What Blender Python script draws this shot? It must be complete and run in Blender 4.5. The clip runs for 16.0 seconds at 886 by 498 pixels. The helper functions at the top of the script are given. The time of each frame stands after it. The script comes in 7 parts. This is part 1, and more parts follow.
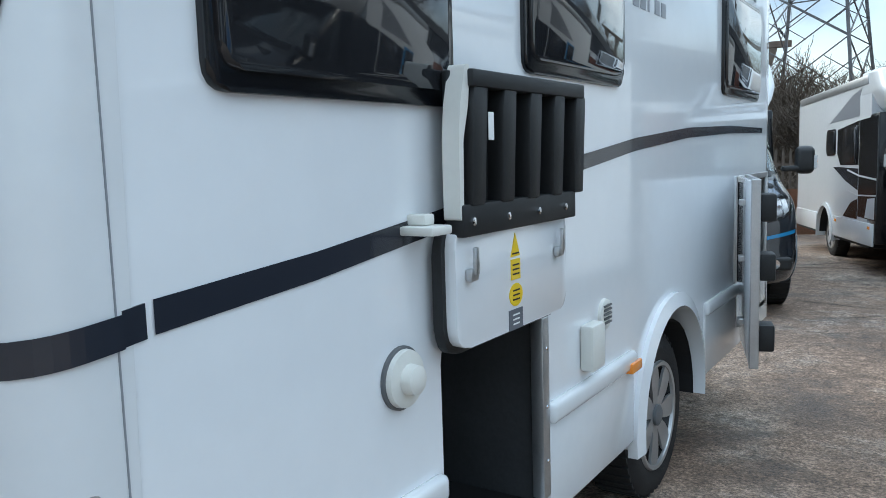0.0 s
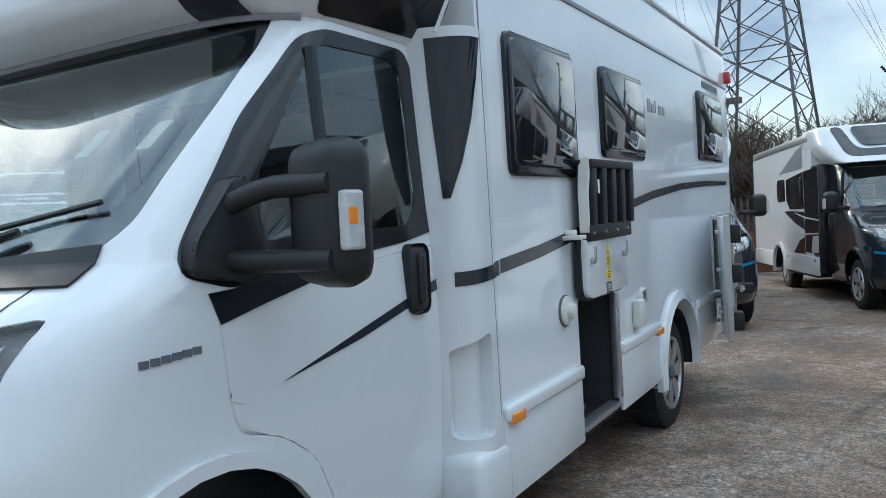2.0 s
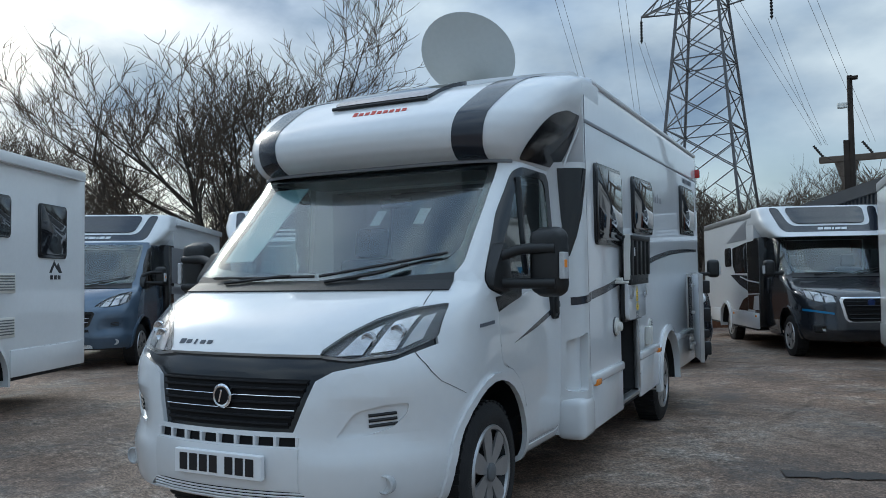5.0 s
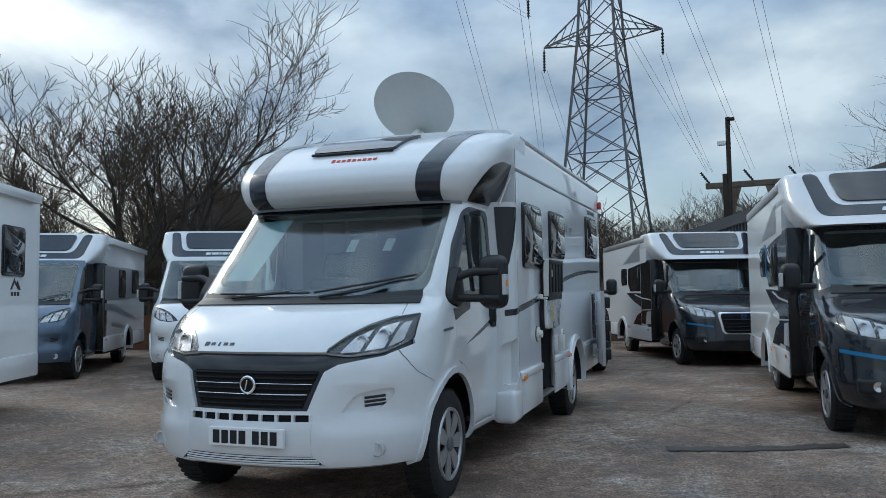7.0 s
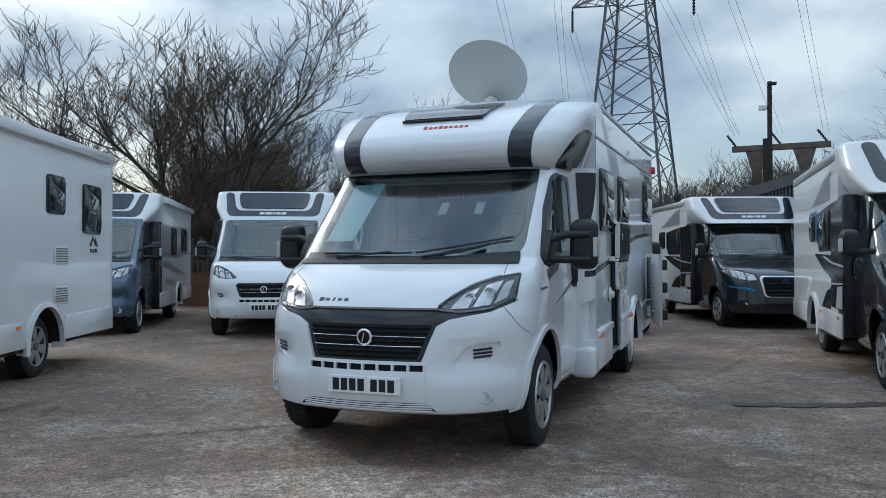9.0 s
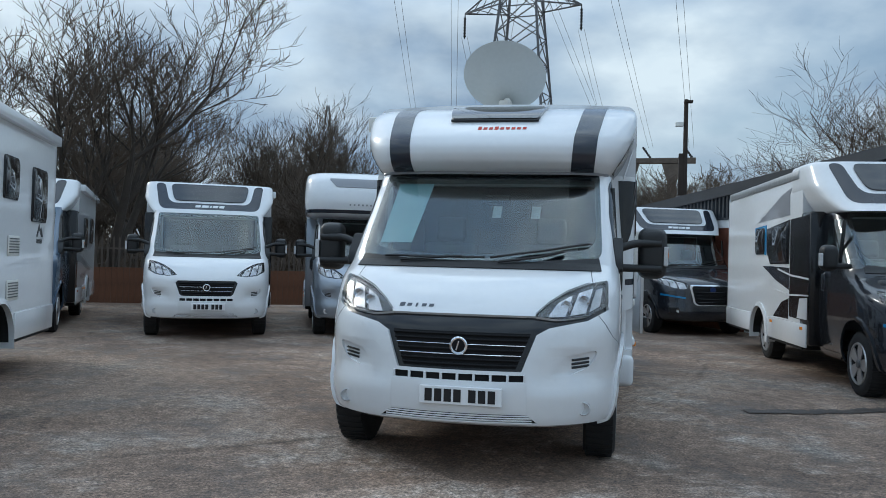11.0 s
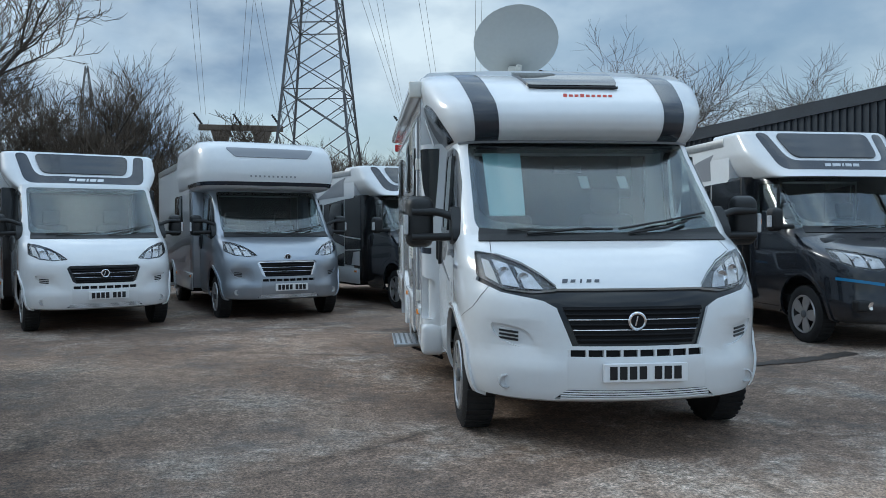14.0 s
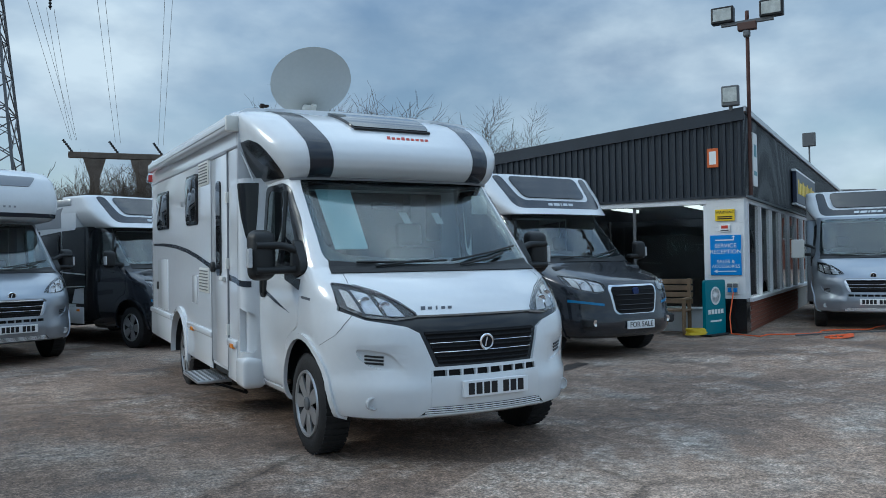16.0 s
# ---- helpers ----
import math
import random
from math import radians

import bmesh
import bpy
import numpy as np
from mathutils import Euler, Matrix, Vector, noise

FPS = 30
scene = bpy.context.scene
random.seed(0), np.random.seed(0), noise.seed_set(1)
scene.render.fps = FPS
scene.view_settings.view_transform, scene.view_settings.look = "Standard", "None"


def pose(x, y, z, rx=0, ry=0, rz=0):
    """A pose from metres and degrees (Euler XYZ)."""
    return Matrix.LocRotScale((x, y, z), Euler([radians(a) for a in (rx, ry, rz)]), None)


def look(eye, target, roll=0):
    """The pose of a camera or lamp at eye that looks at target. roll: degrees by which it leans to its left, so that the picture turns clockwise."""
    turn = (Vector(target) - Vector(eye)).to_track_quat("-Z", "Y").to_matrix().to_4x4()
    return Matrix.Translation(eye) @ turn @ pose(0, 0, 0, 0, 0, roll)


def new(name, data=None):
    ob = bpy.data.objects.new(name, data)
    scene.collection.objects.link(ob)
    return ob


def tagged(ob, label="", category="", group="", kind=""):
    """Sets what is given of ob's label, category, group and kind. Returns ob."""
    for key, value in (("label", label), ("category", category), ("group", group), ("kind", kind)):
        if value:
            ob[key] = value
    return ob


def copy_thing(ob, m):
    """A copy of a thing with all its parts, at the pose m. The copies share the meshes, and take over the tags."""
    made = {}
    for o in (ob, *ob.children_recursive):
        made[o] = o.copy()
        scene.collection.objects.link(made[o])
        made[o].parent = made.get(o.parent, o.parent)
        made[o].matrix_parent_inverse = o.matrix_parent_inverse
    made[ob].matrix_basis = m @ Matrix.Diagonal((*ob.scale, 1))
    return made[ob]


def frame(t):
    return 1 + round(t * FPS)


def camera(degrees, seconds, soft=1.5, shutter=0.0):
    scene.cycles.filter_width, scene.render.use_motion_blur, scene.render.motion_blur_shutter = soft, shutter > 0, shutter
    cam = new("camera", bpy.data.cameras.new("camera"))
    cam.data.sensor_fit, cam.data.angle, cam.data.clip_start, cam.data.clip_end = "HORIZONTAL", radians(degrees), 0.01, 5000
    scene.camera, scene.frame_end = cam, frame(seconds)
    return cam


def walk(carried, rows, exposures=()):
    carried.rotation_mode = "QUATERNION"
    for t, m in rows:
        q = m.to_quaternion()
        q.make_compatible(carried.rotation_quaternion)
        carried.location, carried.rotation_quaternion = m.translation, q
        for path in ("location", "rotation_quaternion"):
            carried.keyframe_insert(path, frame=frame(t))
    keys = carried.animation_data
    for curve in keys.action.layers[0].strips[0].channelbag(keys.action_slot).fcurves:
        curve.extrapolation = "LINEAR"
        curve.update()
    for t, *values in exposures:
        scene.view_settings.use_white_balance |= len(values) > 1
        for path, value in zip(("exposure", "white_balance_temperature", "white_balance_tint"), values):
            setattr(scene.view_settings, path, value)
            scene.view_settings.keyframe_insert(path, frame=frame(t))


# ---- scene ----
cam = camera(58.7, 16.0, soft=0.8)
METRES, EYE, TILT, LEAN, TURN = 12.1, 1.47, 0.0, 0.0, 32.9
ROWS = [
    (0.0, 0.0, 0.0, 0.0, -0.11, -5.63, 1.08),
    (0.5, -0.0076, -0.0389, 0.0019, -1.02, -3.09, 1.86),
    (1.0, -0.0272, -0.0764, -0.0002, -3.23, -2.4, 2.01),
    (1.5, -0.0415, -0.1146, -0.003, -3.63, -2.37, 2.69),
    (2.0, -0.065, -0.1483, -0.0052, -2.59, -1.39, 2.95),
    (2.5, -0.0916, -0.1787, -0.0069, -3.55, -1.3, 1.67),
    (3.0, -0.1082, -0.2115, -0.0091, -4.28, -1.75, 1.11),
    (3.5, -0.131, -0.242, -0.0113, -4.95, -1.0, 1.24),
    (6.0, -0.1894, -0.3782, -0.007, -10.47, 3.93, 0.59),
    (6.5, -0.2072, -0.3997, -0.0082, -13.48, 4.07, 0.7),
    (7.0, -0.2166, -0.424, -0.0096, -13.48, 3.56, 0.72),
    (7.5, -0.2226, -0.4424, -0.0096, -12.64, 2.17, 0.68),
    (8.0, -0.2287, -0.4478, -0.0102, -12.2, 1.12, 0.47),
    (8.5, -0.2472, -0.4482, -0.0098, -12.0, 0.84, 0.24),
    (11.0, -0.3825, -0.3868, -0.0086, -21.97, 0.88, -1.52),
    (11.5, -0.42, -0.375, -0.0076, -28.76, 1.58, -0.66),
    (12.0, -0.4459, -0.3575, -0.0079, -33.07, 0.32, 0.42),
    (12.5, -0.4692, -0.332, -0.0063, -33.89, -0.09, 0.99),
    (13.0, -0.5003, -0.3101, -0.0074, -36.08, 1.33, 0.29),
    (13.5, -0.5225, -0.2857, -0.0098, -37.74, -1.48, -0.16),
    (14.0, -0.5442, -0.2579, -0.0068, -38.53, -1.24, 0.33),
    (14.5, -0.5699, -0.2356, -0.0052, -44.31, 0.78, -0.3),
    (15.0, -0.5829, -0.2152, -0.0052, -50.75, 2.83, -0.22),
    (15.5, -0.6058, -0.2007, -0.0055, -58.21, 3.36, 0.89),
    (16.0, -0.6308, -0.2022, -0.0057, -61.62, 0.85, 0.97),
]
walk(cam, [(t, pose(2.18, 1.565, EYE, TILT, LEAN, TURN) @ pose(METRES * x, METRES * y, METRES * z, 90 + pitch, roll, yaw)) for t, x, y, z, yaw, pitch, roll in ROWS], exposures=[(0.0, 0.97, 6320, 2), (1.5, 0.80, 6350, 2), (3.0, 0.33, 6280, 3), (5.0, 0.0, 6100, 3), (11.0, 0.18, 6150, 3), (14.0, 0.18, 6080, 2), (16.0, 0.03, 5820, 1)])

# ---- world, sun, exposure ----
world = bpy.data.worlds.new("sky")
scene.world = world
world.use_nodes = True
wn, wl = world.node_tree.nodes, world.node_tree.links
wn.clear()
SUN_UP, SUN_ROUND = 30.0, 296.0
sky = wn.new("ShaderNodeTexSky")
sky.sky_type, sky.sun_disc = "NISHITA", False
sky.sun_elevation, sky.sun_rotation = radians(SUN_UP), radians(SUN_ROUND)
sky.air_density, sky.dust_density = 1.0, 1.5
coord = wn.new("ShaderNodeTexCoord")
flat = wn.new("ShaderNodeMapping")
flat.inputs["Scale"].default_value = (1.7, 1.7, 3.4)
cloud = wn.new("ShaderNodeTexNoise")
cloud.inputs["Scale"].default_value, cloud.inputs["Detail"].default_value, cloud.inputs["Roughness"].default_value = 1.7, 8.0, 0.52
cover = wn.new("ShaderNodeValToRGB")
cover.color_ramp.elements[0].position, cover.color_ramp.elements[1].position = 0.38, 0.57
cover.color_ramp.elements[0].color = (0.30, 0.30, 0.30, 1)
shade = wn.new("ShaderNodeTexNoise")
shade.inputs["Scale"].default_value, shade.inputs["Detail"].default_value = 2.6, 6.0
tones = wn.new("ShaderNodeValToRGB")
tones.color_ramp.elements[0].position, tones.color_ramp.elements[1].position = 0.36, 0.68
tones.color_ramp.elements[0].color, tones.color_ramp.elements[1].color = (2.0, 2.7, 3.8, 1), (6.0, 6.6, 7.2, 1)
mixed = wn.new("ShaderNodeMix")
mixed.data_type = "RGBA"
back = wn.new("ShaderNodeBackground")
back.inputs["Strength"].default_value = 0.112
wout = wn.new("ShaderNodeOutputWorld")
wl.new(coord.outputs["Generated"], flat.inputs["Vector"])
wl.new(flat.outputs["Vector"], cloud.inputs["Vector"])
wl.new(flat.outputs["Vector"], shade.inputs["Vector"])
wl.new(cloud.outputs["Fac"], cover.inputs["Fac"])
wl.new(shade.outputs["Fac"], tones.inputs["Fac"])
wl.new(cover.outputs["Color"], mixed.inputs["Factor"])
wl.new(sky.outputs["Color"], mixed.inputs["A"])
wl.new(tones.outputs["Color"], mixed.inputs["B"])
# an overcast sky is several times brighter overhead than at the horizon
split = wn.new("ShaderNodeSeparateXYZ")
rise = wn.new("ShaderNodeMapRange")
rise.inputs["From Min"].default_value, rise.inputs["From Max"].default_value = 0.28, 0.9
rise.inputs["To Min"].default_value, rise.inputs["To Max"].default_value = 1.0, 2.5
lit = wn.new("ShaderNodeVectorMath")
lit.operation = "SCALE"
wl.new(coord.outputs["Generated"], split.inputs["Vector"])
wl.new(split.outputs["Z"], rise.inputs["Value"])
wl.new(mixed.outputs["Result"], lit.inputs["Vector"])
wl.new(rise.outputs["Result"], lit.inputs["Scale"])
wl.new(lit.outputs["Vector"], back.inputs["Color"])
wl.new(back.outputs["Background"], wout.inputs["Surface"])
sun_data = bpy.data.lights.new("sun", "SUN")
sun_data.energy, sun_data.angle, sun_data.color = 0.95, radians(14), (1.0, 0.96, 0.9)
sun = new("sun", sun_data)
# a veiled sun
az = radians(SUN_ROUND)
sun.matrix_world = look((0, 0, 30), (-math.sin(az) * math.cos(radians(SUN_UP)) * 10, -math.cos(az) * math.cos(radians(SUN_UP)) * 10, 30 - 10 * math.sin(radians(SUN_UP))))
scene.view_settings.exposure = 0.0

# ---- materials ----
def mat(name, color, rough=0.5, metal=0.0, coat=0.0, vary=0.0, scale=4.0, bump=0.0, bump_scale=60.0, second=None, glass=0.0, ior=1.45, alpha=1.0, emit=0.0, dirt=0.0):
    m = bpy.data.materials.new(name)
    m.use_nodes = True
    n, l = m.node_tree.nodes, m.node_tree.links
    b = n["Principled BSDF"]
    c = (*color, 1)
    b.inputs["Base Color"].default_value = c
    b.inputs["Roughness"].default_value, b.inputs["Metallic"].default_value, b.inputs["IOR"].default_value = rough, metal, ior
    b.inputs["Coat Weight"].default_value, b.inputs["Coat Roughness"].default_value = coat, 0.025
    b.inputs["Transmission Weight"].default_value, b.inputs["Alpha"].default_value = glass, alpha
    if emit:
        b.inputs["Emission Color"].default_value, b.inputs["Emission Strength"].default_value = c, emit
    if vary or bump or dirt:
        tc = n.new("ShaderNodeTexCoord")
    if vary:
        big, fine, add, ramp = n.new("ShaderNodeTexNoise"), n.new("ShaderNodeTexNoise"), n.new("ShaderNodeMix"), n.new("ShaderNodeValToRGB")
        big.inputs["Scale"].default_value, big.inputs["Detail"].default_value = scale, 5
        fine.inputs["Scale"].default_value, fine.inputs["Detail"].default_value = scale * 14, 4
        add.inputs["Factor"].default_value = 0.4
        l.new(tc.outputs["Object"], big.inputs["Vector"])
        l.new(tc.outputs["Object"], fine.inputs["Vector"])
        l.new(big.outputs["Fac"], add.inputs["A"])
        l.new(fine.outputs["Fac"], add.inputs["B"])
        l.new(add.outputs["Result"], ramp.inputs["Fac"])
        other = second or tuple(v * (1 - vary) for v in color)
        ramp.color_ramp.elements[0].position, ramp.color_ramp.elements[1].position = 0.36, 0.64
        ramp.color_ramp.elements[0].color, ramp.color_ramp.elements[1].color = (*other, 1), c
        l.new(ramp.outputs["Color"], b.inputs["Base Color"])
    if bump:
        grain, bm_ = n.new("ShaderNodeTexNoise"), n.new("ShaderNodeBump")
        grain.inputs["Scale"].default_value, grain.inputs["Detail"].default_value = bump_scale, 5
        bm_.inputs["Strength"].default_value, bm_.inputs["Distance"].default_value = bump, 0.01
        l.new(tc.outputs["Object"], grain.inputs["Vector"])
        l.new(grain.outputs["Fac"], bm_.inputs["Height"])
        l.new(bm_.outputs["Normal"], b.inputs["Normal"])
    return m


WHITE = mat("white_gelcoat", (0.72, 0.735, 0.745), 0.25, coat=0.6, vary=0.05, scale=1.2)
CAB_WHITE = mat("white_cab_paint", (0.71, 0.725, 0.735), 0.22, coat=1.0, vary=0.04, scale=1.5)
SIDE_WHITE = mat("white_aluminium_side", (0.80, 0.82, 0.84), 0.16, coat=0.8, vary=0.04, scale=0.8)
GLOSS_BLACK = mat("gloss_black", (0.006, 0.007, 0.009), 0.2, coat=0.2)
DECAL_DARK = mat("dark_decal_film", (0.02, 0.024, 0.034), 0.2, coat=0.3)
BROWN_DECAL = mat("brown_metal_film", (0.05, 0.025, 0.018), 0.25, coat=0.3)
GREY_DECAL = mat("grey_decal_film", (0.24, 0.25, 0.27), 0.3, coat=0.3)
PLASTIC = mat("textured_black_plastic", (0.016, 0.017, 0.018), 0.5, vary=0.3, scale=6, bump=0.12, bump_scale=400)
GRILLE = mat("matt_black_grille", (0.008, 0.008, 0.009), 0.6)
GRILLE.node_tree.nodes["Principled BSDF"].inputs["Specular IOR Level"].default_value = 0.2
PLASTIC_GREY = mat("grey_plastic", (0.12, 0.125, 0.13), 0.5, bump=0.08, bump_scale=300)
WHITE_PLASTIC = mat("off_white_plastic", (0.72, 0.71, 0.66), 0.4, vary=0.05)
GLASS = mat("tinted_glass", (0.66, 0.76, 0.75), 0.0, glass=1.0, ior=1.62)
DARK_GLASS = mat("smoked_acrylic", (0.018, 0.019, 0.022), 0.05, coat=0.5, vary=0.3, scale=3)
CLEAR = mat("clear_lens", (0.95, 0.95, 0.95), 0.02, glass=1.0, ior=1.3)
LENS_GREY = mat("clear_lamp_lens", (0.55, 0.56, 0.57), 0.15, coat=0.6, vary=0.25, scale=40)
LAMP_DARK = mat("dark_lamp_housing", (0.10, 0.103, 0.108), 0.25, metal=0.6, vary=0.4, scale=25)
CHROME = mat("chrome", (0.75, 0.76, 0.78), 0.12, metal=1.0)
REFLECTOR = mat("lamp_reflector", (0.60, 0.61, 0.63), 0.28, metal=1.0, vary=0.5, scale=14)
ALLOY = mat("silver_wheel", (0.50, 0.51, 0.52), 0.35, metal=0.75, vary=0.15, scale=8)
RUBBER = mat("tyre_rubber", (0.018, 0.018, 0.019), 0.75, vary=0.4, scale=9, bump=0.3, bump_scale=120)
ALUMINIUM = mat("bare_aluminium", (0.56, 0.57, 0.58), 0.35, metal=0.9, vary=0.15, scale=12)
AMBER = mat("amber_lens", (0.85, 0.27, 0.03), 0.2, coat=0.5)
RED_LENS = mat("red_lens", (0.5, 0.03, 0.03), 0.2, coat=0.5)
PLATE_WHITE = mat("plate_white", (0.78, 0.79, 0.80), 0.35, vary=0.03)
INK = mat("black_ink", (0.012, 0.012, 0.014), 0.4)
RED_INK = mat("red_film", (0.55, 0.06, 0.035), 0.3)
YELLOW = mat("yellow_sticker", (0.80, 0.55, 0.02), 0.4)
GREY_STICKER = mat("grey_sticker", (0.11, 0.12, 0.14), 0.4)
SEAT = mat("grey_upholstery", (0.10, 0.10, 0.105), 0.85, vary=0.3, scale=8, bump=0.3, bump_scale=200)
DASH = mat("dashboard_grey", (0.035, 0.037, 0.04), 0.6, bump=0.1, bump_scale=200)
BLIND = mat("pale_blue_sunshade", (0.45, 0.66, 0.72), 0.6, vary=0.1)
PAPER = mat("white_paper", (0.78, 0.79, 0.78), 0.7)
DISH = mat("grey_dish_paint", (0.44, 0.46, 0.45), 0.5, vary=0.08, scale=2)
LOCKER = mat("dark_locker_liner", (0.05, 0.052, 0.055), 0.55, vary=0.3, scale=5)
DARK_STEEL = mat("dark_underside", (0.015, 0.015, 0.016), 0.8, vary=0.3)
BLUE_GREY = mat("blue_grey_paint", (0.085, 0.13, 0.19), 0.25, metal=0.35, coat=0.8, vary=0.1)
SILVER = mat("silver_paint", (0.33, 0.365, 0.41), 0.28, metal=0.6, coat=0.8, vary=0.08)
CHARCOAL = mat("charcoal_paint", (0.024, 0.028, 0.036), 0.22, metal=0.3, coat=0.9, vary=0.1)
SIGN_NAVY = mat("navy_enamel", (0.01, 0.03, 0.12), 0.3)
BLUE_FILM = mat("blue_film", (0.02, 0.20, 0.42), 0.25, coat=0.3)


# ---- building helpers ----
def part(name, bm, material, parent, label="", smooth=0.0):
    me = bpy.data.meshes.new(name)
    bmesh.ops.recalc_face_normals(bm, faces=bm.faces[:])
    bm.to_mesh(me)
    bm.free()
    for i, m in enumerate(material if isinstance(material, (list, tuple)) else [material]):
        me.materials.append(m)
    if smooth:
        me.shade_smooth()
        me.set_sharp_from_angle(angle=radians(smooth))
    ob = new(name, me)
    if parent is not None:
        ob.parent = parent
    if label:
        ob["label"] = label
    return ob


def root(name, m, label, category, group=""):
    ob = new(name)
    ob.empty_display_size = 0.2
    ob.matrix_world = m
    return tagged(ob, label, category, group)


def add_box(bm, lo, hi, bevel=0.0, seg=2, m=None):
    vs = [bm.verts.new((x, y, z)) for x in (lo[0], hi[0]) for y in (lo[1], hi[1]) for z in (lo[2], hi[2])]
    fs = [bm.faces.new([vs[i] for i in q]) for q in ((0, 1, 3, 2), (4, 6, 7, 5), (0, 4, 5, 1), (2, 3, 7, 6), (0, 2, 6, 4), (1, 5, 7, 3))]
    if bevel:
        es = {e for f in fs for e in f.edges}
        out = bmesh.ops.bevel(bm, geom=list(es), offset=bevel, segments=seg, affect="EDGES", profile=0.5)
        vs = list({v for f in out["faces"] for v in f.verts} | {v for v in vs if v.is_valid})
    if m is not None:
        for v in vs:
            v.co = m @ v.co
    return bm


def box(lo, hi, bevel=0.0, seg=2, m=None):
    return add_box(bmesh.new(), lo, hi, bevel, seg, m)


def add_tube(bm, a, b, ra, rb=None, n=8, caps=True):
    a, b = Vector(a), Vector(b)
    rb = ra if rb is None else rb
    d = (b - a).normalized()
    u = d.orthogonal().normalized()
    w = d.cross(u)
    rings = []
    for p, r in ((a, ra), (b, rb)):
        rings.append([bm.verts.new(p + r * (math.cos(2 * math.pi * k / n) * u + math.sin(2 * math.pi * k / n) * w)) for k in range(n)])
    for k in range(n):
        bm.faces.new((rings[0][k], rings[0][(k + 1) % n], rings[1][(k + 1) % n], rings[1][k]))
    if caps:
        bm.faces.new(rings[0][::-1])
        bm.faces.new(rings[1])
    return bm


def add_path(bm, pts, r, n=6):
    """A tube along a run of points."""
    pts = [Vector(p) for p in pts]
    rings = []
    for i, p in enumerate(pts):
        d = (pts[min(i + 1, len(pts) - 1)] - pts[max(i - 1, 0)]).normalized()
        u = d.cross(Vector((0, 0, 1)))
        u = u.normalized() if u.length > 0.05 else d.orthogonal().normalized()
        w = d.cross(u)
        rings.append([bm.verts.new(p + r * (math.cos(2 * math.pi * k / n) * u + math.sin(2 * math.pi * k / n) * w)) for k in range(n)])
    for a, b in zip(rings, rings[1:]):
        for k in range(n):
            bm.faces.new((a[k], a[(k + 1) % n], b[(k + 1) % n], b[k]))
    bm.faces.new(rings[0][::-1])
    bm.faces.new(rings[-1])
    return bm


def add_prism(bm, poly, axis, lo, hi):
    """A flat outline raised to a solid. axis x: outline in (y, z); y: (x, z); z: (x, y)."""
    def at(p, d):
        return {"x": (d, p[0], p[1]), "y": (p[0], d, p[1]), "z": (p[0], p[1], d)}[axis]
    a = [bm.verts.new(at(p, lo)) for p in poly]
    b = [bm.verts.new(at(p, hi)) for p in poly]
    bm.faces.new(a[::-1])
    bm.faces.new(b)
    for i in range(len(poly)):
        j = (i + 1) % len(poly)
        bm.faces.new((a[i], a[j], b[j], b[i]))
    return bm


def prism(poly, axis, lo, hi, bevel=0.0):
    bm = add_prism(bmesh.new(), poly, axis, lo, hi)
    if bevel:
        bmesh.ops.bevel(bm, geom=bm.edges[:], offset=bevel, segments=2, affect="EDGES", profile=0.5)
    return bm


def add_lathe(bm, prof, centre, axis="x", n=32, turn=1, caps=True):
    """A turned shape: prof is (along, radius)."""
    rings = []
    for a, r in prof:
        ring = []
        for k in range(n):
            c, s = r * math.cos(2 * math.pi * k / n), r * math.sin(2 * math.pi * k / n)
            v = {"x": (a * turn, c, s), "y": (c, a * turn, s), "z": (c, s, a * turn)}[axis]
            ring.append(bm.verts.new(Vector(v) + Vector(centre)))
        rings.append(ring)
    for p, q in zip(rings, rings[1:]):
        for k in range(n):
            bm.faces.new((p[k], p[(k + 1) % n], q[(k + 1) % n], q[k]))
    if caps:
        bm.faces.new(rings[0][::-1])
        bm.faces.new(rings[-1])
    return bm


def rounded(poly, r, n=4):
    """The outline with its corners rounded."""
    out = []
    for i, p in enumerate(poly):
        p, a, b = Vector(p), Vector(poly[i - 1]), Vector(poly[(i + 1) % len(poly)])
        rr = min(r, (a - p).length * 0.45, (b - p).length * 0.45)
        s, e = p + (a - p).normalized() * rr, p + (b - p).normalized() * rr
        for k in range(n + 1):
            t = k / n
            out.append(tuple(s * (1 - t) ** 2 + p * 2 * t * (1 - t) + e * t * t))
    return out


def disc(cy, cz, r, n=28):
    return [(cy + r * math.cos(2 * math.pi * k / n), cz + r * math.sin(2 * math.pi * k / n)) for k in range(n)]


def within(poly, a, b):
    odd = False
    for i in range(len(poly)):
        (x1, y1), (x2, y2) = poly[i - 1], poly[i]
        if (y1 > b) != (y2 > b) and a < (x2 - x1) * (b - y1) / (y2 - y1) + x1:
            odd = not odd
    return odd


AXES = {"x": (1, 2), "y": (0, 2), "z": (0, 1)}


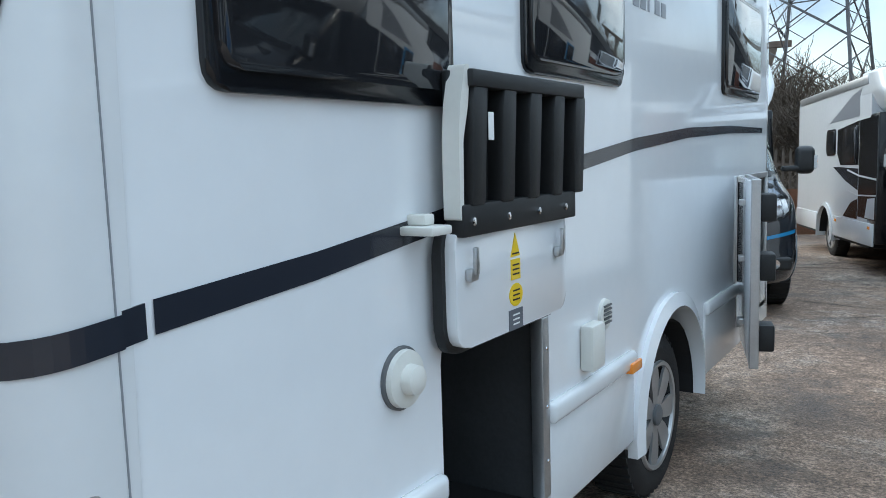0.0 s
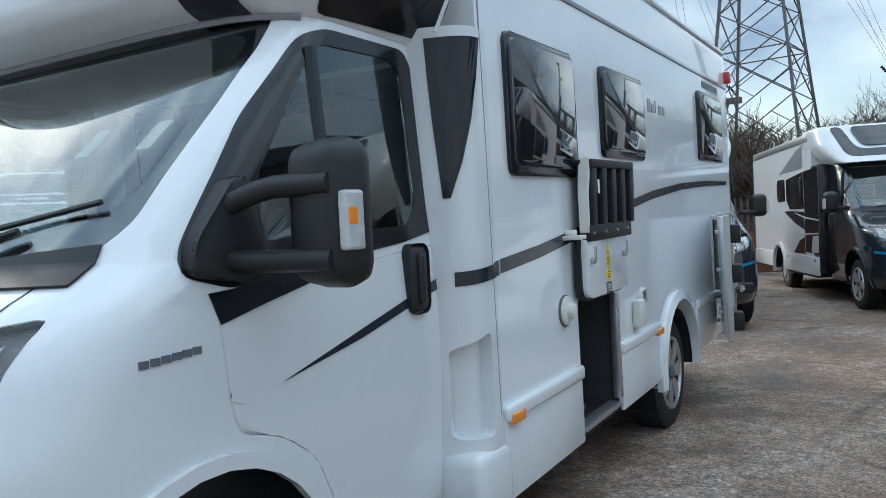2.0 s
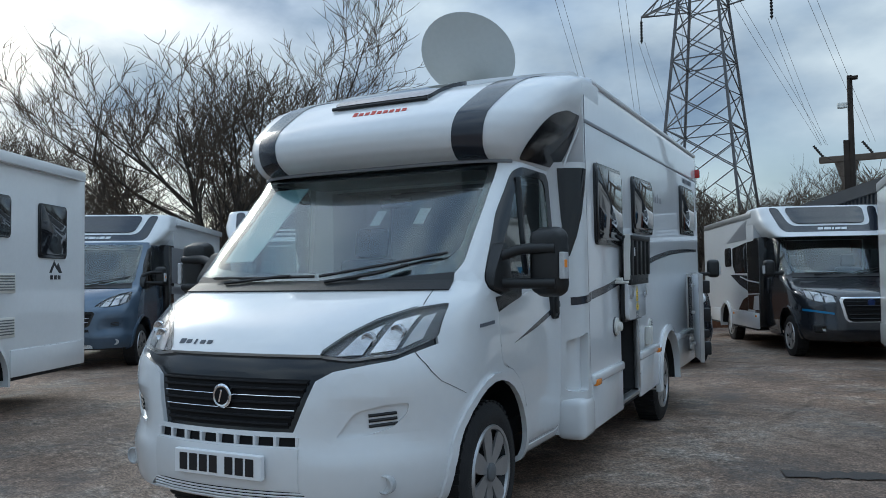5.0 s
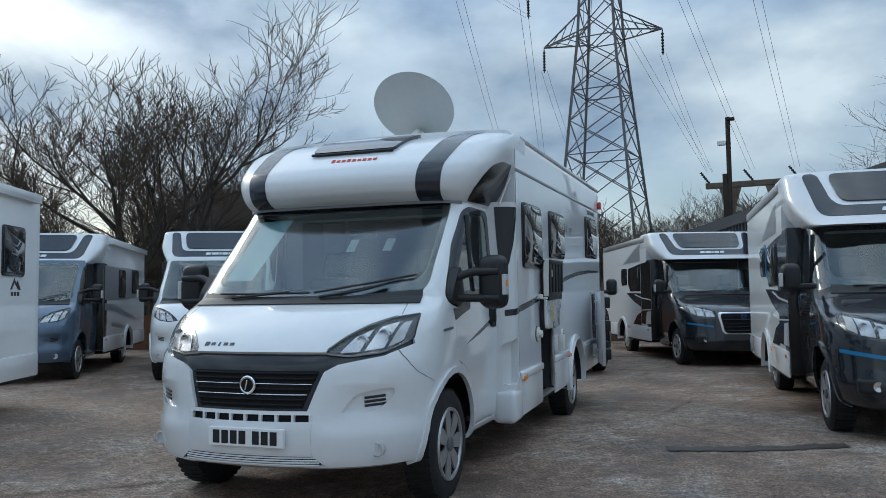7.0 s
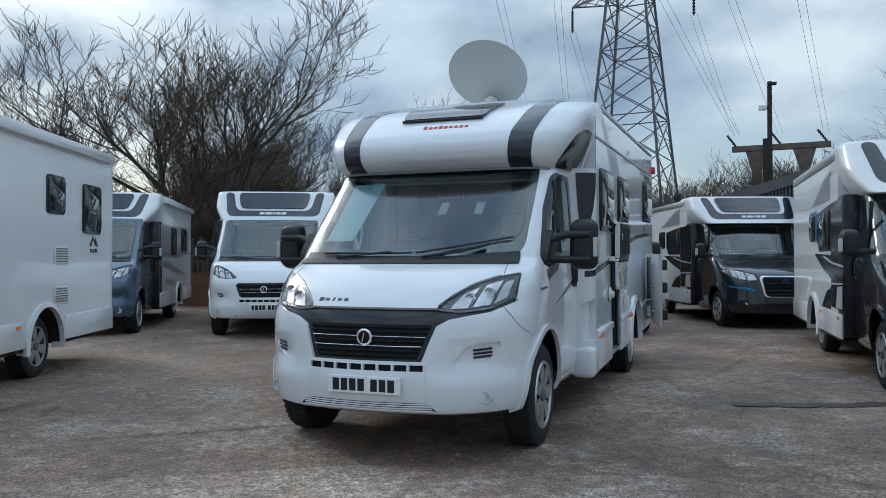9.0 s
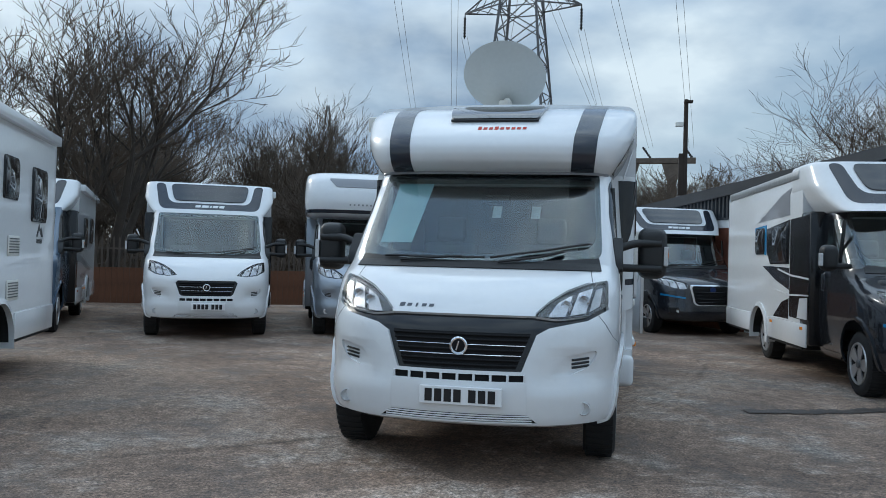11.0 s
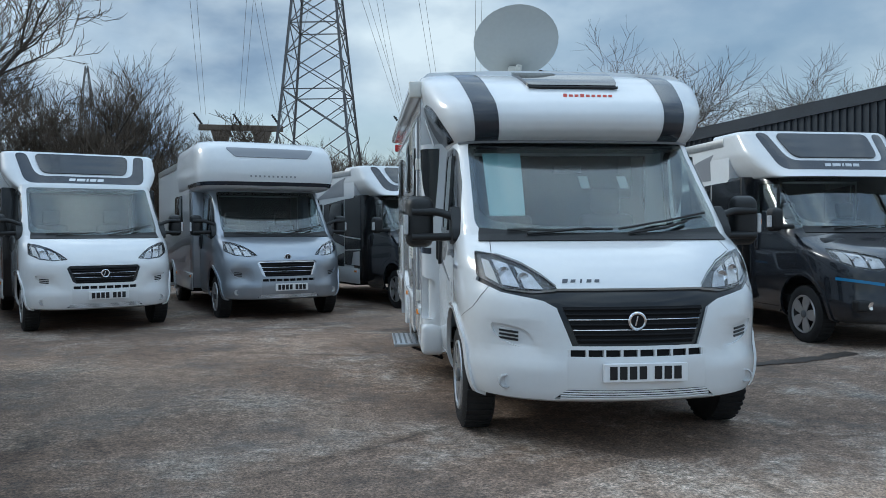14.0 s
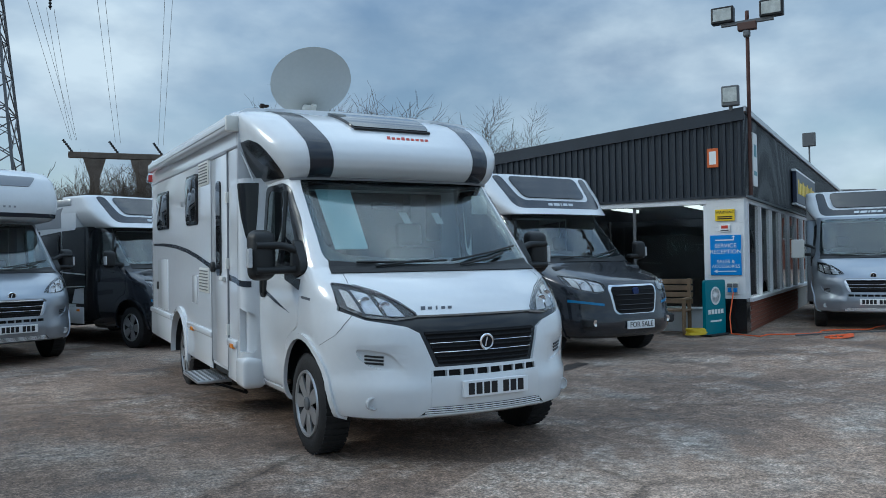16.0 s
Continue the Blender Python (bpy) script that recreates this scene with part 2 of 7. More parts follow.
def cut_out(bm, poly, axis, keep):
    """Cuts an outline, seen along an axis, into a skin; gives the faces inside it for which keep(centre) holds."""
    i, j = AXES[axis]
    lo = (min(p[0] for p in poly), min(p[1] for p in poly))
    hi = (max(p[0] for p in poly), max(p[1] for p in poly))

    def near():
        out = []
        for f in bm.faces:
            cs = [v.co for v in f.verts]
            if max(c[i] for c in cs) < lo[0] or min(c[i] for c in cs) > hi[0] or max(c[j] for c in cs) < lo[1] or min(c[j] for c in cs) > hi[1]:
                continue
            if keep(f.calc_center_median()):
                out.append(f)
        return out
    fs = near()
    geom = fs + list({e for f in fs for e in f.edges}) + list({v for f in fs for v in f.verts})
    for k in range(len(poly)):
        a, b = poly[k - 1], poly[k]
        co, no = [0, 0, 0], [0, 0, 0]
        co[i], co[j] = a
        no[i], no[j] = b[1] - a[1], a[0] - b[0]
        if abs(no[i]) + abs(no[j]) < 1e-6:
            continue
        geom = [g for g in bmesh.ops.bisect_plane(bm, geom=geom, dist=1e-5, plane_co=co, plane_no=no)["geom"] if g.is_valid]
    return [f for f in near() if within(poly, f.calc_center_median()[i], f.calc_center_median()[j])]


def thicken(bm, t):
    """Gives a skin a back t behind it and closes its rim."""
    bm.normal_update()
    faces, rim = bm.faces[:], [e for e in bm.edges if len(e.link_faces) == 1]
    back = {w: bm.verts.new(w.co - w.normal * t) for w in bm.verts[:]}
    for e in rim:
        a, b = e.verts
        loop = e.link_loops[0]
        if loop.vert is a:
            a, b = b, a
        bm.faces.new((a, b, back[b], back[a]))
    for f in faces:
        bm.faces.new([back[w] for w in reversed(f.verts)])


def lift(bm, faces, off=0.0, thick=0.0, remove=True):
    """Takes faces out of a skin as a skin of their own, moved along its normals and given thickness."""
    bm.normal_update()
    out, seen = bmesh.new(), {}
    for f in faces:
        vs = []
        for v in f.verts:
            if v not in seen:
                seen[v] = out.verts.new(v.co + v.normal * off)
            vs.append(seen[v])
        out.faces.new(vs)
    if remove:
        bmesh.ops.delete(bm, geom=faces, context="FACES")
    if thick:
        thicken(out, thick)
    return out


def sink(bm, faces, depth):
    """Takes faces out of a skin: gives the sunk floor, and leaves the skin a rim that turns in to it."""
    bm.normal_update()
    inside = set(faces)
    rim = [e for f in faces for e in f.edges if sum(g in inside for g in e.link_faces) == 1]
    floor_bm, seen = bmesh.new(), {}
    for f in faces:
        for w in f.verts:
            if w not in seen:
                seen[w] = floor_bm.verts.new(w.co - w.normal * depth)
        floor_bm.faces.new([seen[w] for w in f.verts])
    deep = {}
    quads = []
    for e in rim:
        for w in e.verts:
            if w not in deep:
                deep[w] = bm.verts.new(w.co - w.normal * depth)
        quads.append((e.verts[0], e.verts[1]))
    bmesh.ops.delete(bm, geom=list(inside), context="FACES_ONLY")
    for a, c in quads:
        if a.is_valid and c.is_valid:
            bm.faces.new((a, c, deep[c], deep[a]))
    return floor_bm


def shell(levels, rear, rows=44, cols=22, back_cols=18, closed=True):
    """A skin of level slices. levels: (z, nose, half width, corner depth, corner power)."""
    lv = np.array(levels, float)
    zs = np.interp(np.linspace(0, 1, rows), np.linspace(0, 1, len(lv)), lv[:, 0])
    cols_v = [np.interp(zs, lv[:, 0], lv[:, k]) for k in range(1, 5)]
    kern = np.array([0.25, 0.5, 0.25])
    for c in cols_v:
        c[1:-1] = np.convolve(c, kern, "valid")
    bm = bmesh.new()
    grid = []
    for r, z in enumerate(zs):
        nose, w, depth, power = (c[r] for c in cols_v)
        half = []
        for k in range(cols + 1):
            v = k / cols
            u = 1 - (1 - v) ** 1.8
            half.append((w * u, nose + depth * (1 - (1 - u ** power) ** (1 / power))))
        y0 = nose + depth
        for k in range(1, back_cols + 1):
            half.append((w, y0 + (max(rear, y0 + 0.001) - y0) * k / back_cols))
        row = [bm.verts.new((-x, y, z)) for x, y in half[::-1]] + [bm.verts.new((x, y, z)) for x, y in half[1:]]
        grid.append(row)
    for a, b in zip(grid, grid[1:]):
        for k in range(len(a) - 1):
            bm.faces.new((a[k], a[k + 1], b[k + 1], b[k]))
    if closed:
        for row in (grid[0], grid[-1]):
            n = len(row)
            for k in range(n // 2):
                q = (row[k], row[k + 1], row[n - 2 - k], row[n - 1 - k])
                if len(set(q)) == 4:
                    bm.faces.new(q)
                elif len(set(q)) == 3:
                    bm.faces.new(list(dict.fromkeys(q)))
    bmesh.ops.recalc_face_normals(bm, faces=bm.faces[:])
    bm.normal_update()
    f = min(bm.faces, key=lambda f: f.calc_center_median().y)
    if f.normal.y > 0:
        bmesh.ops.reverse_faces(bm, faces=bm.faces[:])
    bm.normal_update()
    return bm


def mirror_pts(poly):
    return [(-a, b) for a, b in poly][::-1]


def bars(name, parent, material, widths, height, gap, centre, out, up=(0, 0, 1), depth=0.003, slant=0.0, label=""):
    """Plain bars in a row, where writing stands. out: the way they face."""
    out, up = Vector(out), Vector(up)
    right = up.cross(out)
    right.normalize()
    total = sum(widths) + gap * (len(widths) - 1)
    x = -total / 2
    for w in widths:
        bm = bmesh.new()
        vs = []
        for d in (0, depth):
            for a, b in ((x, -1), (x + w, -1), (x + w, 1), (x, 1)):
                vs.append(bm.verts.new(Vector(centre) + right * (a + slant * b * height / 2) + up * (b * height / 2) + out * d))
        for q in ((3, 2, 1, 0), (4, 5, 6, 7), (0, 1, 5, 4), (1, 2, 6, 5), (2, 3, 7, 6), (3, 0, 4, 7)):
            bm.faces.new([vs[i] for i in q])
        part(name, bm, material, parent, label)
        x += w + gap


def words(text, size, material, m, name, parent, label=""):
    cu = bpy.data.curves.new(name, "FONT")
    cu.body, cu.size, cu.extrude, cu.align_x, cu.align_y = text, size, 0.0015, "CENTER", "CENTER"
    tmp = new("tmp", cu)
    bpy.context.view_layer.update()
    me = bpy.data.meshes.new_from_object(tmp.evaluated_get(bpy.context.evaluated_depsgraph_get()))
    bpy.data.objects.remove(tmp)
    bpy.data.curves.remove(cu)
    me.name = name
    me.materials.clear()
    me.materials.append(material)
    me.transform(m)
    ob = new(name, me)
    ob.parent = parent
    if label:
        ob["label"] = label
    return ob


# ---- vehicles ----
# Each stands in its own axes: the nose at y = 0 looking along -y, the wheels on z = 0.
FIAT = [(0.33, 0.09, 0.93, 0.74, 2.4), (0.35, 0.035, 0.98, 0.74, 2.3), (0.40, 0.018, 1.0, 0.74, 2.2), (0.46, 0.006, 1.015, 0.74, 2.15), (0.54, 0.0, 1.02, 0.75, 2.15), (0.62, 0.008, 1.022, 0.76, 2.15), (0.70, 0.025, 1.025, 0.78, 2.25), (0.82, 0.048, 1.03, 0.80, 2.5),
        (0.94, 0.085, 1.03, 0.80, 2.7), (1.00, 0.12, 1.03, 0.78, 2.7), (1.04, 0.155, 1.03, 0.76, 2.7), (1.09, 0.20, 1.03, 0.72, 2.7), (1.15, 0.27, 1.028, 0.66, 2.8), (1.20, 0.345, 1.025, 0.60, 2.9), (1.25, 0.43, 1.02, 0.54, 3.0), (1.30, 0.54, 1.018, 0.52, 3.2), (1.34, 0.65, 1.012, 0.50, 3.5),
        (1.37, 0.70, 1.01, 0.50, 3.8), (1.50, 0.83, 0.995, 0.48, 4.2), (1.70, 1.04, 0.98, 0.46, 4.5), (1.90, 1.25, 0.965, 0.44, 4.8), (2.05, 1.395, 0.955, 0.42, 5.0), (2.14, 1.46, 0.945, 0.40, 5.0)]
FORD = [(0.30, 0.12, 0.90, 0.80, 2.9), (0.34, 0.04, 0.97, 0.80, 2.9), (0.46, 0.0, 1.0, 0.8, 2.9), (0.58, 0.01, 1.02, 0.8, 2.8), (0.66, 0.03, 1.02, 0.8, 2.8), (0.78, 0.04, 1.03, 0.8, 2.8), (0.90, 0.05, 1.03, 0.80, 2.8),
        (1.00, 0.08, 1.03, 0.80, 2.7), (1.07, 0.13, 1.03, 0.78, 2.6), (1.13, 0.24, 1.03, 0.74, 2.6), (1.19, 0.42, 1.025, 0.68, 2.6), (1.26, 0.66, 1.02, 0.60, 2.6), (1.32, 0.84, 1.015, 0.55, 2.8),
        (1.37, 0.95, 1.01, 0.50, 3.0), (1.50, 1.09, 0.995, 0.46, 3.0), (1.70, 1.29, 0.98, 0.44, 3.0), (1.90, 1.48, 0.965, 0.42, 3.0), (2.05, 1.62, 0.955, 0.40, 3.0), (2.14, 1.70, 0.945, 0.38, 3.0)]


def wheel(parent, x, y, r=0.36, spokes=6, half=0.11):
    side = 1 if x > 0 else -1
    w = new("wheel")
    w.parent = parent
    tyre = add_lathe(bmesh.new(), [(-half, r * 0.62), (-half, r * 0.9), (-half * 0.8, r * 0.985), (-half * 0.4, r), (half * 0.4, r), (half * 0.8, r * 0.985), (half, r * 0.9), (half, r * 0.74), (half * 0.9, r * 0.64), (half * 0.5, r * 0.6)], (x, y, r), n=40, turn=side)
    part("tyre", tyre, RUBBER, w, smooth=40)
    groove = bmesh.new()
    for k in range(44):
        a = 2 * math.pi * k / 44
        add_box(groove, (-half * 0.82, -0.014, r - 0.004), (half * 0.82, 0.014, r + 0.006), m=Matrix.Translation((x, y, r)) @ Matrix.Rotation(a, 4, "X"))
    part("tread", groove, RUBBER, w)
    rim = add_lathe(bmesh.new(), [(half * 0.2, 0.03), (half * 0.2, r * 0.5), (half * 0.55, r * 0.6), (half * 0.98, r * 0.66), (half * 1.0, r * 0.62), (half * 0.75, r * 0.58), (half * 0.32, r * 0.5), (half * 0.3, 0.02)], (x, y, r), n=36, turn=side)
    part("rim", rim, PLASTIC, w, smooth=40)
    sp = bmesh.new()
    for k in range(spokes):
        a = 2 * math.pi * (k + 0.25) / spokes
        wd = r * 1.55 / spokes * 0.68
        poly = [(-wd * 0.42, r * 0.08), (wd * 0.42, r * 0.08), (wd * 0.95, r * 0.45), (wd * 0.8, r * 0.63), (-wd * 0.8, r * 0.63), (-wd * 0.95, r * 0.45)]
        one = bmesh.new()
        add_prism(one, rounded(poly, 0.03, 2), "x", 0, 0.012)
        for v in one.verts:
            dome = half * 0.98 - 0.9 * max(0.0, (r * 0.34 - Vector((v.co.y, v.co.z)).length)) * 0.12
            v.co.x = v.co.x + dome - 0.012
        one.transform(Matrix.Translation((x, y, r)) @ Matrix.Diagonal((side, 1, 1, 1)) @ Matrix.Rotation(a, 4, "X"))
        me = bpy.data.meshes.new("tmp")
        one.to_mesh(me)
        one.free()
        sp.from_mesh(me)
        bpy.data.meshes.remove(me)
    add_lathe(sp, [(half * 0.86, r * 0.60), (half * 1.03, r * 0.615), (half * 1.05, r * 0.66), (half * 0.9, r * 0.68)], (x, y, r), n=36, turn=side, caps=False)
    part("wheel_trim", sp, ALLOY, w, smooth=30)
    part("hub_cap", add_lathe(bmesh.new(), [(half * 0.8, r * 0.13), (half * 1.02, r * 0.13), (half * 1.08, r * 0.1), (half * 1.1, 0.01)], (x, y, r), n=20, turn=side), PLASTIC_GREY, w, smooth=40)
    return w


def loop_mirror(parent, side, y=1.19, z=1.465, x=1.25, arms=True, w=0.21, h=0.38):
    """A long-arm door mirror: housing, glass, arms and a repeater lamp."""
    box_m = Matrix.Translation((side * x, y, z)) @ Matrix.Rotation(side * radians(-8), 4, "Z")
    bm = box((-w / 2, -0.07, -h / 2), (w / 2, 0.09, h / 2), 0.065, 5)
    for v in bm.verts:
        if v.co.y < 0:
            v.co.x *= 0.93
            v.co.z *= 0.95
    bm.transform(box_m)
    mir = part("door_mirror", bm, PLASTIC, parent, "black long-arm door mirror", smooth=40)
    g = box((-w / 2 + 0.05, 0.086, -h / 2 + 0.055), (w / 2 - 0.05, 0.0925, h / 2 - 0.055), 0.003, 1)
    g.transform(box_m)
    part("mirror_glass", g, CHROME, mir)
    if arms:
        for dz in (0.07, -0.115):
            a = bmesh.new()
            add_path(a, [(side * (x + w * 0.3), y - 0.06, z + dz), (side * (x - w * 0.5), y - 0.075, z + dz), (side * 1.10, y - 0.085, z + dz * 0.95 - 0.005), (side * 1.03, y - 0.11, z + dz * 0.8 - 0.02), (side * 0.97, y - 0.12, z + dz * 0.6 - 0.04)], 0.029, 8)
            part("mirror_arm", a, PLASTIC, mir, smooth=50)
        foot = prism(rounded([(y - 0.25, 1.325), (y - 0.23, 1.41), (y - 0.09, 1.575), (y - 0.03, 1.57), (y + 0.03, 1.35), (y - 0.06, 1.295)], 0.03, 3), "x", min(side * 0.95, side * 1.035), max(side * 0.95, side * 1.035), 0.012)
        part("mirror_foot", foot, PLASTIC, mir, smooth=40)
    lamp = box((-0.02, -0.05, -0.075), (0.012, 0.012, 0.07), 0.008, 2)
    lamp.transform(box_m @ Matrix.Translation((side * (w / 2 + 0.003), 0, -0.02)))
    part("repeater_lamp", lamp, LENS_GREY, mir, "clear and amber indicator lens")
    inner = box((-0.006, -0.045, -0.015), (0.0115, -0.012, 0.03), 0.003, 1)
    inner.transform(box_m @ Matrix.Translation((side * (w / 2 + 0.005), 0, -0.02)))
    part("indicator", inner, AMBER, mir)
    return mir


def wiper(parent, pts, blade):
    w = part("wiper", add_path(bmesh.new(), pts, 0.010, 6), PLASTIC, parent, smooth=50)
    part("blade", add_path(bmesh.new(), blade, 0.008, 5), PLASTIC, w, smooth=50)


def surface_y(levels, x, z):
    """Where the nose of a level-slice skin lies at (x, z)."""
    lv = np.array(levels, float)
    nose, w, depth, power = (float(np.interp(z, lv[:, 0], lv[:, k])) for k in range(1, 5))
    u = min(abs(x) / w, 0.999)
    return nose + depth * (1 - (1 - u ** power) ** (1 / power))


def cab(v, levels, paint, kind, rear=2.16, front_wheel=(0.98, 0.36), lower=None, face="plain", plate=True):
    """The driving cab: skin, glass, lamps, grille, bumper, mirrors and a plain inside."""
    ford = kind == "ford"
    bm = shell(levels, rear)
    if not ford:
        for w in bm.verts:
            if w.co.y < 0.75:
                w.co.y += 0.018 * math.exp(-((abs(w.co.x) - 0.74) / 0.14) ** 4 - ((w.co.z - 0.72) / 0.085) ** 4)
                w.co.y -= 0.018 * min(1.0, max(0.0, (0.60 - w.co.z) / 0.03)) * min(1.0, max(0.0, (abs(w.co.x) - 0.40) / 0.08))
        bm.normal_update()
    arch = disc(front_wheel[0], front_wheel[1] + 0.03, front_wheel[1] + 0.085, 30)
    ring = disc(front_wheel[0], front_wheel[1] + 0.03, front_wheel[1] + 0.125, 30)
    keep_l, keep_r = (lambda c: c.x > 0.45), (lambda c: c.x < -0.45)
    lips = []
    for keep in (keep_l, keep_r):
        fs = cut_out(bm, ring, "x", keep)
        lips.append(lift(bm, fs, 0.006, 0, remove=False))
        fs = cut_out(bm, arch, "x", keep)
        bmesh.ops.delete(bm, geom=fs, context="FACES")
    for lip in lips:
        fs = cut_out(lip, arch, "x", lambda c: True)
        bmesh.ops.delete(lip, geom=fs, context="FACES")
        lip.normal_update()
        part("wheel_arch", lift(lip, lip.faces[:], 0.012, 0.03), lower if (lower and ford) else paint, v, smooth=40)
        lip.free()
    z0, z1 = (1.36, 2.095) if not ford else (1.39, 2.095)
    screen = rounded([(-0.885, z0 + 0.09), (-0.84, z0 + 0.02), (-0.45, z0 - 0.015), (0.45, z0 - 0.015), (0.84, z0 + 0.02), (0.885, z0 + 0.09), (0.855, z1), (-0.855, z1)], 0.05, 3)
    fs = cut_out(bm, screen, "y", lambda c: c.y < 1.9 and c.z > 1.2)
    glass = part("windscreen", lift(bm, fs, 0.0, 0.006), GLASS, v, "tinted windscreen glass", smooth=30)
    glass.visible_shadow = False
    rim = shell(levels, rear)
    fs = cut_out(rim, screen, "y", lambda c: c.y < 1.9 and c.z > 1.2)
    rim_skin = lift(rim, fs, -0.007)
    rim.free()
    clear = rounded([(-0.84, z0 + 0.17), (-0.76, z0 + 0.10), (-0.40, z0 + 0.062), (0.40, z0 + 0.062), (0.76, z0 + 0.10), (0.84, z0 + 0.17), (0.815, z1 - 0.07), (-0.815, z1 - 0.07)], 0.05, 3)
    fs = cut_out(rim_skin, clear, "y", lambda c: True)
    bmesh.ops.delete(rim_skin, geom=fs, context="FACES")
    part("screen_border", rim_skin, GLOSS_BLACK, glass, "black printed border of the windscreen", smooth=30)
    for keep, s in ((keep_l, 1), (keep_r, -1)):
        hold = rounded([(0.93, 1.325), (0.95, 1.40), (1.22, 1.74), (1.50, 2.02), (1.60, 2.055), (2.04, 2.06), (2.09, 1.98), (2.10, 1.42), (1.94, 1.385), (1.45, 1.335), (1.08, 1.285)], 0.04, 3)
        fs = cut_out(bm, hold, "x", keep)
        sur = lift(bm, fs, 0.003, 0)
        pane_poly = rounded([(1.13, 1.40), (1.19, 1.53), (1.49, 1.93), (1.56, 2.0), (1.95, 2.012), (1.995, 1.97), (2.005, 1.50), (1.94, 1.43)], 0.05, 3)
        fs = cut_out(sur, pane_poly, "x", lambda c: True)
        pane = lift(sur, fs, -0.004, 0.005)
        sur.normal_update()
        frame_bm = lift(sur, sur.faces[:], 0, 0.014)
        sur.free()
        fr = part("side_window", frame_bm, GLOSS_BLACK, v, "black framed cab door window", smooth=30)
        p = part("pane", pane, GLASS, fr, smooth=30)
        p.visible_shadow = False
        wide = lambda z: float(np.interp(z, [l[0] for l in levels], [l[2] for l in levels]))
        part("window_divider", add_path(bmesh.new(), [(s * (wide(z) - 0.004), 1.515, z) for z in (1.40, 1.6, 1.8, 1.98)], 0.022, 6), GLOSS_BLACK, fr, smooth=50)
        door = rounded([(1.02, 1.255), (1.04, 1.0), (1.07, 0.91), (1.22, 0.875), (1.36, 0.78), (1.44, 0.62), (1.455, 0.40), (2.06, 0.40), (2.10, 1.36), (1.9, 1.345), (1.45, 1.295)], 0.05, 3)
        fs = cut_out(bm, door, "x", keep)
        if fs:
            bmesh.ops.inset_region(bm, faces=fs, thickness=0.004, depth=-0.007)
            bmesh.ops.inset_region(bm, faces=[f for f in fs if f.is_valid], thickness=0.004, depth=0.007)
    if not ford:
        lamp = rounded([(0.925, 1.262), (0.80, 1.238), (0.66, 1.182), (0.55, 1.11), (0.46, 1.028), (0.62, 1.012), (0.80, 1.032), (0.93, 1.10)], 0.02, 2)
        if face == "brow":
            side_run = [(0.40, 0.685), (0.485, 0.915), (0.56, 0.957), (0.66, 0.978), (0.80, 1.005), (0.935, 1.072), (0.925, 1.105), (0.80, 1.038), (0.62, 1.016), (0.5, 1.03)]
        else:
            side_run = [(0.38, 0.70), (0.42, 0.73), (0.485, 0.91), (0.45, 0.945)]
        brow = side_run + mirror_pts(side_run)
        mesh_poly = [(-0.45, 0.925), (-0.365, 0.70), (0.365, 0.70), (0.45, 0.925)]
    else:
        lamp = rounded([(0.93, 1.17), (0.80, 1.15), (0.60, 1.09), (0.49, 1.04), (0.50, 0.96), (0.56, 0.91), (0.70, 0.92), (0.88, 0.98), (0.95, 1.06)], 0.03, 2)
        brow = rounded([(-0.47, 0.98), (-0.43, 1.03), (0.43, 1.03), (0.47, 0.98), (0.40, 0.66), (0.32, 0.60), (-0.32, 0.60), (-0.40, 0.66)], 0.03, 3)
        mesh_poly = rounded([(-0.42, 0.96), (-0.39, 1.0), (0.39, 1.0), (0.42, 0.96), (0.36, 0.67), (0.30, 0.63), (-0.30, 0.63), (-0.36, 0.67)], 0.03, 3)
    front = lambda c: c.y < 1.0
    for s, keep in ((1, lambda c: c.y < 1.0 and c.x > 0), (-1, lambda c: c.y < 1.0 and c.x < 0)):
        poly = lamp if s > 0 else mirror_pts(lamp)
        fs = cut_out(bm, poly, "y", keep)
        lens = lift(bm, fs, 0.004, 0.003, remove=False)
        bowl = lift(bm, fs, -0.02, 0.004)
        hl = part("headlight", bowl, LAMP_DARK, v, "clear headlight with chrome reflector", smooth=30)
        ln = part("lens", lens, CLEAR, hl, smooth=30)
        ln.visible_shadow = False
        marks = (([(0.55, 1.03), (0.66, 1.035), (0.70, 1.17), (0.61, 1.12)], REFLECTOR), ([(0.69, 1.04), (0.79, 1.055), (0.83, 1.215), (0.74, 1.185)], REFLECTOR), ([(0.81, 1.06), (0.88, 1.10), (0.895, 1.22), (0.85, 1.205)], LENS_GREY)) if not ford else (([(0.52, 0.95), (0.66, 0.94), (0.68, 1.09), (0.55, 1.05)], REFLECTOR), ([(0.69, 0.95), (0.80, 0.97), (0.82, 1.13), (0.71, 1.10)], REFLECTOR), ([(0.82, 0.98), (0.89, 1.02), (0.89, 1.14), (0.83, 1.13)], LENS_GREY))
        inner_skin = shell(levels, rear)
        for q, mt in marks:
            fs = cut_out(inner_skin, q if s > 0 else mirror_pts(q), "y", keep)
            part("lamp_bowl", lift(inner_skin, fs, -0.010, 0.004), mt, hl, smooth=30)
        inner_skin.free()
        for (lx, lz, r) in ((0.66, 1.095 if not ford else 1.02, 0.034), (0.77, 1.13 if not ford else 1.045, 0.034)):
            yy = surface_y(levels, lx, lz) + 0.002
            part("lamp_eye", add_lathe(bmesh.new(), [(0.02, r * 0.4), (0.008, r * 0.8), (0.0, r), (0.002, r * 1.1), (0.03, r * 1.1)], (s * lx, yy, lz), "y", 16), CHROME, hl, smooth=40)
    fs = cut_out(bm, brow, "y", front)
    floor_bm = sink(bm, fs, 0.022 if not ford else 0.004)
    thicken(floor_bm, 0.01)
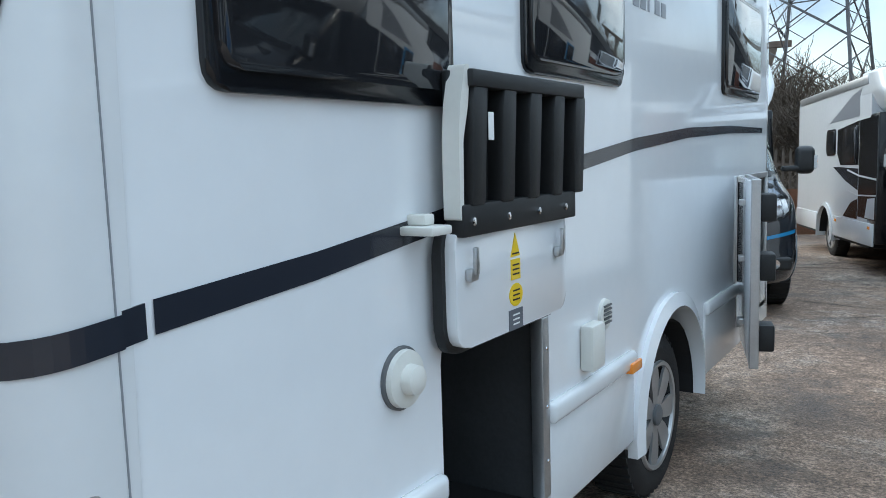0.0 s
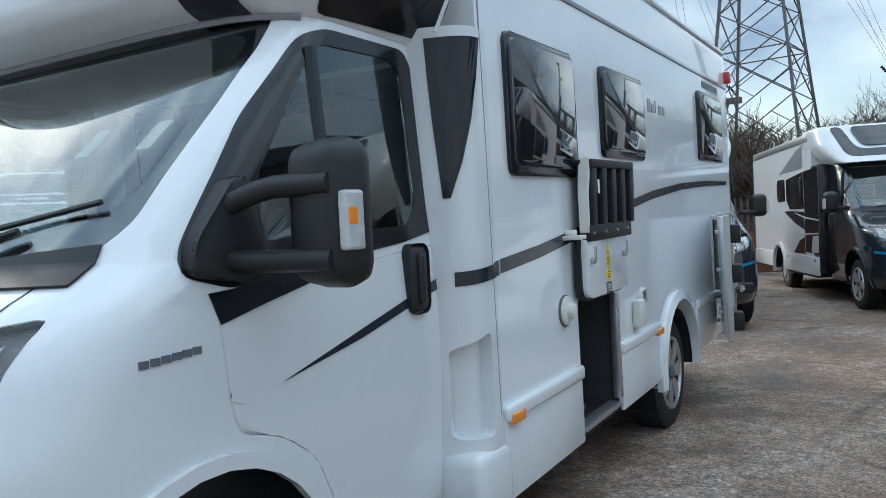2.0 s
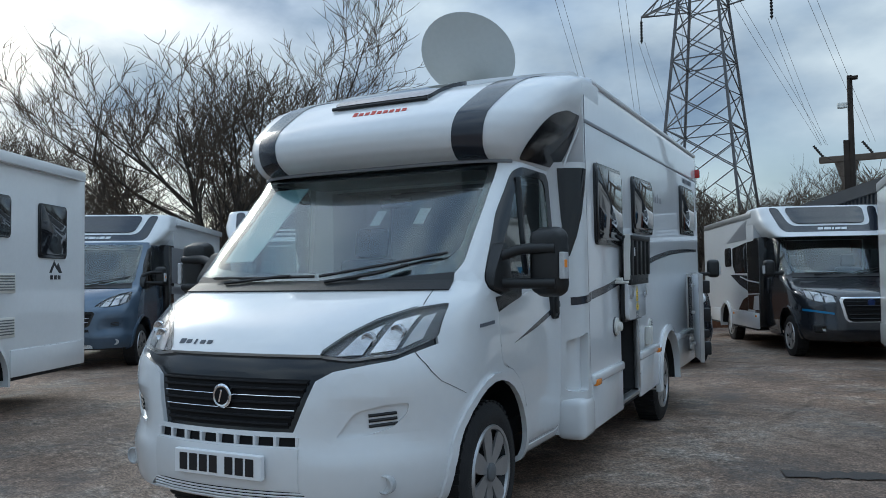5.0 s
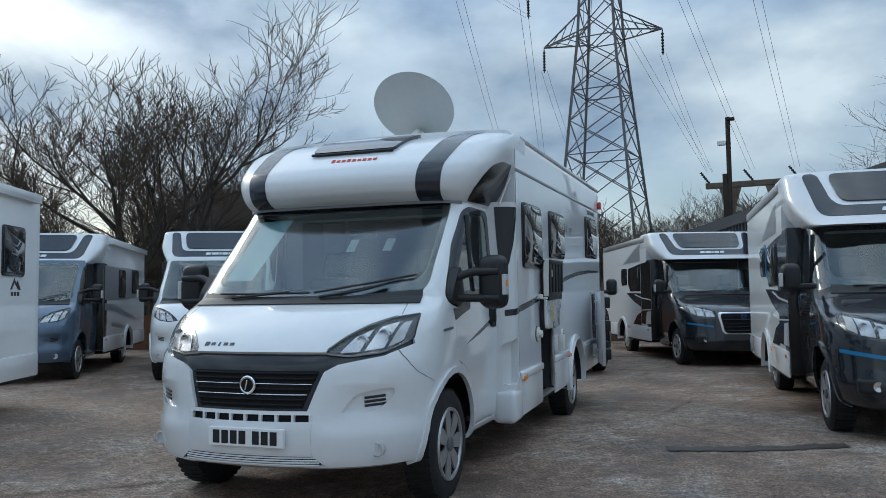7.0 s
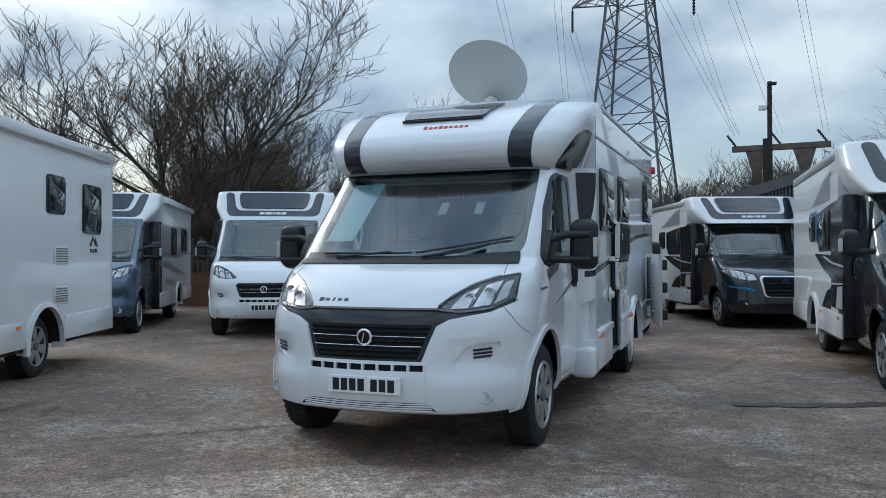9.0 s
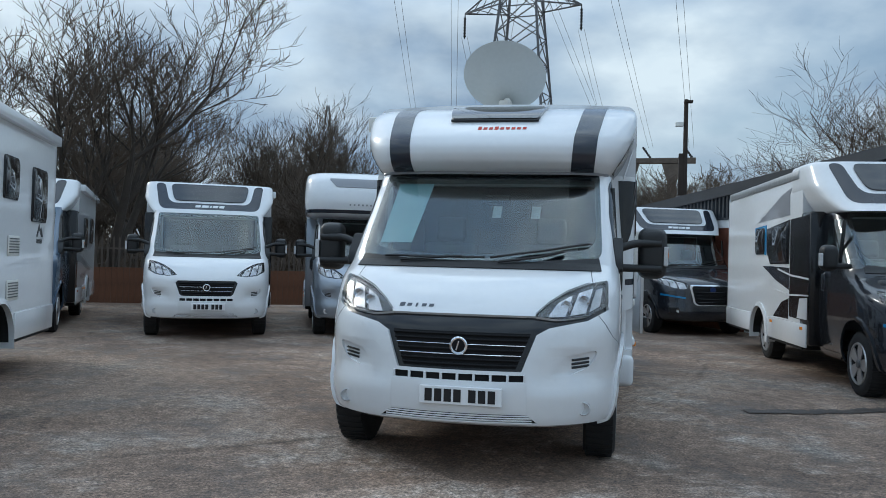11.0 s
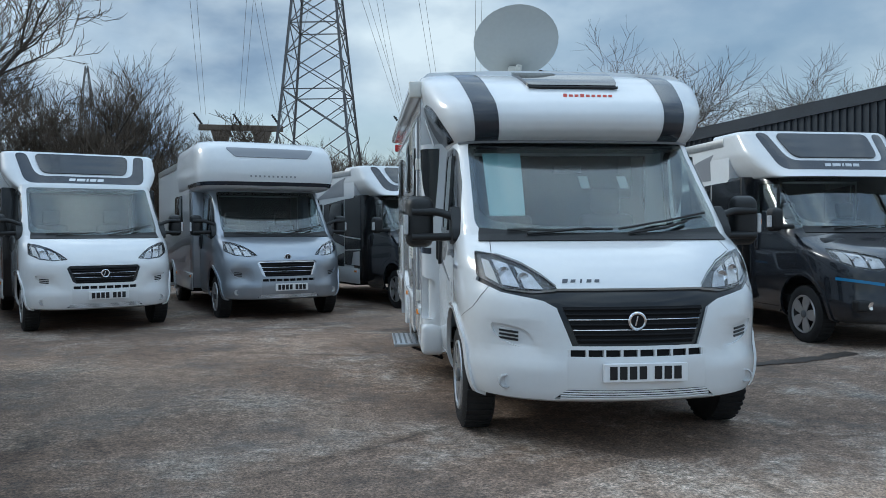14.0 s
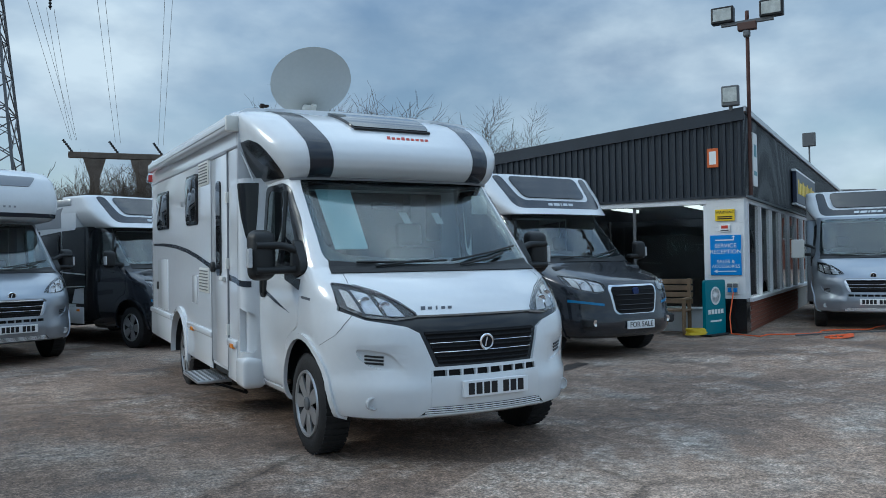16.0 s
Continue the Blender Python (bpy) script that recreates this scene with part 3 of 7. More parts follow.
    gr = part("grille", floor_bm, (CHROME if face == "framed" else GLOSS_BLACK) if not ford else CHROME, v, "dark radiator grille", smooth=30)
    inner = shell(levels, 2.16)
    fs = cut_out(inner, mesh_poly, "y", front)
    part("grille_mesh", lift(inner, fs, -0.018 if not ford else 0.004, 0.004), GRILLE, gr, smooth=30)
    inner.free()
    ghw = lambda z: float(np.interp(z, [mesh_poly[1][1] if not ford else 0.64, mesh_poly[0][1] if not ford else 1.0], [0.36, 0.45] if not ford else [0.32, 0.40]))
    for k in range(7 if not ford else 5):
        z = (0.718 + 0.031 * k) if not ford else (0.68 + 0.068 * k)
        bmx = bmesh.new()
        hw = ghw(z)
        add_path(bmx, [(x, surface_y(levels, x, z) + (0.012 if not ford else -0.012), z) for x in np.linspace(-hw, hw, 9)], 0.003 if k in (2, 4) else 0.008, 6)
        part("grille_bar", bmx, (CHROME if k in (2, 4) else GRILLE) if not ford else GLOSS_BLACK, gr, smooth=50)
    zl = (0.835 if face != "framed" else 1.0) if not ford else 0.93
    badge = add_lathe(bmesh.new(), [(0.03, 0.03), (0.03, 0.052), (0.0, 0.058), (-0.006, 0.05), (-0.004, 0.042), (0.002, 0.04), (0.002, 0.002)], (0, surface_y(levels, 0, zl) - (0.012 if not ford else 0.02), zl), "y", 24)
    part("badge", badge, CHROME if not ford else SIGN_NAVY, gr, smooth=40)
    if not ford:
        mark = box((-0.005, -0.004, -0.03), (0.005, 0.0, 0.03), 0.002, 1)
        mark.transform(Matrix.Translation((-0.006, surface_y(levels, 0, zl) - 0.016, zl)) @ Matrix.Rotation(0.25, 4, "Y"))
        part("badge_mark", mark, CHROME, gr)
    part("badge_field", add_lathe(bmesh.new(), [(0.0, 0.041), (-0.003, 0.041)], (0, surface_y(levels, 0, zl) - (0.012 if not ford else 0.02), zl), "y", 20), GRILLE if not ford else SIGN_NAVY, gr)
    # bumper openings
    slot = [(-0.42, 0.622), (0.42, 0.622), (0.42, 0.662), (-0.42, 0.662)]
    low = [(-0.51, 0.358), (0.51, 0.358), (0.44, 0.416), (-0.44, 0.416)]
    if not ford:
        for sd in (1, -1):
            pocket = rounded([(0.58, 0.655), (0.70, 0.665), (0.80, 0.70), (0.855, 0.76), (0.865, 0.815), (0.78, 0.805), (0.66, 0.775)], 0.03, 3)
            fs = cut_out(bm, pocket if sd > 0 else mirror_pts(pocket), "y", lambda c, sd=sd: c.y < 1.0 and c.x * sd > 0)
            part("vent_pocket", sink(bm, fs, 0.014), paint, v, smooth=30)
        for nm, poly in (("bumper_slot", slot), ("lower_intake", low)):
            fs = cut_out(bm, poly, "y", front)
            sl = part(nm, sink(bm, fs, 0.02), GRILLE, v, smooth=30)
            if nm == "bumper_slot":
                for x in np.linspace(-0.42, 0.42, 9):
                    part("slot_rib", box((x - 0.008, surface_y(levels, x, 0.64) - 0.004, 0.619), (x + 0.008, surface_y(levels, x, 0.64) + 0.03, 0.665), 0.002, 1), paint, sl)
            else:
                for k in range(4):
                    z = 0.364 + 0.015 * k
                    part("intake_bar", add_path(bmesh.new(), [(x, surface_y(levels, x, z) - 0.006, z) for x in np.linspace(-0.47, 0.47, 7)], 0.005, 5), PLATE_WHITE, sl)
        for s in (1, -1):
            nz = bmesh.new()
            add_lathe(nz, [(0.03, 0.045), (-0.004, 0.045), (-0.008, 0.038), (0.004, 0.034), (0.012, 0.005)], (s * 0.785, surface_y(levels, 0.785, 0.45) - 0.024, 0.45), "y", 20)
            part("fog_lamp", nz, LENS_GREY, v, "round clear fog lamp", smooth=40)
            for k in range(3):
                z = 0.712 + 0.024 * k
                pts = [(s * x, surface_y(levels, x, z) + 0.031, z + (x - 0.75) * 0.10) for x in (0.705, 0.755, 0.81)]
                part("bumper_vent", add_path(bmesh.new(), pts, 0.008, 5), PLASTIC, v)
    else:
        for s in (1, -1):
            yy = surface_y(levels, 0.72, 0.5)
            f = part("fog_recess", box((s * 0.72 - 0.14, yy - 0.02, 0.45), (s * 0.72 + 0.14, yy + 0.12, 0.58), 0.03, 3), PLASTIC, v)
            part("fog_lamp", add_lathe(bmesh.new(), [(0.03, 0.045), (0, 0.045), (0.004, 0.005)], (s * 0.70, yy - 0.024, 0.515), "y", 18), CHROME, f)
        for s in (1, -1):
            st = shell(levels, 2.16)
            poly = [(0.55, 0.74), (0.95, 0.80), (0.95, 0.835), (0.55, 0.775)]
            fs = cut_out(st, poly if s > 0 else mirror_pts(poly), "y", lambda c: c.y < 1.0)
            part("blue_trim", lift(st, fs, 0.004, 0.002), BLUE_FILM, v, "blue and white trim strip", smooth=30)
            st.free()
    if not ford:
        mid = shell(levels, rear)
        fs = cut_out(mid, [(-0.43, 0.425), (0.43, 0.425), (0.43, 0.612), (-0.43, 0.612)], "y", front)
        part("bumper_panel", lift(mid, fs, 0.012, 0.012), paint, v, smooth=30)
        mid.free()
    if plate:
        zp = 0.53 if not ford else 0.47
        xp = 0.03
        pl = part("number_plate", box((xp - 0.26, surface_y(levels, 0, zp) - 0.032, zp - 0.056), (xp + 0.26, surface_y(levels, 0.2, zp) - 0.012, zp + 0.056), 0.003, 1), PLATE_WHITE, v, "white front plate")
        if plate == "sale":
            words("FOR SALE", 0.105, INK, pose(xp, surface_y(levels, 0, zp) - 0.034, zp, 90), "lettering", pl)
        else:
            for x in (-0.172, -0.111, -0.05, 0.011, 0.105, 0.166, 0.227):
                bars("plate_bar", pl, INK, [0.046], 0.079, 0, (x, surface_y(levels, 0, zp) - 0.032, zp), (0, -1, 0))
    # cowl and wipers
    cowl = shell(levels, 2.16)
    fs = cut_out(cowl, [(-0.88, z0 - 0.04), (0.88, z0 - 0.04), (0.86, z0 + 0.05), (0.4, z0 + 0.012), (-0.4, z0 + 0.012), (-0.86, z0 + 0.05)], "y", lambda c: c.y < 1.4)
    part("cowl", lift(cowl, fs, 0.009, 0.006), PLASTIC, v, smooth=30)
    cowl.free()
    on = lambda x, z, d=0.02: (x, surface_y(levels, x, z) - d, z + d * 0.6)
    wiper(v, [on(0.16, z0), on(0.45, z0 + 0.04), on(0.62, z0 + 0.085)], [on(0.10, z0 + 0.03), on(0.5, z0 + 0.095, 0.014), on(0.80, z0 + 0.15, 0.014)])
    wiper(v, [on(-0.55, z0 + 0.0), on(-0.2, z0 + 0.03), on(-0.1, z0 + 0.035)], [on(-0.68, z0 + 0.03), on(-0.3, z0 + 0.03, 0.014), on(0.06, z0 + 0.035, 0.014)])
    # door handles
    for s in (1, -1):
        part("door_handle", box((min(s * 1.005, s * 1.05), 1.875, 1.12), (max(s * 1.005, s * 1.05), 2.005, 1.365), 0.04, 5), PLASTIC if not ford else paint, v, smooth=40)
        part("handle_grip", box((min(s * 1.04, s * 1.066), 1.915, 1.155), (max(s * 1.04, s * 1.066), 1.95, 1.33), 0.012, 3), PLASTIC if not ford else paint, v, smooth=40)
    # the inside of the cab
    part("dashboard", box((-0.85, 0.74, 0.85), (0.85, 1.25, 1.29), 0.06, 3), DASH, v)
    part("cab_floor", box((-0.9, 0.9, 0.45), (0.9, 3.4, 0.55)), DASH, v)
    part("bulkhead", box((-0.95, 3.3, 0.5), (0.95, 3.34, 2.15)), SEAT, v)
    for x in (-0.45, 0.45):
        seat = part("seat", box((x - 0.24, 1.55, 0.75), (x + 0.24, 2.05, 0.95), 0.05, 3), SEAT, v, "grey upholstered cab seat", smooth=40)
        part("backrest", box((x - 0.24, -0.06, 0.0), (x + 0.24, 0.08, 0.62), 0.05, 3, m=pose(0, 2.02, 0.92, -10)), SEAT, seat, smooth=40)
        part("headrest", box((x - 0.13, -0.04, 0.64), (x + 0.13, 0.06, 0.86), 0.04, 3, m=pose(0, 2.02, 0.92, -10)), SEAT, seat, smooth=40)
    ring = bmesh.new()
    add_path(ring, [Vector((-0.45 if ford is None else 0.42, 1.42, 1.22)) + 0.19 * Vector((math.cos(a), math.sin(a) * 0.35, math.sin(a) * 0.93)) for a in np.linspace(0, 2 * math.pi, 25)], 0.014, 6)
    part("steering_wheel", ring, PLASTIC, v, smooth=50)
    body = part("cab_body", bm, paint, v, smooth=35)
    if lower and ford:
        lo = shell(levels, 2.16)
        fs = cut_out(lo, [(-1.2, 0.24), (1.2, 0.24), (1.2, 0.66), (0.8, 0.62), (-0.8, 0.62), (-1.2, 0.66)], "y", lambda c: c.y < 0.42)
        part("bumper", lift(lo, fs, 0.006, 0.004), lower, v, smooth=30)
        lo.free()
    return body


def ring_profile(hw, bottom, top, r=0.10, crown=0.03):
    """The cross-section of a coach body, half a turn from one sill over the roof to the other."""
    pts = [(hw, bottom), (hw, bottom + 0.3), (hw, bottom + 0.7), (hw, bottom + 1.2), (hw, bottom + 1.6), (hw, top - r)]
    pts += [(hw - r * (1 - math.cos(a)), top - r + r * math.sin(a)) for a in np.linspace(0.3, math.pi / 2, 5)]
    pts += [(hw * 0.45, top + crown * 0.8), (0, top + crown)]
    return pts + [(-x, z) for x, z in pts[-2::-1]]


def coach(v, T, hw, y0, y1, bottom, top, wheel_y, paint, holes=(), arch_r=0.45, wheel_r=0.36):
    """The living body behind the cab, with wheel arches and any openings (side, outline, depth)."""
    prof = ring_profile(hw, bottom, top)
    ys = np.linspace(y0, y1, 26)
    bm = bmesh.new()
    rows = [[bm.verts.new((x, y, z)) for x, z in prof] for y in ys]
    for a, b in zip(rows, rows[1:]):
        for k in range(len(a) - 1):
            bm.faces.new((a[k], b[k], b[k + 1], a[k + 1]))
    bm.faces.new(rows[-1])
    fr = bm.faces.new(rows[0][::-1])
    bottom_pts = [r[0] for r in rows] + [r[-1] for r in rows[::-1]]
    bmesh.ops.recalc_face_normals(bm, faces=bm.faces[:])
    rear_edges = [e for e in bm.edges if all(abs(w.co.y - y1) < 1e-4 for w in e.verts) and len(e.link_faces) == 2]
    bmesh.ops.bevel(bm, geom=rear_edges, offset=0.07, segments=3, affect="EDGES", profile=0.5)
    front_cut = [(-0.84, bottom + 0.1), (0.84, bottom + 0.1), (0.84, 2.05), (-0.84, 2.05)]
    fs = cut_out(bm, front_cut, "y", lambda c: c.y < y0 + 0.01)
    bmesh.ops.delete(bm, geom=fs, context="FACES")
    for s in (1, -1):
        arch = [p for p in disc(wheel_y, wheel_r, arch_r, 30)]
        fs = cut_out(bm, arch, "x", lambda c: c.x * s > 0.5)
        bmesh.ops.delete(bm, geom=fs, context="FACES")
    for s, poly, depth in holes:
        fs = cut_out(bm, poly, "x", lambda c: c.x * s > 0.9)
        bmesh.ops.delete(bm, geom=fs, context="FACES")
    bm.transform(T)
    body = part("coach_body", bm, paint, v, smooth=35)
    for ya, yb in ((y0, wheel_y - arch_r - 0.02), (wheel_y + arch_r + 0.02, y1 - 0.1)):
        fl = box((-hw + 0.02, ya, bottom - 0.06), (hw - 0.02, yb, bottom))
        fl.transform(T)
        part("underfloor", fl, DARK_STEEL, v)
    part("axle", box((-0.8, wheel_y - 0.06, wheel_r - 0.06), (0.8, wheel_y + 0.06, wheel_r + 0.06)), DARK_STEEL, v)
    for s in (1, -1):
        lip = bmesh.new()
        outer = [(wheel_y + (arch_r + 0.055) * math.cos(a), wheel_r + (arch_r + 0.055) * math.sin(a)) for a in np.linspace(-0.15, math.pi + 0.15, 26)]
        inner = [(wheel_y + (arch_r - 0.005) * math.cos(a), wheel_r + (arch_r - 0.005) * math.sin(a)) for a in np.linspace(-0.15, math.pi + 0.15, 26)]
        oo = [[lip.verts.new((s * x, p[0], p[1])) for p in q] for x, q in ((hw - 0.02, outer), (hw + 0.02, outer), (hw + 0.035, inner), (hw - 0.12, inner))]
        for a, b in zip(oo, oo[1:]):
            for k in range(25):
                lip.faces.new((a[k], a[k + 1], b[k + 1], b[k]))
        lip.transform(T)
        part("wheel_arch", lip, paint, v, smooth=40)
        well = bmesh.new()
        add_lathe(well, [(0.0, arch_r - 0.01), (-0.5, arch_r - 0.01), (-0.51, 0.02)], (s * (hw - 0.02), wheel_y, wheel_r), "x", 28, turn=s)
        cap = max(well.faces, key=lambda f: abs(f.calc_center_median().x) if len(f.verts) > 4 else -1)
        well.faces.remove(cap)
        bmesh.ops.delete(well, geom=[f for f in well.faces if f.calc_center_median().z < 0.36 and len(f.verts) == 4], context="FACES")
        part("wheel_well", well, DARK_STEEL, v)
    return body


def side_window(v, T, s, hw, y0, y1, z0, z1, proud=0.028):
    poly = rounded([(y0, z0), (y1, z0), (y1, z1), (y0, z1)], 0.05, 4)
    fr = bmesh.new()
    add_prism(fr, poly, "x", s * (hw - 0.004), s * (hw + proud * 0.6))
    es = [e for e in fr.edges if all(abs(abs(w.co.x) - hw - proud * 0.6) < 1e-5 for w in e.verts)]
    bmesh.ops.bevel(fr, geom=es, offset=0.01, segments=2, affect="EDGES", profile=0.5)
    fr.transform(T)
    w = part("side_window", fr, GLOSS_BLACK, v, "black-framed smoked acrylic window", smooth=40)
    m = 0.024
    poly = rounded([(y0 + m, z0 + m + 0.012), (y1 - m, z0 + m + 0.012), (y1 - m, z1 - m), (y0 + m, z1 - m)], 0.045, 4)
    pn = bmesh.new()
    add_prism(pn, poly, "x", s * (hw), s * (hw + proud))
    es = [e for e in pn.edges if all(abs(abs(q.co.x) - hw - proud) < 1e-5 for q in e.verts)]
    bmesh.ops.bevel(pn, geom=es, offset=0.012, segments=3, affect="EDGES", profile=0.5)
    pn.transform(T)
    part("pane", pn, DARK_GLASS, w, smooth=40)
    return w


def film_on_side(v, T, s, hw, poly, material, name="stripe", off=0.004):
    bm = bmesh.new()
    add_prism(bm, poly, "x", s * (hw - 0.002), s * (hw + off))
    bm.transform(T)
    return part(name, bm, material, v)


def strip(pts, w):
    """A ribbon outline along (y, z) points, w high."""
    return [(a, b - w / 2) for a, b in pts] + [(a, b + w / 2) for a, b in pts[::-1]]


def flat_box(v, T, name, lo, hi, material, bevel=0.006, label="", seg=2):
    bm = box([min(a, b) for a, b in zip(lo, hi)], [max(a, b) for a, b in zip(lo, hi)], bevel, seg)
    bm.transform(T)
    return part(name, bm, material, v, label, smooth=40)


NOSE_LOW = [(2.072, 1.47, 0.93, 0.40, 5.0), (2.085, 1.40, 0.955, 0.44, 4.6), (2.115, 1.315, 0.975, 0.50, 4.2), (2.16, 1.255, 1.005, 0.55, 3.8), (2.22, 1.23, 1.045, 0.60, 3.5), (2.29, 1.235, 1.08, 0.63, 3.4), (2.37, 1.295, 1.11, 0.63, 3.5), (2.44, 1.395, 1.135, 0.62, 3.6), (2.52, 1.53, 1.155, 0.57, 3.8), (2.59, 1.65, 1.165, 0.52, 4.0), (2.66, 1.82, 1.167, 0.48, 4.4), (2.72, 2.03, 1.167, 0.42, 4.8), (2.765, 2.27, 1.16, 0.35, 5.0), (2.795, 2.56, 1.10, 0.3, 5.0)]


def other_motorhome(name, m, label, kind, paint, length=6.9, wheel_y=4.75, top=2.68, hw=1.14, nose="low", sides=(), lower=None, plate=True, face="plain"):
    """A coachbuilt motorhome of the yard."""
    v = root(name, m, label, "motorhome", "parked motorhomes")
    levels = FIAT if kind == "fiat" else FORD
    T = pose(0, 0, 0)
    cab(v, levels, paint, kind, front_wheel=(0.95, 0.36), lower=lower, plate=plate, face=face)
    for y in (0.95, wheel_y):
        for s in (1, -1):
            wheel(v, s * (0.88 if y < 2 else 0.93), y, 0.35, 5 if kind == "ford" else 6)
    coach(v, T, hw, 2.46, length, 0.40, top - 0.04, wheel_y, WHITE)
    if nose == "low":
        k = (top - 2.09) / 0.705
        lv = [(2.09 + (z - 2.075) * k, (1.46 + (z - 2.09) * 0.94), min(w * 1.03, 1.167) * (hw + 0.006) / 1.167, 0.40, p) for z, n, w, c, p in NOSE_LOW]
    else:
        lv = [(2.10, 1.75, 0.97, 0.5, 3.4), (2.135, 1.10, 1.10, 0.6, 3.4), (2.20, 0.98, 1.16, 0.65, 3.6), (2.4, 0.94, 1.19, 0.7, 3.6), (2.6, 0.98, 1.19, 0.7, 3.6), (2.8, 1.10, 1.175, 0.7, 3.6), (2.92, 1.30, 1.14, 0.65, 3.6), (2.98, 1.60, 1.04, 0.6, 3.4), (3.01, 2.0, 0.95, 0.5, 3.4)]
    bm = shell(lv, 2.9 if nose == "low" else 3.6, rows=30)
    part("overcab", bm, WHITE, v, smooth=35)
    zt = lv[-1][0]
    if nose == "low":
        b2 = shell(lv, 2.9, rows=30)
        a, b, c, d = 2.06 + (zt - 2.06) * 0.18, 2.06 + (zt - 2.06) * 0.36, 2.06 + (zt - 2.06) * 0.96, 2.06 + (zt - 2.06) * 0.9
        band = rounded([(-0.86, a), (0.86, a), (0.96, c), (0.80, c), (0.70, b), (-0.70, b), (-0.80, c), (-0.96, c)], 0.13, 5)
        fs = cut_out(b2, band, "y", lambda q: q.y < 2.6)
        part("nose_band", lift(b2, fs, 0.004, 0.004), DECAL_DARK, v, smooth=30)
        light = rounded([(-0.62, b + 0.04), (0.62, b + 0.04), (0.70, c - 0.02), (-0.70, c - 0.02)], 0.10, 4)
        fs = cut_out(b2, light, "y", lambda q: q.y < 2.6)
        part("roof_light", lift(b2, fs, 0.02, 0.03), DARK_GLASS, v, "smoked roof light over the cab", smooth=30)
        b2.free()
        zb = (a + b) / 2
        yb = surface_y(lv, 0, zb) - 0.008
        bars("name_shape", v, ALUMINIUM, [0.09, 0.12, 0.03, 0.09, 0.09], 0.055, 0.02, (0, yb, zb), (0, -0.77, 0.63), (0, 0.63, 0.77), depth=0.004, slant=0.3)
    else:
        b2 = shell(lv, 3.6, rows=30)
        fs = cut_out(b2, [(-1.3, 2.19), (1.3, 2.19), (1.3, 2.25), (-1.3, 2.25)], "y", lambda q: q.y < 2.4)
        part("nose_band", lift(b2, fs, 0.006, 0.006), DECAL_DARK, v, smooth=30)
        fs = cut_out(b2, rounded([(-0.62, 2.66), (0.62, 2.66), (0.76, 2.82), (-0.76, 2.82)], 0.04, 3), "y", lambda q: q.y < 2.2)
        part("nose_window", lift(b2, fs, 0.012, 0.014), GREY_DECAL, v, smooth=30)
        b2.free()
        bars("name_shape", v, GREY_DECAL, [0.03] * 11, 0.03, 0.045, (0, surface_y(lv, 0, 2.34) - 0.003, 2.34), (0, -1, 0))
    for s in (1, -1):
        loop_mirror(v, s, y=1.15, z=1.52, x=1.24, arms=kind == "fiat", w=0.2, h=0.34 if kind == "fiat" else 0.3)
        if kind == "ford":
            part("mirror_foot", box((min(s * 1.0, s * 1.2), 1.10, 1.40), (max(s * 1.0, s * 1.2), 1.2, 1.46), 0.02, 2), PLASTIC, v)
    for s in (1, -1):
        flat_box(v, T, "skirt", (s * (hw - 0.01), 2.2, 0.38), (s * (hw + 0.018), wheel_y - 0.52, 0.68), WHITE, 0.012)
        flat_box(v, T, "rear_skirt", (s * (hw - 0.01), wheel_y + 0.52, 0.38), (s * (hw + 0.018), length - 0.08, 0.68), WHITE, 0.012)
        flat_box(v, T, "awning_rail", (s * (hw - 0.02), 2.6, top - 0.16), (s * (hw + (0.09 if s == 1 else 0.02)), length - 0.2, top - 0.04), WHITE if s == 1 else ALUMINIUM, 0.012)
        flat_box(v, T, "marker_lamp", (s * hw, 2.32, 0.60), (s * (hw + 0.026), 2.42, 0.64), AMBER, 0.004)
        flat_box(v, T, "marker_lamp", (s * hw, wheel_y - 0.75, 0.60), (s * (hw + 0.026), wheel_y - 0.65, 0.64), AMBER, 0.004)
    for s, y0, y1, z0, z1 in sides:
        side_window(v, T, s, hw, y0, y1, z0, z1)
    return v, T


# ---- the display motorhome in the middle of the yard ----
def skin_film(v, levels, rear, poly, axis, keep, material, name, off=0.004, thick=0.003, label=""):
    """A film or trim that follows a level-slice skin."""
    bm = shell(levels, rear, rows=48 if levels is NOSE_LOW else 44)
    fs = cut_out(bm, poly, axis, keep)
    out = lift(bm, fs, off, thick)
    bm.free()
    return part(name, out, material, v, label, smooth=35)


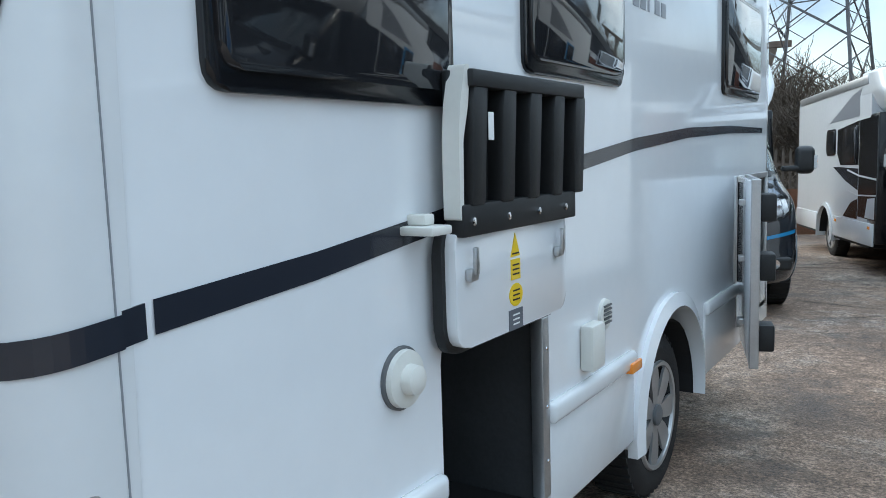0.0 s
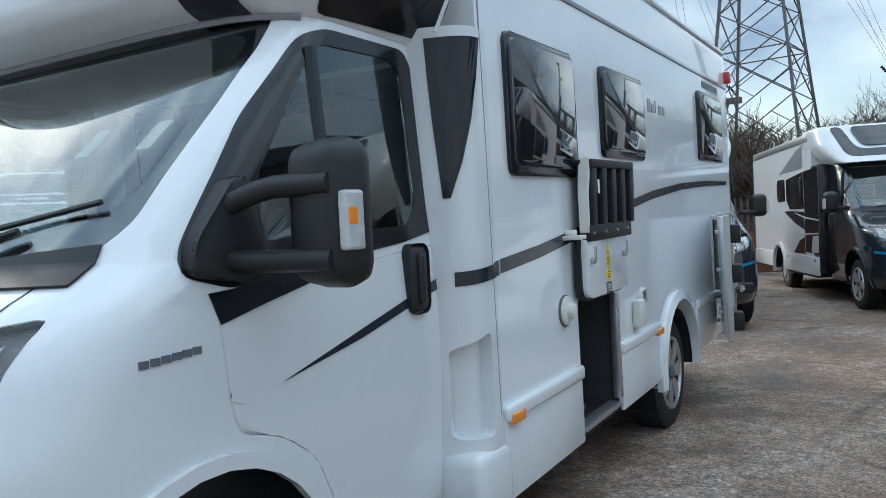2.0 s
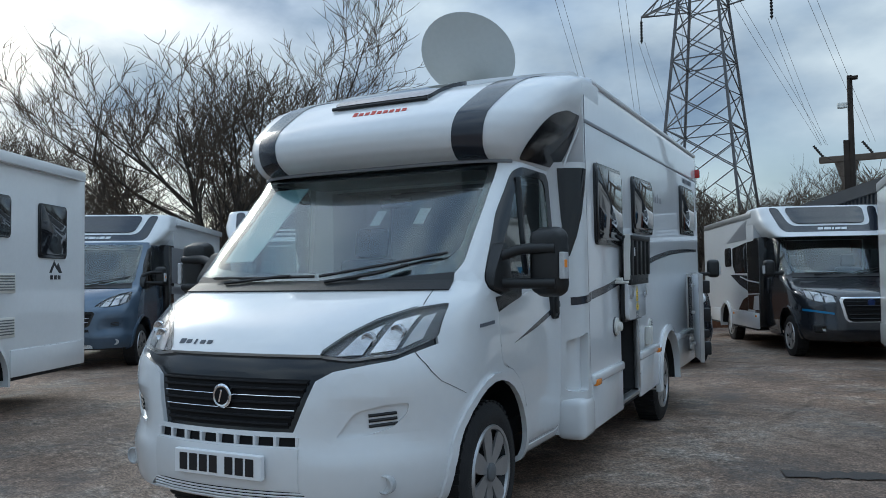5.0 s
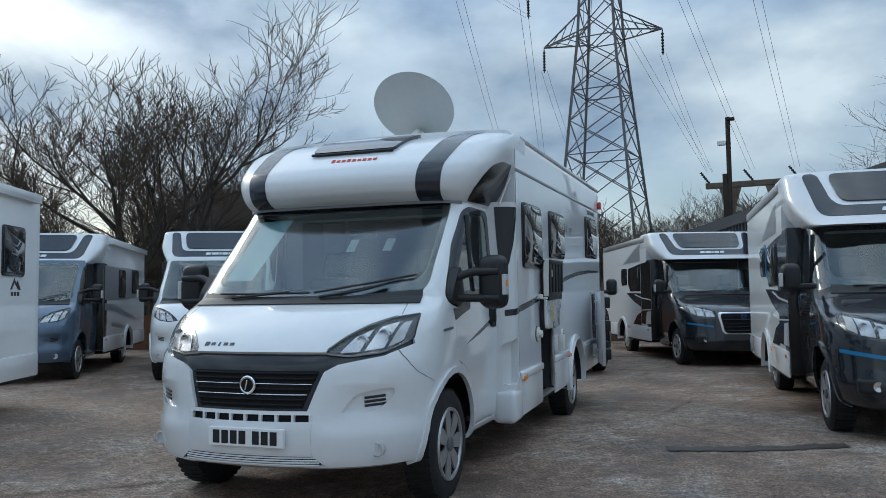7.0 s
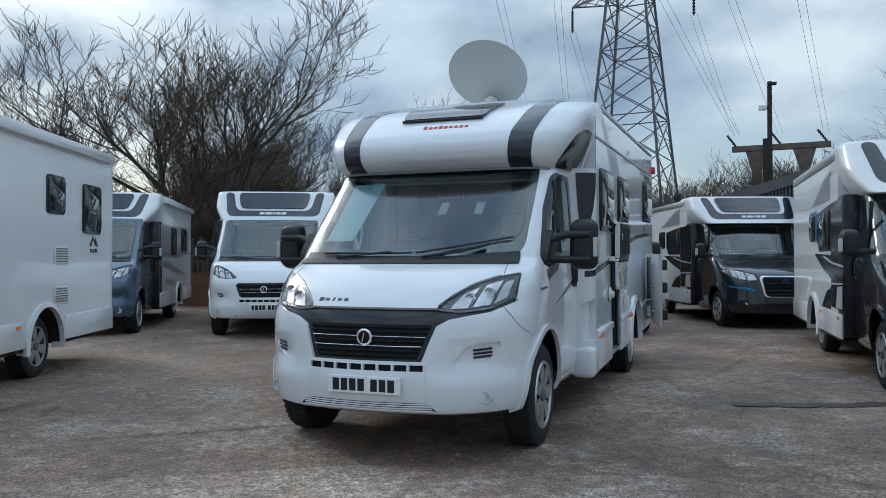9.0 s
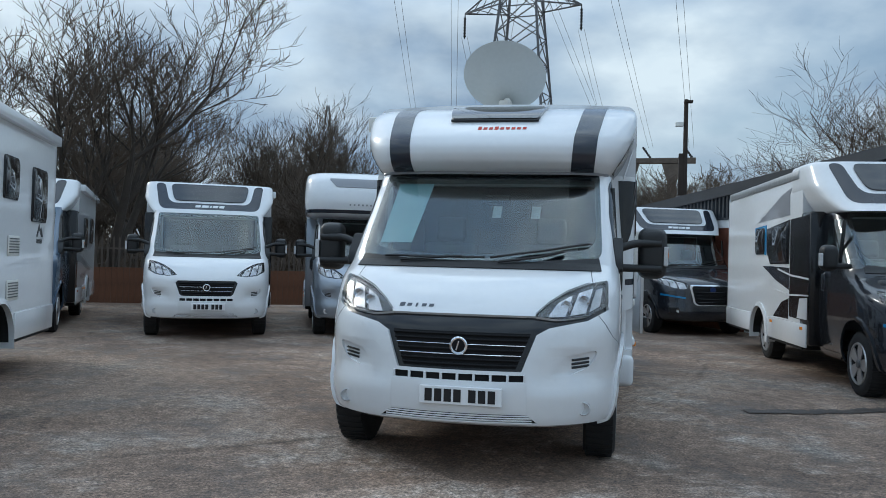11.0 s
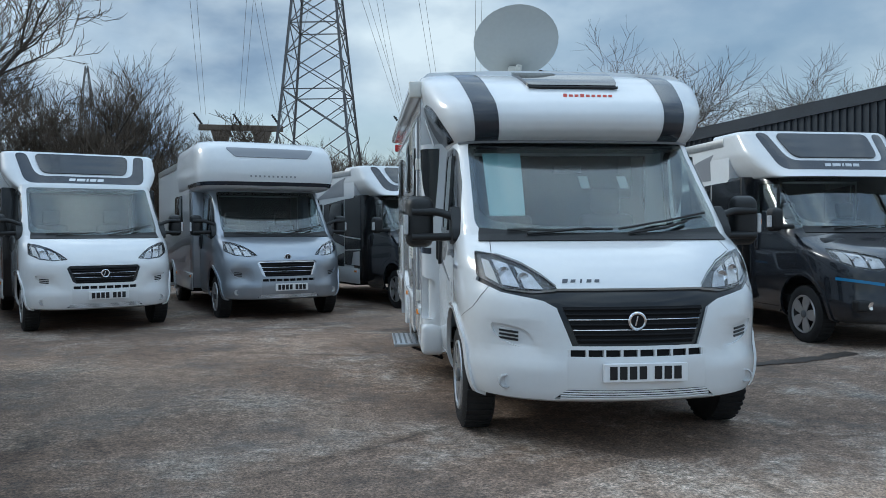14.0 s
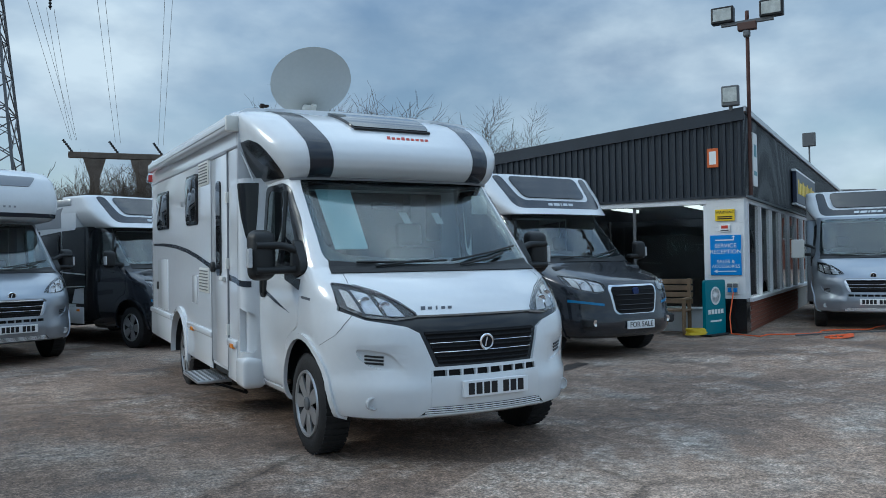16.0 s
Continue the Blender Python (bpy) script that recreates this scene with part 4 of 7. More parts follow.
def gas_locker(v, T, hw):
    """The open gas locker: liner, sill, hose, and its lid folded up against the wall."""
    bm = bmesh.new()
    add_box(bm, (hw - 0.52, 3.10, 0.40), (hw - 0.004, 3.68, 1.06))
    bmesh.ops.delete(bm, geom=[f for f in bm.faces if f.calc_center_median().x > hw - 0.05], context="FACES")
    bm.transform(T)
    part("locker_liner", bm, LOCKER, v)
    flat_box(v, T, "locker_sill", (hw - 0.06, 3.12, 0.40), (hw + 0.012, 3.66, 0.425), ALUMINIUM, 0.003)
    rail = flat_box(v, T, "locker_rail", (hw - 0.03, 3.655, 0.44), (hw + 0.012, 3.70, 1.0), ALUMINIUM, 0.004)
    for z in (0.55, 0.72, 0.9):
        flat_box(rail, T, "screw", (hw + 0.011, 3.672, z), (hw + 0.016, 3.684, z + 0.012), CHROME, 0.002, seg=1)
    hose = [(hw - 0.3, 3.16, 0.98), (hw - 0.2, 3.24, 0.92), (hw - 0.16, 3.30, 0.78), (hw - 0.17, 3.30, 0.66), (hw - 0.22, 3.24, 0.56), (hw - 0.25, 3.22, 0.46)]
    bm = add_path(bmesh.new(), hose, 0.012, 8)
    bm.transform(T)
    h = part("gas_hose", bm, PLASTIC, v, "black rubber gas hose", smooth=60)
    flat_box(h, T, "hose_tag", (hw - 0.20, 3.26, 0.57), (hw - 0.14, 3.33, 0.60), PAPER, 0.002)
    bm = add_path(bmesh.new(), [(hw - 0.12, 3.2, 0.43), (hw - 0.10, 3.37, 0.45), (hw - 0.14, 3.5, 0.43)], 0.012, 8)
    bm.transform(T)
    part("coiled_hose", bm, PLASTIC, h, smooth=60)
    # the lid: white sandwich panel below, ribbed black tray above
    bm = prism(rounded([(3.08, 1.035), (3.69, 1.035), (3.69, 1.33), (3.08, 1.33)], 0.06, 5), "x", hw + 0.045, hw + 0.075, 0.004)
    bm.transform(T)
    lid = part("locker_lid", bm, SIDE_WHITE, v, "open white locker lid with a ribbed black tray", smooth=40)
    bm = prism(rounded([(3.065, 1.02), (3.705, 1.02), (3.705, 1.33), (3.065, 1.33)], 0.07, 5), "x", hw + 0.020, hw + 0.047, 0.004)
    bm.transform(T)
    part("gasket", bm, PLASTIC, lid, smooth=40)
    bm = bmesh.new()
    add_box(bm, (hw + 0.03, 3.11, 1.30), (hw + 0.055, 3.77, 1.68), 0.008)
    add_box(bm, (hw + 0.05, 3.09, 1.30), (hw + 0.095, 3.72, 1.375), 0.006)
    add_box(bm, (hw + 0.05, 3.13, 1.64), (hw + 0.105, 3.77, 1.68), 0.006)
    bm.transform(T)
    tray = part("lid_tray", bm, PLASTIC, lid, smooth=35)
    for k in range(5):
        y = 3.125 + 0.145 * k
        bm = prism([(y, 1.37), (y + 0.06, 1.37), (y + 0.075, 1.60), (y + 0.085, 1.645), (y + 0.02, 1.645), (y + 0.01, 1.60)], "x", hw + 0.05, hw + 0.10, 0.006)
        bm.transform(T)
        part("tray_rib", bm, PLASTIC, lid, smooth=35)
    for k in range(4):
        bm = add_lathe(bmesh.new(), [(0, 0.010), (0.006, 0.010), (0.008, 0.004)], (hw + 0.094, 3.13 + 0.17 * k, 1.335), "x", 10)
        bm.transform(T)
        part("bolt", bm, CHROME, lid)
    bm = prism(rounded([(3.085, 1.34), (3.10, 1.34), (3.105, 1.52), (3.13, 1.60), (3.14, 1.69), (3.12, 1.69), (3.095, 1.60), (3.085, 1.52)], 0.012, 3), "x", hw + 0.045, hw + 0.09)
    bm.transform(T)
    part("lid_flange", bm, WHITE_PLASTIC, lid, smooth=40)
    flat_box(lid, T, "tray_label", (hw + 0.10, 3.20, 1.52), (hw + 0.103, 3.225, 1.585), PAPER, 0.001, seg=1)
    for y in (3.12, 3.60):
        lt = flat_box(lid, T, "latch", (hw + 0.075, y, 1.195), (hw + 0.095, y + 0.035, 1.225), ALUMINIUM, 0.006)
        flat_box(lid, T, "latch_lever", (hw + 0.09, y + 0.01, 1.21), (hw + 0.102, y + 0.026, 1.275), ALUMINIUM, 0.004)
    flat_box(v, T, "lid_catch", (hw, 2.97, 1.315), (hw + 0.09, 3.05, 1.335), WHITE_PLASTIC, 0.005)
    flat_box(v, T, "lid_catch", (hw, 3.0, 1.335), (hw + 0.05, 3.04, 1.36), WHITE_PLASTIC, 0.005)
    x = hw + 0.0755
    for poly, m, n in (([(3.345, 1.225), (3.395, 1.225), (3.37, 1.285)], YELLOW, "warning_triangle"), ([(3.345, 1.165), (3.395, 1.165), (3.395, 1.218), (3.345, 1.218)], YELLOW, "warning_label"), ([(3.37 + 0.036 * math.cos(a), 1.125 + 0.03 * math.sin(a)) for a in np.linspace(0, 6.0, 20)], YELLOW, "oval_label"), ([(3.33, 1.035), (3.405, 1.035), (3.405, 1.088), (3.33, 1.088)], GREY_STICKER, "grey_label")):
        bm = prism(poly, "x", x - 0.002, x + 0.0015)
        bm.transform(T)
        st = part(n, bm, m, lid)
        cz, cy = sum(p[1] for p in poly) / len(poly), sum(p[0] for p in poly) / len(poly)
        for k in range(3 if n != "warning_triangle" else 1):
            flat_box(lid, T, "print_line", (x, cy - 0.018, cz + 0.012 * (k - 1) - 0.002), (x + 0.0025, cy + 0.018, cz + 0.012 * (k - 1) + 0.002), INK if m is YELLOW else PAPER, 0, seg=1)


def garage_door(v, T, hw):
    """The open rear locker and its door, swung forward along the side."""
    bm = bmesh.new()
    add_box(bm, (hw - 0.9, 6.14, 0.48), (hw - 0.004, 7.0, 1.32))
    bmesh.ops.delete(bm, geom=[f for f in bm.faces if f.calc_center_median().x > hw - 0.05], context="FACES")
    bm.transform(T)
    part("garage_liner", bm, LOCKER, v)
    frame_bm = bmesh.new()
    for lo, hi in (((6.13, 0.47), (6.165, 1.33)), ((6.975, 0.47), (7.01, 1.33)), ((6.165, 1.295), (6.975, 1.33)), ((6.165, 0.47), (6.975, 0.505))):
        add_box(frame_bm, (hw - 0.02, lo[0], lo[1]), (hw + 0.012, hi[0], hi[1]), 0.004)
    frame_bm.transform(T)
    part("garage_frame", frame_bm, ALUMINIUM, v, smooth=40)
    m = Matrix.Translation((hw + 0.02, 6.15, 0)) @ Matrix.Rotation(radians(16), 4, "Z")
    bm = box((0.0, -0.78, 0.46), (0.03, 0.0, 1.33), 0.01)
    bm.transform(T @ m)
    d = part("garage_door", bm, SIDE_WHITE, v, "open white locker door with aluminium rim", smooth=40)
    bm = bmesh.new()
    add_box(bm, (0.03, -0.79, 0.45), (0.045, 0.0, 0.475))
    add_box(bm, (0.03, -0.79, 1.315), (0.045, 0.0, 1.34))
    add_box(bm, (0.002, -0.795, 0.45), (0.045, -0.77, 1.34), 0.004)
    bm.transform(T @ m)
    part("door_rim", bm, ALUMINIUM, d)
    for z in (0.52, 0.86, 1.14):
        bm = box((0.045, -0.74, z), (0.12, -0.62, z + 0.13), 0.012)
        bm.transform(T @ m)
        part("door_stop", bm, PLASTIC, d, smooth=40)
    for z in (0.6, 0.92, 1.2):
        bm = box((-0.03, -0.50, z), (0.0, -0.44, z + 0.03), 0.005)
        bm.transform(T @ m)
        part("hinge", bm, ALUMINIUM, d)


def display_motorhome():
    v = root("motorhome", pose(0, 0, 0), "white low-profile motorhome with black stripes and an open gas locker", "motorhome", "parked motorhomes")
    hw, wy = 1.165, 4.97
    T = Matrix.Translation((0, 2.2, 0.7)) @ Matrix.Rotation(radians(1.2), 4, "X") @ Matrix.Translation((0, -2.2, -0.7))
    cab(v, FIAT, CAB_WHITE, "fiat", front_wheel=(0.965, 0.365), face="brow")
    for y in (0.965, wy):
        for s in (1, -1):
            wheel(v, s * (0.89 if y < 2 else 1.0), y, 0.365, 7)
    locker = rounded([(3.12, 0.36), (3.66, 0.36), (3.66, 1.04), (3.12, 1.04)], 0.05, 3)
    garage = rounded([(6.16, 0.50), (6.98, 0.50), (6.98, 1.30), (6.16, 1.30)], 0.03, 3)
    coach(v, T, hw, 2.24, 7.1, 0.42, 2.765, wy, SIDE_WHITE, holes=[(1, locker, 0.5), (1, garage, 0.8)])
    # the cap over the cab and its films
    part("overcab", shell(NOSE_LOW, 2.6, rows=48), WHITE, v, "white moulded overcab cap", smooth=35)
    for s in (1, -1):
        keep = lambda c, s=s: c.x * s > 0 and c.y < 2.45
        band = [(0.625, 2.02), (0.80, 2.02), (0.835, 2.36), (0.93, 2.80), (0.74, 2.80), (0.655, 2.36)]
        skin_film(v, NOSE_LOW, 2.6, band if s > 0 else mirror_pts(band), "y", keep, DECAL_DARK, "nose_stripe")
        keep = lambda c, s=s: c.x * s > 0.7
        insert = rounded([(1.56, 2.095), (2.30, 2.115), (2.30, 2.46), (1.95, 2.45), (1.74, 2.39), (1.61, 2.29), (1.55, 2.18)], 0.06, 3)
        skin_film(v, NOSE_LOW, 2.6, insert, "x", keep, GLOSS_BLACK, "cap_insert", 0.004)
        part("cap_insert_edge", add_path(bmesh.new(), [(s * 1.155, 2.26, 2.45), (s * 1.13, 2.20, 2.36), (s * 1.10, 2.14, 2.25), (s * 1.06, 2.10, 2.12)], 0.008, 6), WHITE, v, smooth=50)
    part("cap_lip", add_path(bmesh.new(), [(x, surface_y(NOSE_LOW, x, 2.09) - 0.004, 2.082) for x in np.linspace(-0.92, 0.92, 21)], 0.012, 6), GREY_DECAL, v, smooth=50)
    light = rounded([(-0.36, 2.53), (0.36, 2.53), (0.42, 2.72), (-0.42, 2.72)], 0.03, 3)
    rl = skin_film(v, NOSE_LOW, 2.6, light, "y", lambda c: c.y < 2.4, DARK_GLASS, "roof_light", 0.025, 0.04, label="smoked roof light over the cab")
    part("roof_light_rim", add_path(bmesh.new(), [(x, surface_y(NOSE_LOW, x, 2.525) - 0.02, 2.53) for x in np.linspace(-0.36, 0.36, 9)], 0.012, 6), PLASTIC, rl, smooth=50)
    for k in range(9):
        x = -0.09 + 0.045 * k
        bars("nose_name_shape", v, RED_INK, [0.030], 0.026 if k not in (0, 3) else 0.042, 0, (x - 0.01, surface_y(NOSE_LOW, x, 2.44) - 0.002, 2.44), (0, -0.80, 0.6), (0, 0.6, 0.80), slant=0.15, depth=0.004)
    # the blend between cab and living body
    cab_w = lambda z: float(np.interp(z, [l[0] for l in FIAT], [l[2] for l in FIAT]))
    for s in (1, -1):
        bm = bmesh.new()
        rows = []
        for z in np.linspace(0.36, 2.14, 37):
            row = []
            for k in range(11):
                t = k / 10
                e = 1 - (1 - t) ** 5
                x = cab_w(z) - 0.01 + (hw + 0.003 - cab_w(z) + 0.01) * e
                row.append(bm.verts.new((s * x, 2.07 + 0.21 * t, z)))
            rows.append(row)
        for a, b in zip(rows, rows[1:]):
            for k in range(10):
                bm.faces.new((a[k], a[k + 1], b[k + 1], b[k]))
        bmesh.ops.recalc_face_normals(bm, faces=bm.faces[:])
        bm.normal_update()
        if bm.faces[0].normal.x * s < 0:
            bmesh.ops.reverse_faces(bm, faces=bm.faces[:])
        fs = cut_out(bm, rounded([(2.083, 0.64), (2.215, 0.64), (2.215, 1.015), (2.19, 1.02), (2.083, 0.975)], 0.025, 3), "x", lambda c: True)
        part("step_recess", sink(bm, fs, 0.055), WHITE, v, smooth=40)
        part("cab_fairing", bm, WHITE, v, smooth=40)
        bm = bmesh.new()
        tri = [(2.085, 2.10, 2.215), (2.085, 1.95, 2.185), (2.086, 1.8, 2.155), (2.088, 1.65, 2.125), (2.09, 1.52, 2.10)]
        film_rows = []
        for ya, z, yb in tri:
            row = []
            for k in range(9):
                y = ya + (yb - ya) * k / 8
                t = (y - 2.07) / 0.21
                e = 1 - (1 - t) ** 5
                row.append(bm.verts.new((s * (cab_w(z) - 0.01 + (hw + 0.013 - cab_w(z)) * e + 0.007), y, z)))
            film_rows.append(row)
        for ra, rb in zip(film_rows, film_rows[1:]):
            for k in range(8):
                bm.faces.new((ra[k], ra[k + 1], rb[k + 1], rb[k]))
        thicken(bm, 0.002)
        part("pillar_film", bm, GLOSS_BLACK, v)
        bm = bmesh.new()
        lower_row, upper_row = [], []
        for k in range(9):
            t = 0.12 + 0.80 * k / 8
            e = 1 - (1 - t) ** 5
            zc = 1.222 + 0.026 * t
            for dz, lst in ((-0.026, lower_row), (0.026, upper_row)):
                lst.append(bm.verts.new((s * (cab_w(zc) - 0.01 + (hw + 0.013 - cab_w(zc)) * e + 0.006), 2.07 + 0.21 * t, zc + dz)))
        for k in range(8):
            bm.faces.new((lower_row[k], lower_row[k + 1], upper_row[k + 1], upper_row[k]))
        part("side_stripe", bm, DECAL_DARK, v)
        # foot of the fairing
        flat_box(v, T, "fairing_foot", (s * 0.98, 2.06, 0.33), (s * (hw + 0.016), 2.34, 0.60), WHITE, 0.05, seg=4)
    # cab door stripes, shut lines and lettering shapes
    for s in (1, -1):
        keep = lambda c, s=s: c.x * s > 0.8
        skin_film(v, FIAT, 2.16, [(1.24, 1.02), (1.60, 1.085), (2.08, 1.195), (2.08, 1.232), (1.60, 1.112)], "x", keep, DECAL_DARK, "door_stripe")
        skin_film(v, FIAT, 2.16, [(1.40, 1.32), (1.9, 1.372), (2.09, 1.405), (2.09, 1.42), (1.9, 1.395), (1.40, 1.34)], "x", keep, GLOSS_BLACK, "belt_trim")
        skin_film(v, FIAT, 2.16, [(1.0, 1.28), (1.03, 1.20), (1.20, 1.238), (1.38, 1.275), (1.40, 1.33), (1.08, 1.285)], "x", keep, GLOSS_BLACK, "mirror_base")
        for k in range(6):
            y = 0.795 + 0.03 * k
            lv = np.array(FIAT)
            nose, w, dep, pw = (float(np.interp(1.14, lv[:, 0], lv[:, q])) for q in range(1, 5))
            q = min(max((y - nose) / dep, 0), 1)
            x = w * (1 - (1 - q) ** pw) ** (1 / pw)
            bars("badge_shape", v, GREY_STICKER, [0.024], 0.018, 0, (s * (x + 0.001), y, 1.14 + 0.002 * k), (s, -0.15, 0))
        line = [(0.86, 1.04), (0.91, 0.98), (0.955, 0.905), (0.9575, 0.904), (0.9125, 0.9815), (0.863, 1.041)]
        skin_film(v, FIAT, 2.16, line if s > 0 else mirror_pts(line), "y", lambda c, s=s: c.x * s > 0.5 and c.y < 1.0, INK, "wing_joint", 0.0015, 0.001)
        turn_back = [(0.462, 0.899), (0.54, 0.862), (0.63, 0.822), (0.63, 0.8245), (0.54, 0.8645), (0.462, 0.9015)]
        skin_film(v, FIAT, 2.16, turn_back, "x", keep, INK, "wing_joint", 0.0015, 0.001)
        edge = [(0.47, 1.042), (0.55, 1.115), (0.66, 1.187), (0.80, 1.243), (0.80, 1.248), (0.66, 1.193), (0.55, 1.121), (0.47, 1.048)]
        skin_film(v, FIAT, 2.16, edge if s > 0 else mirror_pts(edge), "y", lambda c: c.y < 1.0, INK, "bonnet_joint", 0.0015, 0.001)
        edge = [(0.82, 1.25), (0.80, 1.37), (0.804, 1.372), (0.824, 1.252)]
        skin_film(v, FIAT, 2.16, edge if s > 0 else mirror_pts(edge), "y", lambda c: c.y < 1.2, INK, "bonnet_joint", 0.0015, 0.001)
    for k, w in enumerate((0.034, 0.03, 0.012, 0.03, 0.03)):
        x = -0.41 + 0.05 * k
        bars("bonnet_bar", v, GREY_STICKER, [w], 0.020 if k not in (0, 2) else 0.028, 0, (x, surface_y(FIAT, x, 1.075) - 0.002, 1.075), (0, -0.85, 0.5), (0, 0.5, 0.85), slant=0.25)
    # sunshade and papers behind the windscreen
    def behind(x, z, d=0.05):
        return (x, surface_y(FIAT, x, z) + d, z)
    bm = bmesh.new()
    q = [bm.verts.new(behind(x, z)) for x, z in ((-0.77, 1.50), (-0.52, 1.50), (-0.46, 1.99), (-0.75, 1.99))]
    bm.faces.new(q)
    thicken(bm, 0.006)
    part("sunshade", bm, BLIND, v, "pale blue folded sunshade")
    for x in (0.33, 0.02):
        bm = bmesh.new()
        bm.faces.new([bm.verts.new(behind(x + a, z, 0.3)) for a, z in ((0, 1.72), (0.07, 1.72), (0.07, 1.82), (0, 1.82))])
        thicken(bm, 0.003)
        part("card", bm, PAPER, v)
    part("rear_view_mirror", box((-0.12, 1.72, 1.86), (0.12, 1.75, 1.93), 0.015, 3), PLASTIC, v)
    for s in (1, -1):
        loop_mirror(v, s)
    # windows of the living body
    for y0, y1, z0, z1 in ((2.45, 3.19, 1.60, 2.17), (3.57, 4.34, 1.71, 2.18), (5.81, 6.68, 1.76, 2.29)):
        side_window(v, T, 1, hw, y0, y1, z0, z1)
    for y0, y1, z0, z1 in ((5.65, 6.47, 1.78, 2.26), (3.91, 4.5, 1.79, 2.33)):
        side_window(v, T, -1, hw, y0, y1, z0, z1)
    for s in (1, -1):
        flat_box(v, T, "side_rail", (s * (hw - 0.004), 2.26, 2.415), (s * (hw + 0.007), 7.02, 2.44), GREY_DECAL, 0.003)
        flat_box(v, T, "roof_rail", (s * (hw - 0.03), 2.5, 2.715), (s * (hw + 0.006), 7.02, 2.75), WHITE, 0.012)
        curve = [(2.33, 1.255), (2.7, 1.285), (3.09, 1.33), (3.5, 1.385), (3.96, 1.45), (4.5, 1.51), (5.2, 1.56), (6.0, 1.585), (6.85, 1.59)]
        ws = [0.055, 0.054, 0.052, 0.05, 0.05, 0.048, 0.045, 0.04, 0.03]
        poly = [(a, b - w / 2) for (a, b), w in zip(curve, ws)] + [(a, b + w / 2) for (a, b), w in zip(curve[::-1], ws[::-1])]
        bm = bmesh.new()
        for k in range(len(curve) - 1):
            j = 2 * len(curve) - 1 - k
            bm.faces.new([bm.verts.new((s * (hw + 0.003), *poly[i])) for i in (k, k + 1, j - 1, j)])
        bmesh.ops.remove_doubles(bm, verts=bm.verts[:], dist=1e-4)
        bm.transform(T)
        part("side_stripe", bm, DECAL_DARK, v)
        film_on_side(v, T, s, hw, strip([(2.275, 1.247), (2.315, 1.252)], 0.055), DECAL_DARK, "side_stripe")
        flat_box(v, T, "panel_joint", (s * (hw - 0.003), 2.2635, 0.70), (s * (hw + 0.0045), 2.2665, 2.60), GREY_DECAL, 0)
        # skirts with a raised upper rail
        for y0, y1 in (((2.28, 3.11), (3.70, 4.46), (5.50, 7.05)) if s > 0 else ((2.28, 2.60), (3.25, 4.46), (5.50, 7.05))):
            flat_box(v, T, "skirt", (s * (hw - 0.012), y0, 0.36), (s * (hw + 0.012), y1, 0.70), WHITE, 0.012)
            flat_box(v, T, "skirt_rail", (s * (hw - 0.012), y0, 0.66), (s * (hw + 0.03), y1, 0.73), WHITE, 0.02, seg=3)
        flat_box(v, T, "clearance_lamp", (s * (hw - 0.01), 6.98, 2.47), (s * (hw + 0.045), 7.06, 2.57), RED_LENS, 0.012)
        for y in ((2.30, 4.36) if s > 0 else (2.34, 4.1)):
            flat_box(v, T, "marker_lamp", (s * (hw + 0.006), y, 0.655), (s * (hw + 0.04), y + 0.11, 0.695), AMBER, 0.006)
    gas_locker(v, T, hw)
    garage_door(v, T, hw)
    # fittings on the locker side
    bm = add_lathe(bmesh.new(), [(0, 0.072), (0.008, 0.072), (0.01, 0.068)], (hw, 2.955, 1.0), "x", 28)
    bm.transform(T)
    cap = part("filler_cap", bm, PLASTIC_GREY, v, "round white filler cap", smooth=40)
    bm = add_lathe(bmesh.new(), [(0.01, 0.066), (0.022, 0.064), (0.026, 0.05), (0.026, 0.035), (0.05, 0.032), (0.055, 0.02)], (hw, 2.955, 1.0), "x", 28)
    bm.transform(T)
    part("cap_lid", bm, WHITE_PLASTIC, cap, smooth=40)
    bm = add_lathe(bmesh.new(), [(0, 0.055), (0.012, 0.052), (0.016, 0.04), (0.012, 0.03)], (hw, 4.17, 0.92), "x", 24)
    bm.transform(T)
    vent = part("round_vent", bm, WHITE_PLASTIC, v, smooth=40)
    for k in range(5):
        flat_box(vent, T, "slat", (hw + 0.012, 4.137, 0.888 + 0.015 * k), (hw + 0.02, 4.203, 0.894 + 0.015 * k), PLASTIC_GREY, 0, seg=1)
    flat_box(v, T, "socket_box", (hw, 3.955, 0.765), (hw + 0.05, 4.065, 0.92), WHITE_PLASTIC, 0.01)
    for k, w in enumerate((0.065, 0.055, 0.02, 0.055, 0.055)):
        for s in (1, -1):
            flat_box(v, T, "side_bar", (s * hw, 4.48 + 0.085 * k, 2.02), (s * (hw + 0.003), 4.48 + 0.085 * k + w, 2.02 + (0.055 if k not in (0, 2) else 0.08)), GREY_DECAL, 0, seg=1)
    for k in range(7):
        flat_box(v, T, "rear_name_shape", (hw, 6.05 + 0.085 * k, 2.335), (hw + 0.003, 6.11 + 0.085 * k, 2.385), GREY_STICKER, 0, seg=1)
    # door side: entrance door, vents, flap, awning and step
    s = -1
    dr = flat_box(v, T, "entrance_door", (-hw - 0.012, 2.60, 0.45), (-hw + 0.006, 3.24, 2.40), SIDE_WHITE, 0.008, "white entrance door with a tall narrow window")
    bm = bmesh.new()
    for lo, hi in (((2.585, 0.43), (2.60, 2.42)), ((3.24, 0.43), (3.255, 2.42)), ((2.585, 2.40), (3.255, 2.42))):
        add_box(bm, (-hw - 0.016, lo[0], lo[1]), (-hw, hi[0], hi[1]), 0.003)
    bm.transform(T)
    part("door_seal", bm, GREY_DECAL, dr)
